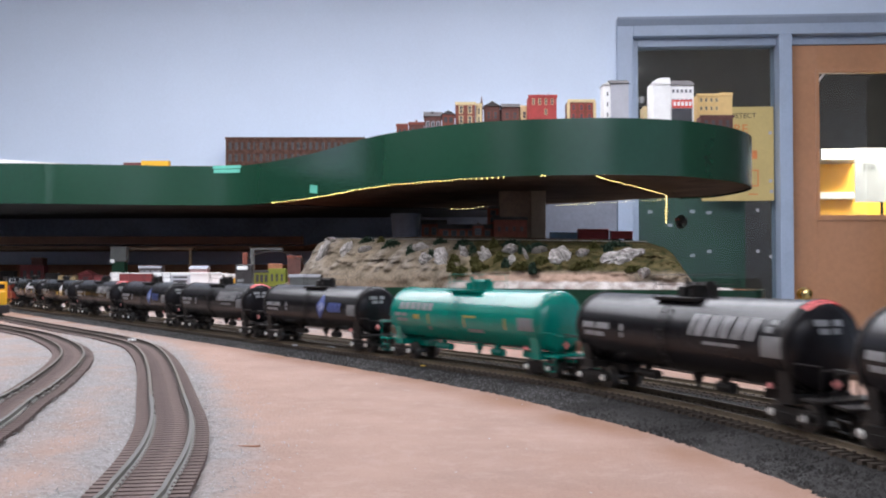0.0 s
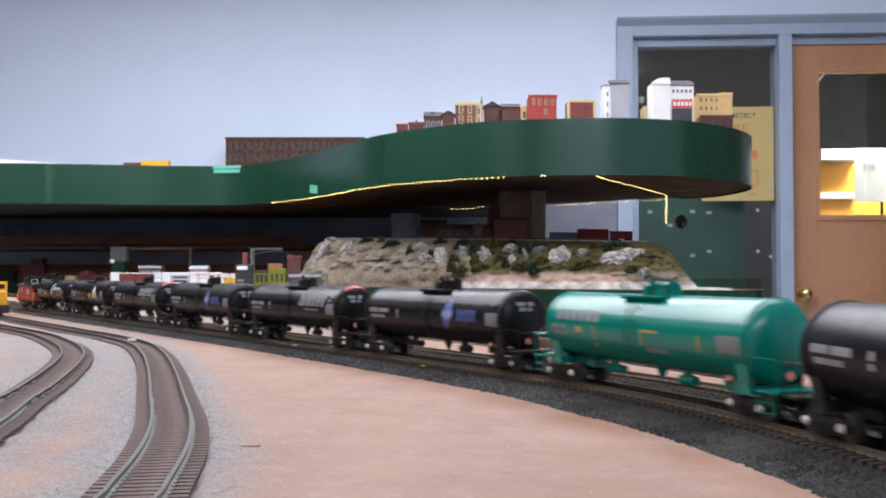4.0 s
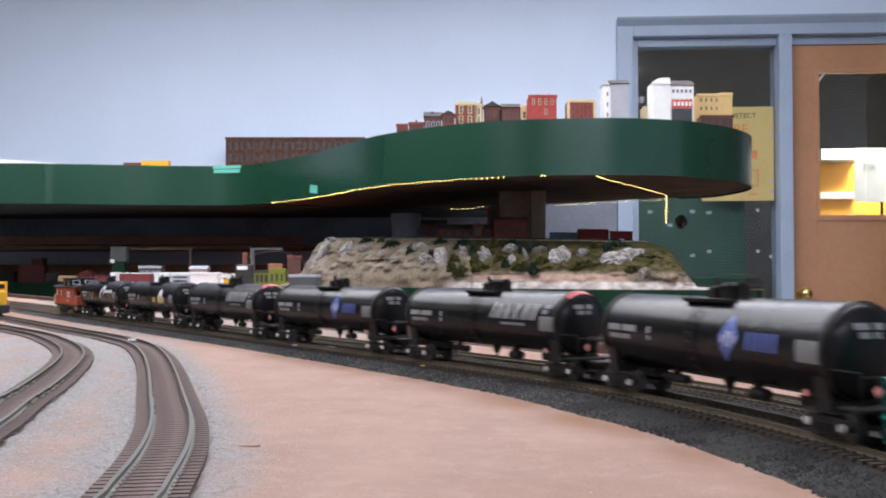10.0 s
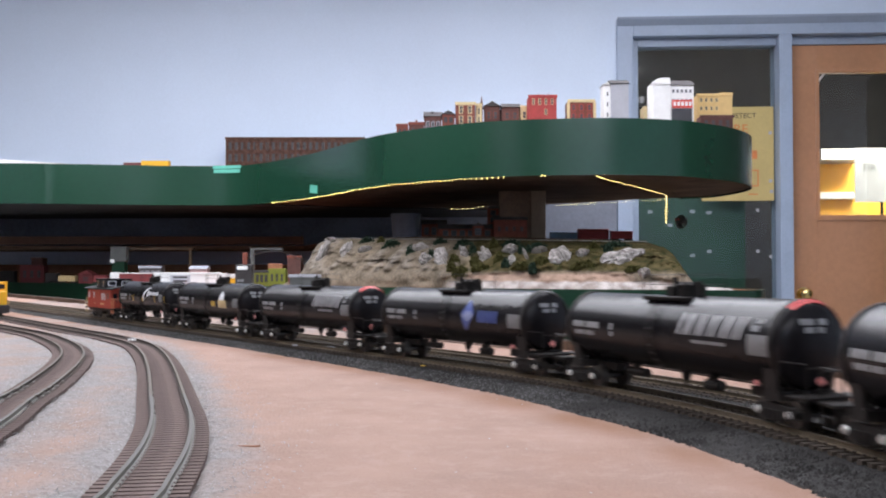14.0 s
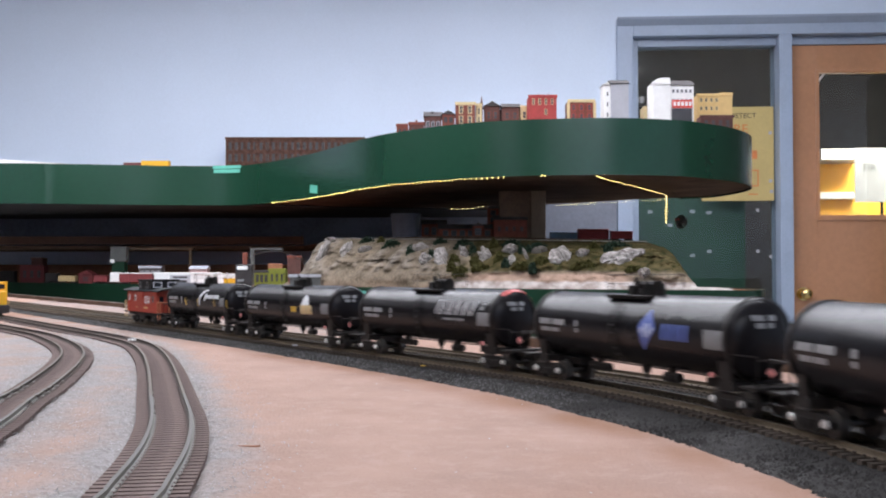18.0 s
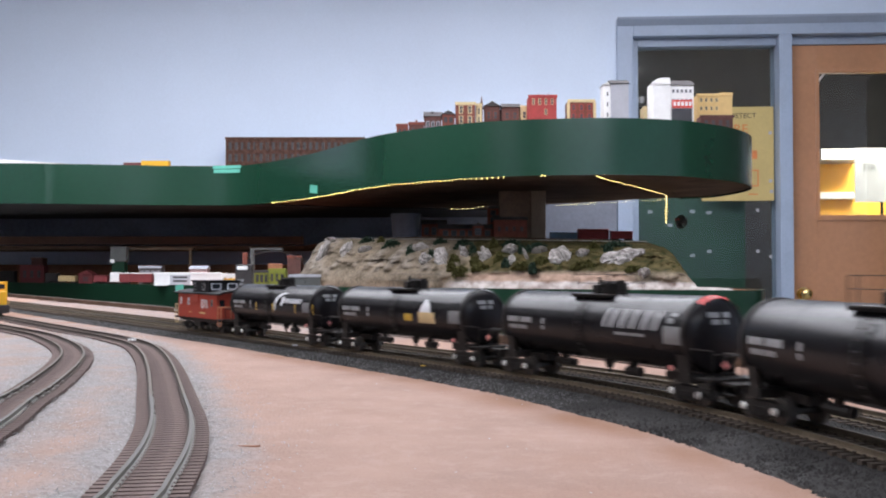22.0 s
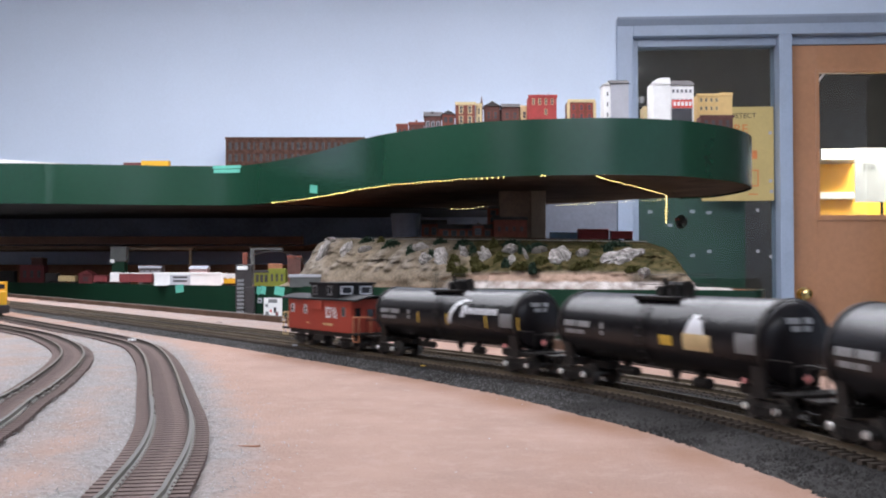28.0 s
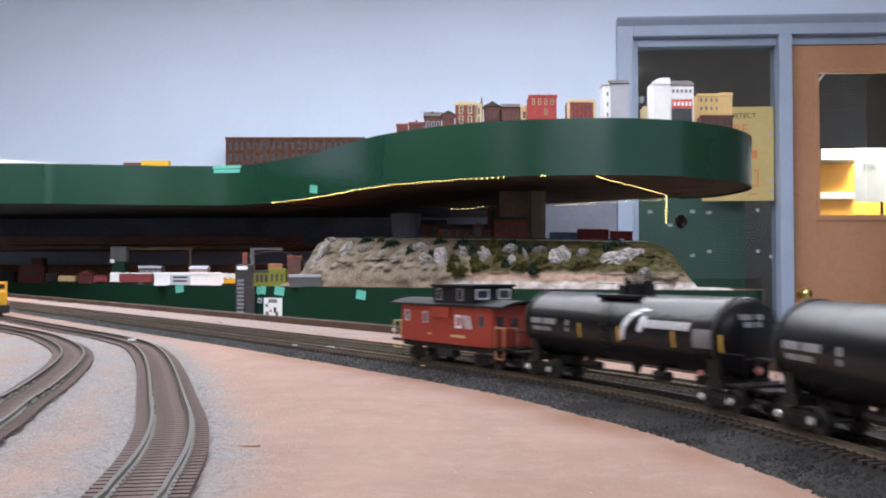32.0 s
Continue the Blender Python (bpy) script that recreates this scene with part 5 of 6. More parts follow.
house(0.208, 2.93, 0.053, 0.094, 1.481, 0.06, BRICKDARK, 'dark brown model house with a slate roof', DARKROOF, cols=2, rows=2, roof='ridge', frame_mat=BRICKBROWN)
house(0.248, 2.92, 0.021, 0.094, 1.481, 0.05, CREAM, 'slim cream model building', CREAM, cols=1, rows=2)
house(0.296, 2.84, 0.082, 0.112, 1.481, 0.075, BRICKRED, 'bright red model building with cream windows', BRICKRED, cols=4, rows=3, frame_mat=CREAM, win=(0.0055, 0.016), ztop=0.98, zlow=0.16, skip=[(3, 1), (1, 1), (0, 0), (1, 0), (2, 0), (3, 0), (0, 1)], chimneys=[(-0.012, 0.01, 0.0013), (0.02, 0.01, 0.0013), (0.04, 0.006, 0.0013)])
house(0.411, 2.84, 0.078, 0.098, 1.481, 0.075, BRICKBROWN, 'red brick model building with cream corners', CREAM, cols=3, rows=3, frame_mat=BRICKRED, win=(0.009, 0.015), chimneys=[(-0.035, 0.007, 0.0025), (0.036, 0.007, 0.0025)], corners=CREAM)
house(0.536, 2.9, 0.053, 0.161, 1.481, 0.06, WALLGREY, 'tall grey model grain house with blank flank', DARKROOF, cols=1, rows=1, roof='ridge', skip=[(0, 0)])
house(0.5, 2.91, 0.023, 0.159, 1.481, 0.06, WALLWHITE, 'narrow grey-white model house with a gable', WALLWHITE, cols=1, rows=4, roof='gable', win=(0.005, 0.012))
house(0.632, 2.94, 0.033, 0.095, 1.481, 0.05, CREAM, 'small cream model shed', CREAM, cols=1, rows=1, skip=[(0, 0)])
house(0.714, 2.86, 0.071, 0.148, 1.481, 0.09, WALLWHITE, 'white model store with small windows and a dark mansard roof', DARKROOF, cols=5, rows=5, roof='ridge', win=(0.005, 0.0075), frame_mat=WALLGREY, ztop=0.97, zlow=0.02, skip=[(0, 0), (0, 1), (0, 2), (1, 0), (1, 1), (1, 2), (2, 0), (2, 1), (2, 2), (3, 0), (3, 1), (3, 2), (4, 0), (4, 1), (4, 2)])
house(0.652, 2.855, 0.052, 0.155, 1.481, 0.08, WALLWHITE, 'blank white model wall tower with a curved top', WALLWHITE, cols=1, rows=1, skip=[(0, 0)], crown=0.014)
house(0.873, 2.95, 0.038, 0.139, 1.481, 0.09, WALLYELLOW, 'blank yellow model end wall', WALLYELLOW, cols=1, rows=1, skip=[(0, 0)])
house(0.818, 2.945, 0.07, 0.135, 1.481, 0.09, WALLYELLOW, 'yellow model hotel with rows of small windows', WALLYELLOW, cols=4, rows=5, win=(0.006, 0.0095), frame_mat=TAN, ztop=0.97, zlow=0.02)
house(0.801, 2.8, 0.094, 0.045, 1.481, 0.05, BRICKDARK, 'low brown model shop in front of a hotel', BRICKDARK, cols=4, rows=1, roof='flat')

sign = empty("store_sign", "red and white sign band on a white model store", "sign", "", pose(0.713, 2.852, 1.559))
part("band", box(bmesh.new(), -0.0300, 0, 0, 0.0300, 0.003, 0.024), REDSIGN, sign)
bm = bmesh.new()
for k in range(5):
    box(bm, -0.0260 + k * 0.0115, -0.0006, 0.006, -0.0260 + k * 0.0115 + 0.0075, 0.0002, 0.018)
part("lettering", bm, WALLWHITE, sign, "white bars")

garage = empty("garage_door", "dark open doorway of a white model store", "doorway", "", pose(0.712, 2.85, 1.481))
part("opening", bevelled(-0.0295, 0, 0, 0.0295, 0.006, 0.076, 0.001), DARKGLASS, garage)
spire = empty("spire", "thin dark model spire", "spire", "", pose(0.118, 2.93, 1.481))
part("shaft", rod(bmesh.new(), (0, 0, 0), (0, 0, 0.108), 0.004, 8), BRICKDARK, spire)
part("tip", rod(bmesh.new(), (0, 0, 0.108), (0, 0, 0.128), 0.0035, 8, 0.0004), BRICKDARK, spire)

# long brick factory flat against the wall
FLATBRICK = material("sooty_brick", (0.105, 0.058, 0.044), 0.88, spread=0.45, scale=60, fine=400, bump=0.2)
flat = empty("factory_flat", "long dark brown brick factory building against the wall", "model building", "", pose(-0.695, 4.50, 1.481))
part("shell", bevelled(-0.326, 0, 0, 0.326, 0.10, 0.224, 0.001), FLATBRICK, flat)
part("parapet", bevelled(-0.329, -0.004, 0.212, 0.329, 0.10, 0.224, 0.001), FLATBRICK, flat)
for j in range(3):
    for i in range(22):
        x = -0.305 + i * 0.0291
        part("window", box(bmesh.new(), x - 0.007, -0.0012, 0.055 + j * 0.055, x + 0.007, 0.001, 0.090 + j * 0.055), DARKGLASS, flat)
for i in range(12):
    x = -0.295 + i * 0.055
    part("pilaster", box(bmesh.new(), x - 0.002, -0.004, 0, x + 0.002, 0.001, 0.214), FLATBRICK, flat)


# ---- standing rolling stock ----
CARYELLOW = material("yellow_car_paint", (0.78, 0.42, 0.02), 0.45, spread=0.1, scale=40, fine=300)
CARMAROON = material("maroon_car_paint", (0.16, 0.026, 0.028), 0.6, spread=0.2, scale=40, fine=300)
# blue lightened for the string light that should reach the car
CARBLUE = material("blue_car_paint", (0.34, 0.56, 0.82), 0.5, spread=0.1, scale=40, fine=300)
CARDARK = material("dark_car_paint", (0.03, 0.025, 0.025), 0.6, spread=0.3, scale=40, fine=300)
CARWHITE = material("white_car_paint", (0.72, 0.72, 0.72), 0.5, spread=0.06, scale=40, fine=300)
LIME = material("lime_paint", (0.19, 0.215, 0.025), 0.6, spread=0.15, scale=40, fine=300)


def freight_car(x, y, z, length, height, mat, label, turn=0.0, roof_mat=None, ribs=9):
    """A box car with ribs, door, roof walk, trucks and wheels, standing on its wheels."""
    car = empty("freight_car", label, "freight car", "", pose(x, y, z, 0, 0, turn))
    w = 0.016
    part("body", bevelled(-length / 2, -w, 0.010, length / 2, w, height, 0.0006), mat, car)
    part("roof", bevelled(-length / 2 - 0.0008, -w - 0.0008, height - 0.0012, length / 2 + 0.0008, w + 0.0008, height + 0.0008, 0.0004), roof_mat or mat, car)
    part("roof_walk", box(bmesh.new(), -length / 2, -0.003, height + 0.0008, length / 2, 0.003, height + 0.0018), roof_mat or mat, car)
    part("door", box(bmesh.new(), -0.014, -w - 0.0010, 0.0115, 0.014, -w + 0.0002, height - 0.003), mat, car)
    for i in range(ribs):
        rx = -length / 2 + length * (i + 0.5) / ribs
        if abs(rx) > 0.016:
            part("rib", box(bmesh.new(), rx - 0.0004, -w - 0.0007, 0.0105, rx + 0.0004, -w + 0.0002, height - 0.0015), mat, car)
    for e in (-1, 1):
        t = part("bogie", bevelled(e * length * 0.33 - 0.014, -0.0115, 0.0030, e * length * 0.33 + 0.014, 0.0115, 0.0098, 0.0006), UNDER, car)
        for wx in (-0.009, 0.009):
            part("wheelset", rod(bmesh.new(), (e * length * 0.33 + wx, -0.0095, 0.0052), (e * length * 0.33 + wx, 0.0095, 0.0052), 0.0052, 14), WHEEL, t)
    return car


freight_car(-1.213, 4.05, 1.481, 0.115, 0.058, CARYELLOW, 'yellow box car on the upper deck')
freight_car(-1.309, 4.05, 1.481, 0.072, 0.05, CARMAROON, 'maroon freight car coupled on the upper deck')
freight_car(0.420, 3.35, grade(0.42), 0.092, 0.034, CARBLUE, 'pale blue box car on the middle deck')
freight_car(0.500, 3.2, grade(0.50), 0.100, 0.042, BRICKRED, 'dark red freight car on the middle deck')
freight_car(0.590, 3.18, grade(0.59), 0.070, 0.034, BRICKRED, 'dark red hopper car on the middle deck')
# middle deck buildings
# brick lightened to stand in for the light strings' glow on it
BRICKLIT = material("lit_model_brick", (0.34, 0.115, 0.08), 0.88, spread=0.3, scale=60, fine=500, bump=0.1)
ROOFMID = material("grey_model_roof", (0.16, 0.15, 0.15), 0.88, spread=0.3, scale=40, fine=400)
house(0.079, 3.22, 0.188, 0.03, grade(0.079), 0.07, BRICKLIT, 'long low red brick model depot with a grey roof', ROOFMID, cols=6, rows=1, roof='ridge')
house(0.117, 3.2, 0.038, 0.04, grade(0.117), 0.05, BRICKLIT, 'small gabled wing of a model depot', ROOFMID, cols=1, rows=1, roof='gable')
house(0.222, 3.158, 0.109, 0.062, grade(0.226), 0.07, BRICKLIT, 'red-brown model mill with a dark roof', ROOFMID, cols=4, rows=1, roof='ridge', frame_mat=BRICKLIT, win=(0.009, 0.014))
house(0.192, 3.4, 0.064, 0.12, grade(0.192), 0.07, BRICKLIT, 'tall dark model mill tower', ROOFMID, cols=2, rows=4, roof='flat')
house(-0.032, 3.4, 0.088, 0.052, 1.188, 0.07, BRICKLIT, 'dark model engine shed', ROOFMID, cols=3, rows=1, roof='ridge')

# translucent tub
TUBM = material("cloudy_plastic", (0.095, 0.10, 0.13), 0.35, spread=0.2, scale=20, fine=120)
tub = empty("plastic_tub", "cloudy grey plastic tub on the middle deck", "tub", "", pose(-0.126, 3.25, 1.188))
bm = bmesh.new()
for r0, r1, z0, z1 in ((0.0441, 0.0509, 0, 0.0750),):
    rod(bm, (0, 0, z0), (0, 0, z1), r0, 28, r1)
part("bowl", bm, TUBM, tub, smooth=False)
part("rim", rod(bmesh.new(), (0, 0, 0.0750), (0, 0, 0.0790), 0.0536, 28), TUBM, tub)


# ---- light strings under the lobe ----
CABLE = material("clear_cable", (0.14, 0.10, 0.03), 0.4, spread=0.2, scale=40, fine=300)


def light_string(points, label, gap=0.0125, bead=0.0009, sag=0.0015):
    ob = empty("light_string", label, "light string", "light strings below the upper deck")
    pts = [Vector(p) for p in points]
    dense = []
    for a, b in zip(pts, pts[1:]):
        n = max(2, int((b - a).length / gap))
        for k in range(n):
            t = k / n
            q = a.lerp(b, t)
            q.z -= sag * abs(math.sin(len(dense) * 0.35)) * (1 if abs(a.z - b.z) < 0.05 else 0)
            dense.append(q)
    dense.append(pts[-1])
    bm = bmesh.new()
    for a, b in zip(dense, dense[1:]):
        rod(bm, a, b, 0.0004, 5)
    part("cable", bm, CABLE, ob)
    for a, b in zip(dense, dense[1:]):
        q = a.lerp(b, 0.5)
        d = (b - a).normalized() * bead
        part("bulb", rod(bmesh.new(), q - d, q + d, bead, 6, bead * 0.6), LED, ob)
    return ob


under_front = [(q.x - 0.004, q.y + 0.014, UP_LOW - 0.001) for q in UP_FRONT if -0.66 < q.x < 0.19 and q.y < 3.7]
light_string(under_front, "string of small warm lights along the fascia edge")

light_string([(0.417, 2.612, 1.331), (0.749, 3.211, 1.329)], "string of warm lights crossing below the lobe", 0.020, 0.0010)
light_string([(0.749, 3.211, 1.329), (0.745, 3.211, 1.234)], "string of warm lights hanging down from the lobe", 0.0115, 0.0016)
light_string([(0.801, 3.435, 1.331), (0.585, 3.6, 1.331), (0.403, 3.783, 1.331)], "string of warm lights along the back edge", 0.0145, 0.0008)
light_string([(0.171, 3.815, 1.331), (0.026, 3.985, 1.331)], "short string of warm lights in the shade", 0.030, 0.0011)
light_string([(0.264, 2.604, 1.331), (0.282, 2.597, 1.331)], "short end of warm lights on the fascia edge", 0.013, 0.0009)

# tangle of black wire that hangs below the lobe
wire = empty("wire_tangle", "tangled bundle of black wire hanging below the lobe", "wire", "", pose(0.791, 3.19, 1.237))
rng = random.Random(4)
for k in range(15):
    bm = bmesh.new()
    turn = Euler((rng.uniform(0, 3), rng.uniform(0, 3), rng.uniform(0, 3))).to_matrix()
    r = rng.uniform(0.009, 0.023)
    ring_pts = [turn @ Vector((r * math.cos(a), r * 0.8 * math.sin(a), 0.004 * math.sin(3 * a))) for a in np.linspace(0, 6.2832, 15)]
    rows = []
    for k2 in range(14):    # one closed tube
        q, nxt = ring_pts[k2], ring_pts[k2 + 1]
        out, up = q.normalized(), (nxt - q).cross(q).normalized()
        rows.append([bm.verts.new(q + 0.0028 * (math.cos(a) * out + math.sin(a) * up)) for a in np.linspace(0, 5.0265, 5)])
    for k2 in range(14):
        a, b = rows[k2], rows[(k2 + 1) % 14]
        for j in range(5):
            bm.faces.new((a[j], a[(j + 1) % 5], b[(j + 1) % 5], b[j]))
    part("loop", bm, CARDARK, wire)
part("plug", bevelled(-0.018, -0.006, 0.004, -0.008, 0.006, 0.012, 0.001), REDSIGN, wire, "red plug")
bm = bmesh.new()
lead = [Vector((0.02, 0, 0.01)), Vector((0.028, 0, 0.03)), Vector((0.018, 0.005, 0.06)), Vector((-0.028, 0.01, 0.102))]
for a, b in zip(lead, lead[1:]):
    rod(bm, a, b, 0.0012, 5)
part("lead", bm, CARDARK, wire)


# ---- outcrops and growth on the mountain ----
STONE = material("pale_outcrop", (0.34, 0.315, 0.30), 0.95, spread=0.45, scale=60, fine=300, bump=0.6)
LEAF = material("dark_foliage", (0.026, 0.042, 0.028), 0.95, spread=0.5, scale=120, fine=700)
LEAFLIGHT = material("olive_foliage", (0.066, 0.062, 0.022), 0.95, spread=0.5, scale=120, fine=700)


SLOPE = np.empty(3 * len(MOUNTAIN.data.vertices))
MOUNTAIN.data.vertices.foreach_get("co", SLOPE)
SLOPE = SLOPE.reshape(-1, 3)


def slope_y(x, z):
    """Front of the slope at a plan x and height."""
    d = np.hypot(SLOPE[:, 0] - x, SLOPE[:, 2] - z)
    return float(np.median(SLOPE[np.argsort(d)[:12], 1]))


def outcrop(x, z, w, h, seed, turn=0.0):
    """A cast rock face, flat and craggy, half sunk in the slope."""
    bm = bmesh.new()
    bmesh.ops.create_icosphere(bm, subdivisions=4, radius=1)
    for v in bm.verts:
        c = v.co.copy()
        a = math.atan2(c.z, c.x)
        rim = 0.86 + 0.34 * noise.noise(Vector((math.cos(a) * 1.4 + seed * 7.3, math.sin(a) * 1.4, 0))) + 0.22 * noise.noise(Vector((math.cos(a) * 4, math.sin(a) * 4, seed * 3.1)))
        crag = abs(noise.noise(Vector((c.x * 3.2 + c.z * 2.2, c.z * 1.3, seed)))) + 0.5 * abs(noise.noise(Vector((c.x * 8, c.z * 5, seed * 2.0))))
        v.co = Vector((c.x * w / 1.8 * rim, c.y * 0.016 - 0.016 * (crag - 0.25) * (1 if c.y < 0.2 else 0), c.z * h / 1.85 * rim))
    ob = part("outcrop", bm, STONE, MOUNTAIN, "pale grey rock outcrop")
    ob.matrix_basis = pose(x, slope_y(x, z - 0.004) - 0.003, z - 0.004, -32, turn, 0)


def bush(x, z, w, h, mat, seed):
    """Many small ragged leaf clumps, bent in an arc over a rock."""
    rng = random.Random(seed)
    bm = bmesh.new()
    for k in range(420):
        a, r = rng.uniform(0, 6.28), math.sqrt(rng.random())
        cx = r * math.cos(a) * w / 2
        c = Vector((cx + rng.gauss(0, 0.002), rng.uniform(-0.010, 0.006), r * math.sin(a) * h / 2 - 0.5 * h * (2 * cx / w) ** 2 + rng.gauss(0, 0.002)))
        s = rng.uniform(0.0018, 0.0056)
        vs = [bm.verts.new(c + s * Vector((rng.uniform(-1, 1), rng.uniform(-1, 1), rng.uniform(-1, 1))).normalized()) for _ in range(5)]
        for f in ((0, 1, 2), (0, 2, 3), (0, 3, 4), (1, 2, 4), (2, 3, 4)):
            bm.faces.new([vs[i] for i in f])
    ob = part("bush", bm, mat, MOUNTAIN, "dark green clump of model foliage" if mat == LEAF else "olive green clump of model foliage")
    ob.matrix_basis = pose(x, slope_y(x, z) - 0.005, z, -30, 0, 0)


def turf(count, seed):
    """Ground foam sprinkled over the olive part of the slope."""
    rng = random.Random(seed)
    me = MOUNTAIN.data
    zone = me.attributes["olive"].data
    verts, faces = [], []
    picks = [v for v in me.vertices if zone[v.index].value > 0.3]
    for _ in range(count):
        p = rng.choice(picks).co + Vector((rng.gauss(0, 0.003), rng.gauss(-0.001, 0.001), rng.gauss(0, 0.003)))
        k, s = len(verts), rng.uniform(0.0008, 0.0030)
        verts += [tuple(p + s * Vector((rng.uniform(-1, 1), rng.uniform(-1, 0.4), rng.uniform(-1, 1))).normalized()) for _ in range(4)]
        faces += [(k, k + 1, k + 2), (k, k + 2, k + 3), (k, k + 3, k + 1), (k + 1, k + 3, k + 2)]
    me2 = bpy.data.meshes.new("turf")
    me2.from_pydata(verts, [], faces)
    me2.materials.append(LEAFLIGHT)
    tagged(new("turf", me2), "olive ground foam sprinkled over the mountainside", "turf", kind="stuff")


turf(2600, 3)


outcrop(-0.076, 1.144, 0.0599, 0.0397, 1, -20)
outcrop(-0.052, 1.111, 0.0411, 0.0527, 2, -30)
outcrop(-0.004, 1.116, 0.0489, 0.0870, 3, -12)
outcrop(0.063, 1.129, 0.0284, 0.0553, 4, -28)
outcrop(0.122, 1.118, 0.0383, 0.0644, 5, -25)
outcrop(0.193, 1.136, 0.0476, 0.0352, 6, 15)
outcrop(0.189, 1.103, 0.0271, 0.0436, 7, 28)
outcrop(0.270, 1.132, 0.0466, 0.0212, 8, -10)
outcrop(0.321, 1.111, 0.0629, 0.0774, 9, -5)
outcrop(0.381, 1.123, 0.0347, 0.0297, 10, 0)
outcrop(0.473, 1.110, 0.1138, 0.0580, 11, -14)
outcrop(-0.250, 1.143, 0.0454, 0.0225, 12, -15)
outcrop(0.518, 1.070, 0.0298, 0.0257, 13, 0)
outcrop(0.233, 1.118, 0.0103, 0.0562, 14, -22)
outcrop(-0.311, 1.143, 0.0333, 0.0835, 16, 22)
outcrop(-0.389, 1.140, 0.0330, 0.0800, 17, 25)
outcrop(-0.377, 1.176, 0.0380, 0.0250, 18, -20)
bush(-0.248, 1.170, 0.0555, 0.0308, LEAF, 1)
bush(-0.159, 1.155, 0.0654, 0.0369, LEAF, 2)
bush(-0.100, 1.132, 0.0207, 0.0432, LEAF, 3)
bush(-0.008, 1.162, 0.0378, 0.0232, LEAF, 4)
bush(-0.033, 1.123, 0.0169, 0.0203, LEAF, 5)
bush(0.064, 1.151, 0.0649, 0.0372, LEAF, 6)
bush(0.087, 1.131, 0.0187, 0.0331, LEAF, 7)
bush(0.202, 1.151, 0.0660, 0.0231, LEAF, 8)
bush(0.223, 1.130, 0.0182, 0.0310, LEAF, 9)
bush(0.272, 1.143, 0.0559, 0.0183, LEAF, 10)
bush(0.242, 1.133, 0.0139, 0.0214, LEAF, 11)
bush(0.476, 1.141, 0.0887, 0.0219, LEAF, 12)
bush(0.173, 1.093, 0.0179, 0.0211, LEAF, 13)
bush(0.242, 1.080, 0.0165, 0.0279, LEAF, 14)
bush(0.449, 1.132, 0.0207, 0.0207, LEAF, 15)
bush(0.052, 1.072, 0.0511, 0.0301, LEAFLIGHT, 16)
bush(0.111, 1.081, 0.0639, 0.0181, LEAFLIGHT, 17)
bush(0.148, 1.148, 0.0254, 0.0310, LEAFLIGHT, 18)
bush(0.033, 1.106, 0.0329, 0.0274, LEAFLIGHT, 19)
bush(-0.200, 1.171, 0.0208, 0.0220, LEAFLIGHT, 20)
bush(0.026, 1.081, 0.0271, 0.0185, LEAFLIGHT, 21)
bush(0.218, 1.085, 0.0572, 0.0177, LEAFLIGHT, 22)
bush(0.377, 1.087, 0.0706, 0.0252, LEAFLIGHT, 23)
bush(0.416, 1.135, 0.0365, 0.0313, LEAFLIGHT, 24)
bush(0.268, 1.098, 0.0414, 0.0311, LEAFLIGHT, 25)
bush(0.091, 1.100, 0.0270, 0.0270, LEAFLIGHT, 26)
bush(0.159, 1.110, 0.0267, 0.0321, LEAFLIGHT, 27)
bush(0.496, 1.077, 0.0394, 0.0148, LEAFLIGHT, 28)


# ---- tape, papers and the hand throttle on the fascias ----
def on_fascia(line, x):
    """Point on a fascia's front and its heading, at plan x."""
    pts = [q for q in line if q.y < 4.6]
    for a, b in zip(pts, pts[1:]):
        if a.x <= x <= b.x:
            t = (x - a.x) / (b.x - a.x)
            return a.lerp(b, t), math.degrees(math.atan2(b.y - a.y, b.x - a.x))


def tape(line, x, z, w, h, label, turn=0.0, mat=TAPE):
    q, th = on_fascia(line, x)
    ob = tagged(part("tape_piece", bevelled(-w / 2, -0.0012, -h / 2, w / 2, -0.0002, h / 2, 0.0002), mat), label, "tape", "pieces of tape on the fascias")
    ob.matrix_world = pose(q.x, q.y, z, 0, 0, th) @ pose(0, 0, 0, 0, turn, 0)
    return ob


def tape_strip(line, x0, x1, z0, z1, label):
    """A longer strip that follows the bend of its fascia."""
    pts = []
    for k in range(9):
        q, th = on_fascia(line, x0 + (x1 - x0) * k / 8)
        pts.append(q + 0.0022 * Vector((math.sin(radians(th)), -math.cos(radians(th)))))
    return tagged(part("tape_piece", strip(bmesh.new(), pts, 0.0008, z0, z1), TAPE), label, "tape", "pieces of tape on the fascias")


# low plaster rise on the upper deck
bm = bmesh.new()
slab(bm, [(-1.95, 3.86), (-1.27, 3.86), (-1.27, 3.95), (-1.95, 3.95)], 1.4812, 1.4822)
for v in bm.verts:
    if v.co.z > 1.4815:
        v.co.z = 1.537 if v.co.x < -1.5 else 1.4905
structure("plaster_rise", bm, WALLWHITE, "low pale plaster rise on the upper deck")


tape_strip(UP_FRONT, -0.904, -0.787, 1.4760, 1.4880, 'strip of green tape on the upper fascia')
tape_strip(UP_FRONT, -0.900, -0.792, 1.4590, 1.4730, 'second strip of green tape on the upper fascia')
tape(UP_FRONT, -0.452, 1.360, 0.0589, 0.0276, 'small green tape square on the upper fascia', 8)
tape(LOW_FRONT, -0.925, 1.012, 0.0527, 0.0278, 'small green tape square on the lower fascia', -6)
tape(LOW_FRONT, -0.594, 1.011, 0.0165, 0.0255, 'narrow green tape piece on the lower fascia', 12)
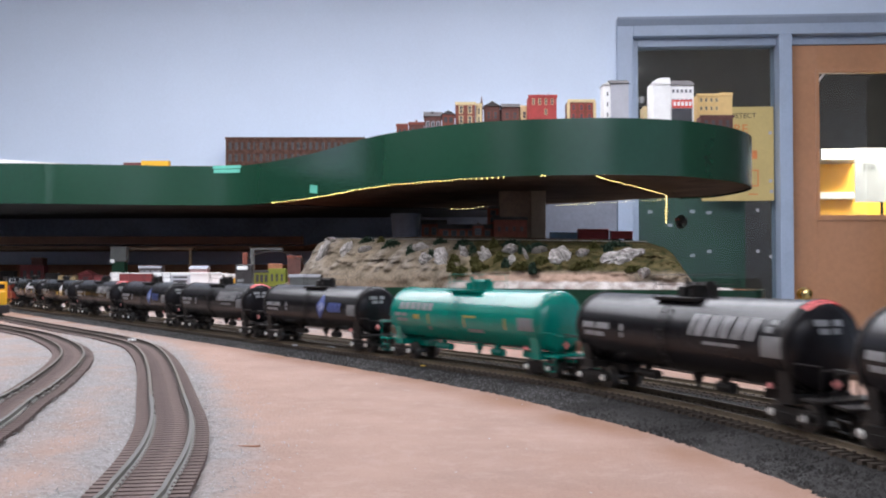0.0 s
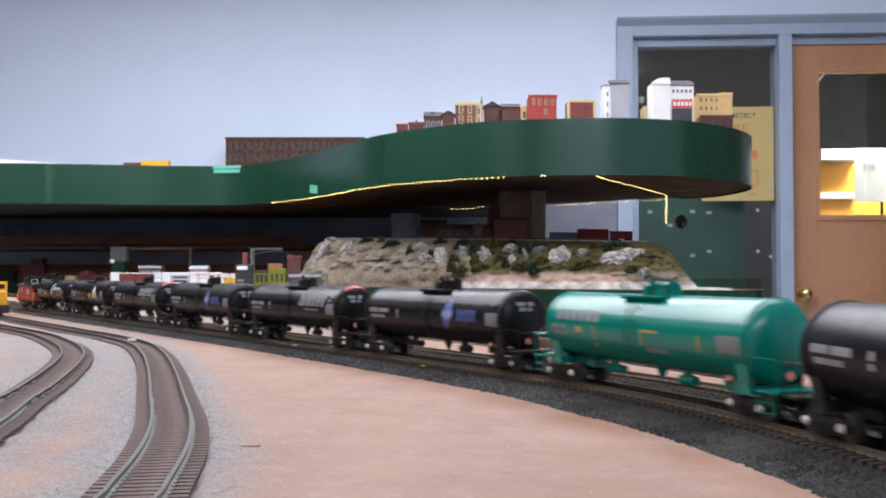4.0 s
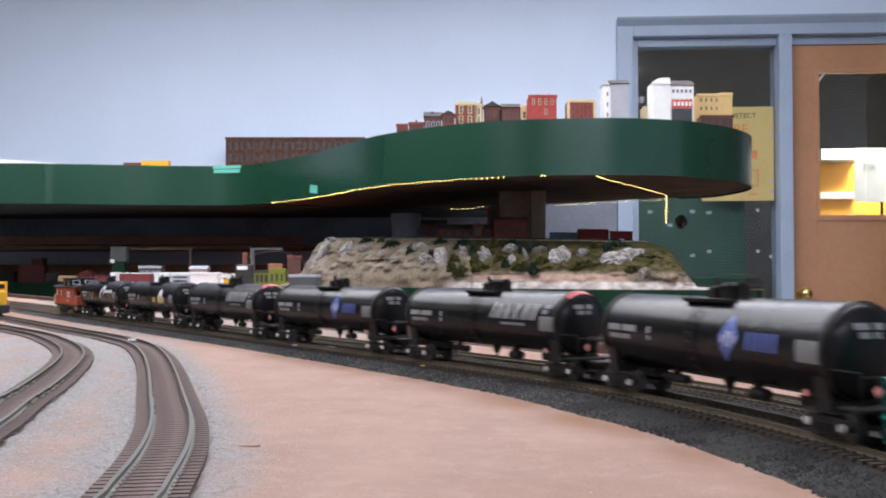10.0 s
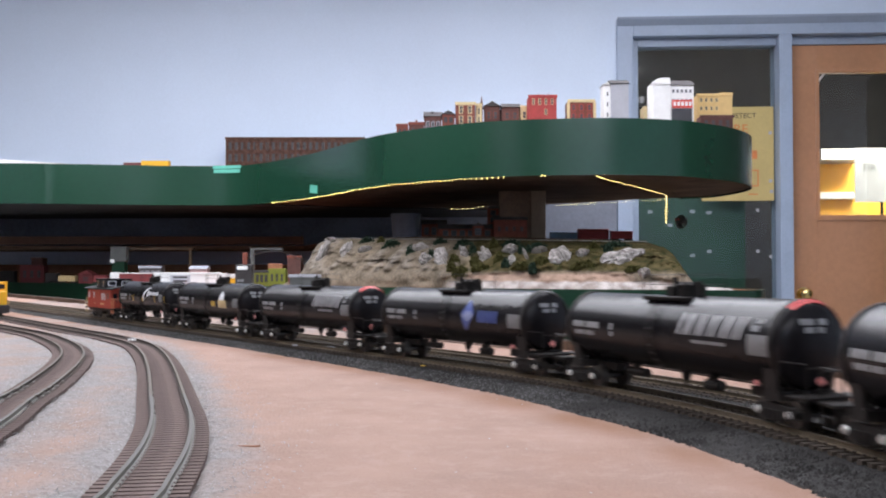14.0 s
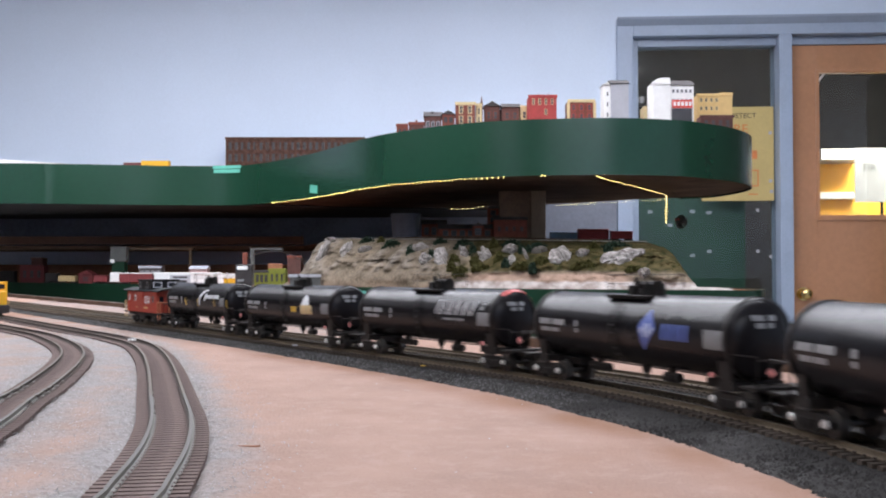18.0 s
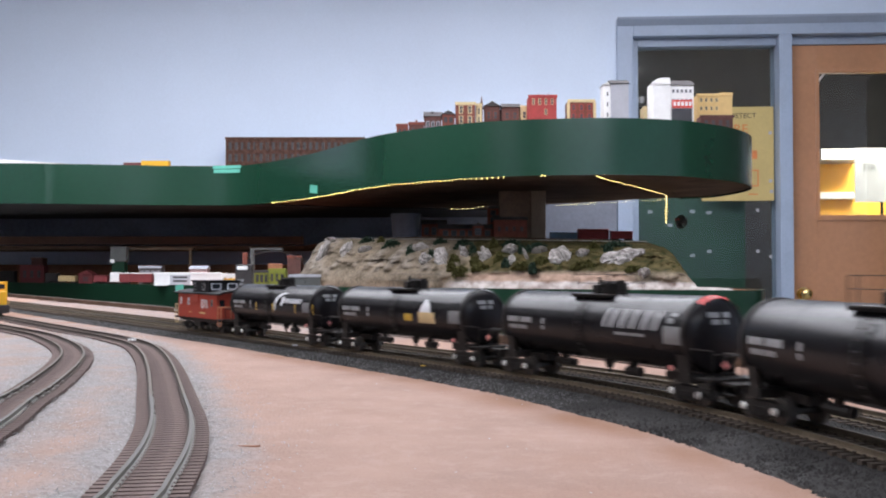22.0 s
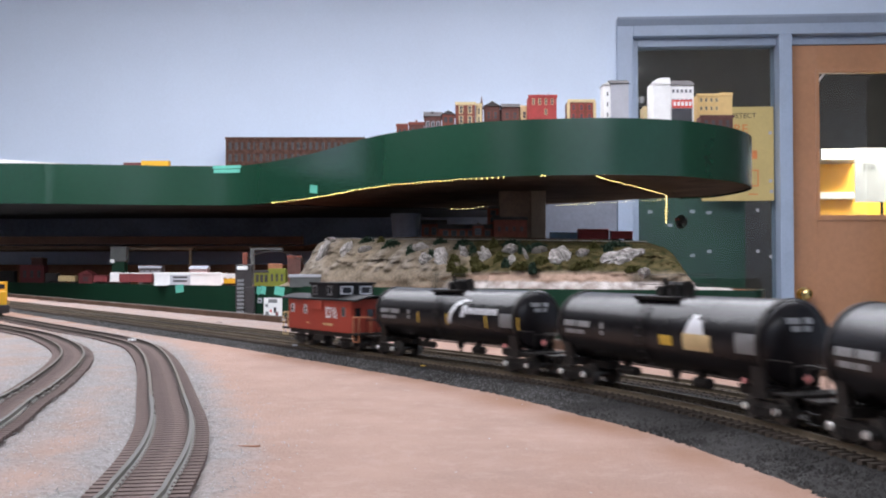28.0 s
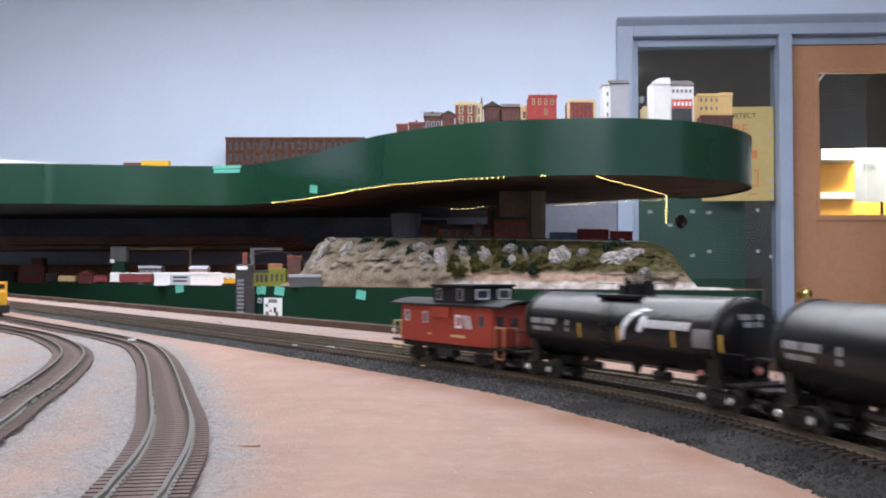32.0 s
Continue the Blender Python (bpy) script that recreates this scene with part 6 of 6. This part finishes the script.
tape(LOW_FRONT, -0.576, 1.012, 0.0211, 0.0254, 'narrow green tape piece on the lower fascia', 10)
tape(LOW_FRONT, -0.519, 1.010, 0.0391, 0.0270, 'green tape square on the lower fascia', 8)
tape(LOW_FRONT, -0.247, 1.001, 0.0352, 0.0273, 'green tape square on the lower fascia', 8)

paper = empty("paper_note", "white paper note with dark print on the lower fascia", "paper note")
q, th = on_fascia(LOW_FRONT, -0.541)
paper.matrix_world = pose(q.x, q.y, 0.954, 0, 0, th)
part("sheet", box(bmesh.new(), -0.037, -0.0016, -0.034, 0.037, -0.0004, 0.034), WALLWHITE, paper)
for x0, z0, x1, z1, m in ((-0.018, 0.018, 0.018, 0.030, GREYPANEL), (0.004, -0.014, 0.014, 0.004, CARDARK), (-0.012, -0.012, -0.004, -0.004, RED), (0.012, -0.022, 0.022, -0.010, CARMAROON), (-0.030, -0.028, -0.016, -0.010, GREYPANEL), (-0.030, 0.004, -0.020, 0.014, GREYPANEL)):
    part("print", box(bmesh.new(), x0, -0.0022, z0, x1, -0.0014, z1), m, paper)
tag = empty("small_label", "small white label on the lower fascia", "label")
q, th = on_fascia(LOW_FRONT, -0.588)
tag.matrix_world = pose(q.x, q.y, 0.979, 0, 0, th)
part("sheet", box(bmesh.new(), -0.009, -0.0016, -0.008, 0.009, -0.0004, 0.008), WALLGREY, tag)
part("print", box(bmesh.new(), -0.005, -0.0022, -0.004, 0.005, -0.0014, 0.002), CARDARK, tag)


throttle = empty("hand_throttle", "black hand throttle with keypad hung on the lower fascia", "throttle")
q, th = on_fascia(LOW_FRONT, -0.631)
throttle.matrix_world = pose(q.x, q.y - 0.004, 0.935, 0, 0, 0)
H0 = 0.160
part("holster", bevelled(-0.002, -0.034, 0.0, 0.026, -0.002, H0 * 0.55, 0.003), CARDARK, throttle)
body = part("handset", bevelled(-0.036, -0.030, 0.02, 0.018, -0.006, H0, 0.004), CARDARK, throttle)
part("display", bevelled(-0.030, -0.0325, H0 - 0.018, 0.004, -0.029, H0 - 0.006, 0.001), WALLWHITE, body, "pale lit display")
for j in range(9):
    part("key", bevelled(-0.030, -0.0325, 0.004 + j * 0.0125, -0.008, -0.029, 0.0115 + j * 0.0125, 0.001), GREYPANEL, body, "grey key row")
part("backing", bevelled(-0.034, -0.029, 0.0, -0.004, -0.006, 0.03, 0.002), CARDARK, throttle)
cord = bmesh.new()
last = None
for k in range(14):
    t = k / 13
    p = Vector((-0.01 + 0.20 * t, 0.03 + 0.05 * t, H0 + 0.02 + 0.045 * math.sin(math.pi * t * 0.9) * (1 - 0.3 * t) - 0.03 * t))
    if last:
        rod(cord, last, p, 0.0018, 5)
    last = p
part("cord", cord, CARDARK, throttle)
part("mast", bevelled(-0.022, 0.01, H0 - 0.01, -0.006, 0.022, H0 + 0.038, 0.002), BRICKBROWN, throttle, "dull red clip")


# ---- standing things on the lower deck ----
PINKWALL = material("pink_model_wall", (0.55, 0.36, 0.34), 0.7, spread=0.15, scale=40, fine=300)
GREYPIER = material("grey_green_pier", (0.085, 0.09, 0.088), 0.8, spread=0.2, scale=20, fine=200)
tagged(house(-1.837, 4.295, 0.106, 0.077, 1.022, 0.05, CARMAROON, 'dull maroon model shed on the lower deck', CARMAROON, cols=3, rows=1), group="model buildings on the lower deck")
tagged(house(-1.828, 4.326, 0.051, 0.112, 1.022, 0.05, BRICKDARK, 'small dark model tower behind a maroon shed', BRICKDARK, cols=1, rows=1), group="model buildings on the lower deck")
freight_car(-1.979, 4.378, 1.022, 0.067, 0.054, CARDARK, 'dark freight car on the lower deck')
freight_car(-1.674, 4.121, 1.022, 0.053, 0.044, CARDARK, 'dark low freight car on the lower deck')
freight_car(-1.574, 4.036, 1.022, 0.071, 0.032, TAN, 'tan flat car on the lower deck')
tagged(house(-1.474, 3.966, 0.056, 0.039, 1.022, 0.05, CARMAROON, 'red model barn with a steep roof', CARMAROON, roof="gable", cols=1, rows=1), group="model buildings on the lower deck")
freight_car(-1.374, 3.868, 1.022, 0.054, 0.035, CARMAROON, 'small red freight car on the lower deck')
freight_car(-1.294, 3.802, 1.022, 0.035, 0.046, CARWHITE, 'white truck trailer on the lower deck', ribs=3)
freight_car(-1.174, 3.688, 1.022, 0.124, 0.044, CARMAROON, 'maroon freight car with a white roof', roof_mat=CARWHITE)
tagged(house(-0.911, 3.432, 0.24, 0.044, 1.022, 0.08, CARWHITE, 'long bright white model factory', CARWHITE, cols=4, rows=1, frame_mat=WALLGREY, skip=[(0, 0), (2, 0), (3, 0)], win=(0.05, 0.02)), group="model buildings on the lower deck")
tagged(house(-0.902, 3.539, 0.063, 0.060, 1.022, 0.05, PINKWALL, 'small white and pink model house', WALLGREY, cols=2, rows=1, roof="ridge"), group="model buildings on the lower deck")
tagged(house(-1.152, 3.78, 0.089, 0.070, 1.022, 0.05, DARKROOF, 'flat dark model roof hall', WALLGREY, cols=4, rows=1), group="model buildings on the lower deck")
tagged(house(-0.734, 3.283, 0.045, 0.04, 1.022, 0.05, WALLWHITE, 'small white model building', WALLWHITE, cols=2, rows=1), group="model buildings on the lower deck")
freight_car(-0.713, 3.224, 1.022, 0.038, 0.025, CARYELLOW, 'small yellow service car')
tagged(house(-0.546, 3.161, 0.054, 0.057, 1.022, 0.05, LIME, 'lime green model building with dark openings', LIME, cols=3, rows=1), group="model buildings on the lower deck")
tagged(house(-0.604, 3.203, 0.049, 0.052, 1.022, 0.05, LIME, 'lime green model annex', DARKROOF, cols=3, rows=1), group="model buildings on the lower deck")
tagged(house(-0.478, 3.105, 0.039, 0.037, 1.022, 0.05, BRICKBROWN, 'small red brick model house beside the mountain', WALLGREY, cols=2, rows=1), group="model buildings on the lower deck")
tagged(house(-0.432, 3.008, 0.096, 0.038, 1.022, 0.05, GREYPIER, 'grey model shed with a pale flat roof', WALLGREY, cols=1, rows=1, skip=[(0, 0)]), group="model buildings on the lower deck")
tagged(house(-0.516, 3.328, 0.047, 0.103, 1.022, 0.05, BRICKDARK, 'dark brown model block behind the lime building', BRICKBROWN, cols=1, rows=1, skip=[(0, 0)]), group="model buildings on the lower deck")

pier = empty("model_pier", "grey and green model pier under the middle deck", "pier", "", pose(-1.312, 3.9, 1.022))
part("shaft", bevelled(-0.026, -0.02, 0, 0.026, 0.02, 0.09, 0.002), GREENSHADE, pier, "dark green lower shaft")
part("cap", bevelled(-0.032, -0.025, 0.09, 0.032, 0.025, 0.152, 0.006), GREYPIER, pier)
part("lamp", bevelled(-0.03, -0.032, 0.085, -0.012, -0.024, 0.10, 0.003), CARWHITE, pier, "white knob")

BEAMWOOD = material("aged_beam_wood", (0.17, 0.13, 0.09), 0.8, spread=0.3, scale=20, fine=200)
beam = empty("model_beam", "pale wooden beam under the middle deck", "beam", "", pose(-1.214, 4.05, 1.164))
part("rail", bevelled(-0.168, -0.02, 0, 0.168, 0.02, 0.010, 0.002), BEAMWOOD, beam)
for x in (-0.148, 0.148):
    part("leg", box(bmesh.new(), x - 0.006, 0.0, -0.142, x + 0.006, 0.012, 0), BEAMWOOD, beam)
gantry = empty("model_gantry", "grey model gantry above the lime building", "gantry", "", pose(-0.720, 3.6, 1.022))
part("post", bevelled(0, -0.01, 0, 0.014, 0.01, 0.131, 0.001), GREYPIER, gantry)
part("beam", bevelled(0, -0.01, 0.131, 0.119, 0.01, 0.139, 0.001), GREYPIER, gantry)
part("panel", bevelled(0.065, -0.004, 0.041, 0.119, 0.004, 0.081, 0.001), RUST, gantry)


# ---- door, sidelight glazing and what shows through them ----
def clear_glass():
    m = bpy.data.materials.new("clear_glass")
    m.use_nodes = True
    t = m.node_tree
    t.nodes.clear()
    o, mx, g, tr, fr = (t.nodes.new("ShaderNode" + k) for k in ("OutputMaterial", "MixShader", "BsdfGlossy", "BsdfTransparent", "Fresnel"))
    g.inputs["Roughness"].default_value = 0.02
    tr.inputs["Color"].default_value = (0.86, 0.9, 0.9, 1)
    fr.inputs["IOR"].default_value = 1.45
    t.links.new(fr.outputs[0], mx.inputs[0])
    t.links.new(tr.outputs[0], mx.inputs[1])
    t.links.new(g.outputs[0], mx.inputs[2])
    t.links.new(mx.outputs[0], o.inputs[0])
    return m


GLASS = clear_glass()
BRASS = material("worn_brass", (0.75, 0.58, 0.25), 0.22, metal=1.0, spread=0.2, scale=60, fine=400)
BOARDGREEN = material("green_board", (0.018, 0.066, 0.038), 0.72, spread=0.25, scale=5, fine=60)
POSTER = material("yellow_poster_paper", (0.52, 0.40, 0.16), 0.7, spread=0.08, scale=10, fine=90)
ORANGEINK = material("orange_ink", (0.60, 0.20, 0.06), 0.7, spread=0.1)
UNLITROOM = material("unlit_room_black", (0.028, 0.027, 0.029), 0.9, spread=0.3, scale=3, fine=40)
AMBER = material("amber_cabinet", (0.90, 0.46, 0.06), 0.5, spread=0.2, scale=8, fine=60)

door = at_wall(tagged(new("door_1"), "brown veneered wooden door with a glazed upper light", "door", kind="structure"))
DX0, DX1, DZ = 1.651, 2.555, 2.148
WX0, WX1, WZ0, WZ1 = 1.772, 2.44, 1.335, 2.018
for nm, q in (("stile", (DX0, 0.03, 0.01, WX0, 0.075, DZ)), ("stile", (WX1, 0.03, 0.01, DX1, 0.075, DZ)), ("top_rail", (WX0, 0.03, WZ1, WX1, 0.075, DZ)), ("lower_panel", (WX0, 0.03, 0.01, WX1, 0.075, WZ0))):
    part(nm, bevelled(*q, 0.0015), DOORWOOD, door)
for q in ((WX0 - 0.004, 0.022, WZ0 - 0.02, WX0 + 0.012, 0.032, WZ1 + 0.012), (WX1 - 0.012, 0.022, WZ0 - 0.02, WX1 + 0.004, 0.032, WZ1 + 0.012), (WX0 + 0.012, 0.022, WZ1 - 0.002, WX1 - 0.012, 0.032, WZ1 + 0.012), (WX0 + 0.012, 0.022, WZ0 - 0.02, WX1 - 0.012, 0.032, WZ0 + 0.006)):
    part("glazing_bead", bevelled(*q, 0.002), DOORWOOD, door)
pane = part("pane", box(bmesh.new(), WX0, 0.048, WZ0, WX1, 0.053, WZ1), GLASS, door)
pane.visible_shadow = False
bm = rod(bmesh.new(), (1.703, 0.03, 0.968), (1.703, 0.024, 0.968), 0.032, 24)
part("rose", bm, BRASS, door, "brass rose plate")
bm = bmesh.new()
bmesh.ops.create_uvsphere(bm, u_segments=20, v_segments=12, radius=0.027, matrix=Matrix.Translation((1.703, -0.028, 0.970)) @ Matrix.Diagonal((1, 0.75, 1, 1)))
rod(bm, (1.703, -0.01, 0.970), (1.703, 0.025, 0.970), 0.011, 14)
part("knob", bm, BRASS, door, "round worn brass knob", True)

side = at_wall(tagged(new("window_1"), "tall sidelight with clear glass in a blue-grey frame", "window", kind="structure"))
pane = part("pane", box(bmesh.new(), OX0 + 0.105, 0.056, 0.35, 1.585, 0.062, OZ - 0.125), GLASS, side)
pane.visible_shadow = False

poster = at_wall(tagged(new("yellow_poster"), "faded yellow safety poster with orange print on the glass", "poster"))
part("sheet", box(bmesh.new(), 1.238, 0.050, 1.412, 1.578, 0.0525, 1.862), POSTER, poster)


def words(text, x, z, size, mat, parent, y):
    cu = bpy.data.curves.new("lettering", "FONT")
    cu.body, cu.size, cu.extrude = text, size, 0.0004
    cu.materials.append(mat)
    ob = new("lettering", cu)
    ob.parent = parent
    ob.matrix_basis = pose(x, y, z, 90, 0, 0)
    return ob


words("DETECT", 1.372, 1.808, 0.034, CARDARK, poster, 0.0493)
words("FIRE", 1.345, 1.735, 0.062, ORANGEINK, poster, 0.0493)
for x0, z0, x1, z1, m in ((1.395, 1.700, 1.450, 1.712, CARDARK), (1.440, 1.612, 1.500, 1.652, ORANGEINK), (1.445, 1.575, 1.475, 1.585, CARDARK), (1.452, 1.480, 1.458, 1.560, ORANGEINK), (1.500, 1.480, 1.506, 1.560, ORANGEINK),
                          (1.458, 1.554, 1.500, 1.560, ORANGEINK), (1.458, 1.480, 1.500, 1.486, ORANGEINK), (1.458, 1.440, 1.500, 1.446, ORANGEINK)):
    part("print", box(bmesh.new(), x0, 0.0490, z0, x1, 0.0498, z1), m, poster)
board = at_wall(tagged(new("green_board"), "dark green board leaning behind the sidelight glass", "board"))
part("panel", box(bmesh.new(), 0.86, 0.13, 0.30, 1.460, 0.15, 1.432), BOARDGREEN, board)
for x, z in ((1.005, 1.366), (1.208, 1.366), (1.288, 1.360), (1.208, 1.152), (1.288, 1.172), (1.100, 1.300)):
    part("sticker", box(bmesh.new(), x - 0.012, 0.1265, z - 0.008, x + 0.012, 0.1295, z + 0.008), WALLGREY, board, "small pale sticker")
for k, (x, z) in enumerate(((1.562, 1.735), (1.562, 1.505), (1.566, 1.455), (1.500, 1.366), (1.500, 1.170), (1.560, 1.145))):
    bit = at_wall(tagged(new("pale_bit"), "small pale scrap on the sidelight glass", "tape", "scraps of tape on the glass"))
    part("scrap", box(bmesh.new(), x - 0.008, 0.0465, z - 0.007, x + 0.007, 0.0485, z + 0.008), WALLGREY, bit)

corner = at_wall(tagged(new("pale_bit"), "white scrap across the corner of the door glass", "tape", "scraps of tape on the glass"))
bm = bmesh.new()
lo = [bm.verts.new((x, 0.0445, z)) for x, z in ((1.786, 1.972), (1.786, 1.990), (1.808, 2.014), (1.820, 2.014))]
hi = [bm.verts.new(v.co + Vector((0, 0.0015, 0))) for v in lo]
bm.faces.new(lo)
bm.faces.new(hi[::-1])
for k in range(4):
    bm.faces.new((lo[k], hi[k], hi[(k + 1) % 4], lo[(k + 1) % 4]))
part("scrap", bm, CARWHITE, corner)

# the room behind, its lack of light painted near black, with a lit cabinet
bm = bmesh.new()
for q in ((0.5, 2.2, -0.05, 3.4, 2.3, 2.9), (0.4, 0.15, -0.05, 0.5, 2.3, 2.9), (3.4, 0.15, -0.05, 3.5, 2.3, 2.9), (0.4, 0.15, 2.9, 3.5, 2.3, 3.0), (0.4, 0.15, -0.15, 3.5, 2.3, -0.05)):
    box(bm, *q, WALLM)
structure("hall_shell", bm, UNLITROOM, "hall walls behind the door, near black for lack of light")

NOTICEPAPER = material("white_notice_paper", (0.42, 0.43, 0.45), 0.8, spread=0.1, scale=20, fine=90)
cab = empty("hall_cabinet", "amber cabinet with white shelves in the lit hall", "cabinet", "", pose(0, 0, 0))
part("carcass", bevelled(2.061, 5.4, 0.0, 2.722, 5.650, 1.683, 0.004), AMBER, cab)
part("top_shelf", bevelled(2.084, 5.280, 1.690, 2.313, 5.650, 1.751, 0.004), CARWHITE, cab, "white top shelf")
part("ledge", bevelled(2.068, 5.360, 1.481, 2.311, 5.400, 1.519, 0.003), CARWHITE, cab, "white ledge")
notice = empty("hall_notice", "white notice sheet hanging in the lit hall", "notice", "", pose(0, 0, 0))
part("sheet", box(bmesh.new(), 2.212, 5.150, 1.448, 2.536, 5.156, 1.740), NOTICEPAPER, notice)
words("FIR", 2.256, 1.615, 0.055, GREYPANEL, notice, 5.1485)
part("stand", rod(bmesh.new(), (2.362, 5.165, 1.690), (2.362, 5.165, -0.05), 0.008, 8), CARDARK, notice)


# ---- yellow diesel on the siding ----
def diesel():
    ob = empty("yellow_diesel", "yellow diesel locomotive standing on the siding", "locomotive")
    part("hood", bevelled(-0.080, -0.0115, 0.0150, 0.050, 0.0115, 0.0440, 0.0015), CARYELLOW, ob)
    c = part("cab", bevelled(0.050, -0.0165, 0.0150, 0.078, 0.0165, 0.0500, 0.0015), CARYELLOW, ob)
    part("nose", bevelled(0.078, -0.0120, 0.0150, 0.0930, 0.0120, 0.0360, 0.0020), CARYELLOW, ob)
    for y in (-0.008, 0.008):
        part("windscreen", bevelled(0.0776, y - 0.0045, 0.0390, 0.0784, y + 0.0045, 0.0460, 0.0003), GLASSBLACK, c)
    part("side_window", box(bmesh.new(), 0.056, -0.0168, 0.038, 0.072, -0.0162, 0.046), GLASSBLACK, c)
    part("deck", bevelled(-0.100, -0.0165, 0.0120, 0.1000, 0.0165, 0.0150, 0.0006), CARDARK, ob)
    part("pilot", bevelled(0.0985, -0.0150, 0.0030, 0.1010, 0.0150, 0.0140, 0.0006), CARDARK, ob)
    part("fuel_tank", bevelled(-0.024, -0.0140, 0.0040, 0.024, 0.0140, 0.0120, 0.0015), CARDARK, ob)
    for side_y in (-0.0155, 0.0155):
        bm = bmesh.new()
        for x in np.arange(-0.095, 0.10, 0.027):
            rod(bm, (x, side_y, 0.015), (x, side_y, 0.0265), 0.0003, 5)
        rod(bm, (-0.095, side_y, 0.0265), (0.094, side_y, 0.0265), 0.0003, 5)
        part("handrail", bm, CARYELLOW, ob)
    for e in (-1, 1):
        t = part("bogie", bevelled(e * 0.062 - 0.022, -0.0120, 0.0030, e * 0.062 + 0.022, 0.0120, 0.0110, 0.001), UNDER, ob)
        for wx in (-0.0135, 0.0135):
            part("wheelset", rod(bmesh.new(), (e * 0.062 + wx, -0.0095, 0.0058), (e * 0.062 + wx, 0.0095, 0.0058), 0.0058, 16), WHEEL, t)
    return ob


loco = diesel()
for q, th in resample(SIDE_A, 0.002):
    if q.y > 1.512:
        break
loco.matrix_world = pose(q.x, q.y, 1.0040, 0, 0, math.degrees(th) + 180)

# ---- scraps on the bench ----
def scrap(x, y, z, w, d, label, mat, turn, seed):
    rng = random.Random(seed)
    bm = bmesh.new()
    n = 7
    lo, hi = [], []
    for k in range(n):
        a = 6.2832 * k / n
        r = rng.uniform(0.7, 1.0)
        lo.append(bm.verts.new((w / 2 * r * math.cos(a), d / 2 * r * math.sin(a), 0)))
        hi.append(bm.verts.new((w / 2 * r * math.cos(a), d / 2 * r * math.sin(a), 0.12 * d + rng.uniform(0, 0.0004))))
    bm.faces.new(lo[::-1])
    bm.faces.new(hi)
    for k in range(n):
        bm.faces.new((lo[k], lo[(k + 1) % n], hi[(k + 1) % n], hi[k]))
    ob = tagged(part("scrap", bm, mat), label, "scrap", "scraps lying on the bench")
    ob.matrix_world = pose(x, y, z, 0, 0, turn)


scrap(-0.297, 0.920, 1.0025, 0.010, 0.012, "white paper chip between the siding rails", WALLWHITE, 20, 1)
scrap(-0.091, 0.776, 1.0062, 0.016, 0.010, "pale chip lying on the ballast bed", WALLGREY, -50, 2)
scrap(-0.124, 0.806, 1.0062, 0.006, 0.006, "tiny white chip on the ballast bed", WALLGREY, 10, 3)
scrap(-0.013, 0.634, 1.0058, 0.004, 0.004, "tiny yellow speck beside the rail", YELLOW, 10, 4)
scrap(-0.302, 1.298, 1.0003, 0.010, 0.005, "thin brown splinter on the painted board", TIE, -20, 5)
scrap(-0.075, 0.371, 1.0002, 0.010, 0.0022, "thin brown splinter on the painted board", RUST, 8, 6)
scrap(-0.209, 0.522, 1.0008, 0.004, 0.002, "small dark chip on the painted board", TIE, 70, 7)

# ---- single ties, last ----
for root, z, me, samples, span in TRACKS:
    count = 0
    rest = bmesh.new()
    for q, th in samples:
        one = (main_at(span[0])[0].y > q.y > main_at(span[1])[0].y) if span else (0.15 < q.y < 1.30)
        if one and count < 300:
            ob = new("tie", me)
            ob.parent = root
            ob.matrix_basis = pose(q.x, q.y, z, 0, 0, math.degrees(th) + random.uniform(-0.8, 0.8))
            count += 1
        else:
            box(rest, -0.0015, -0.0155, -0.0018, 0.0015, 0.0155, 0, pose(q.x, q.y, z, 0, 0, math.degrees(th)))
    tagged(part("joined_tie", rest, me.materials[0], root), kind="stuff")

motions()
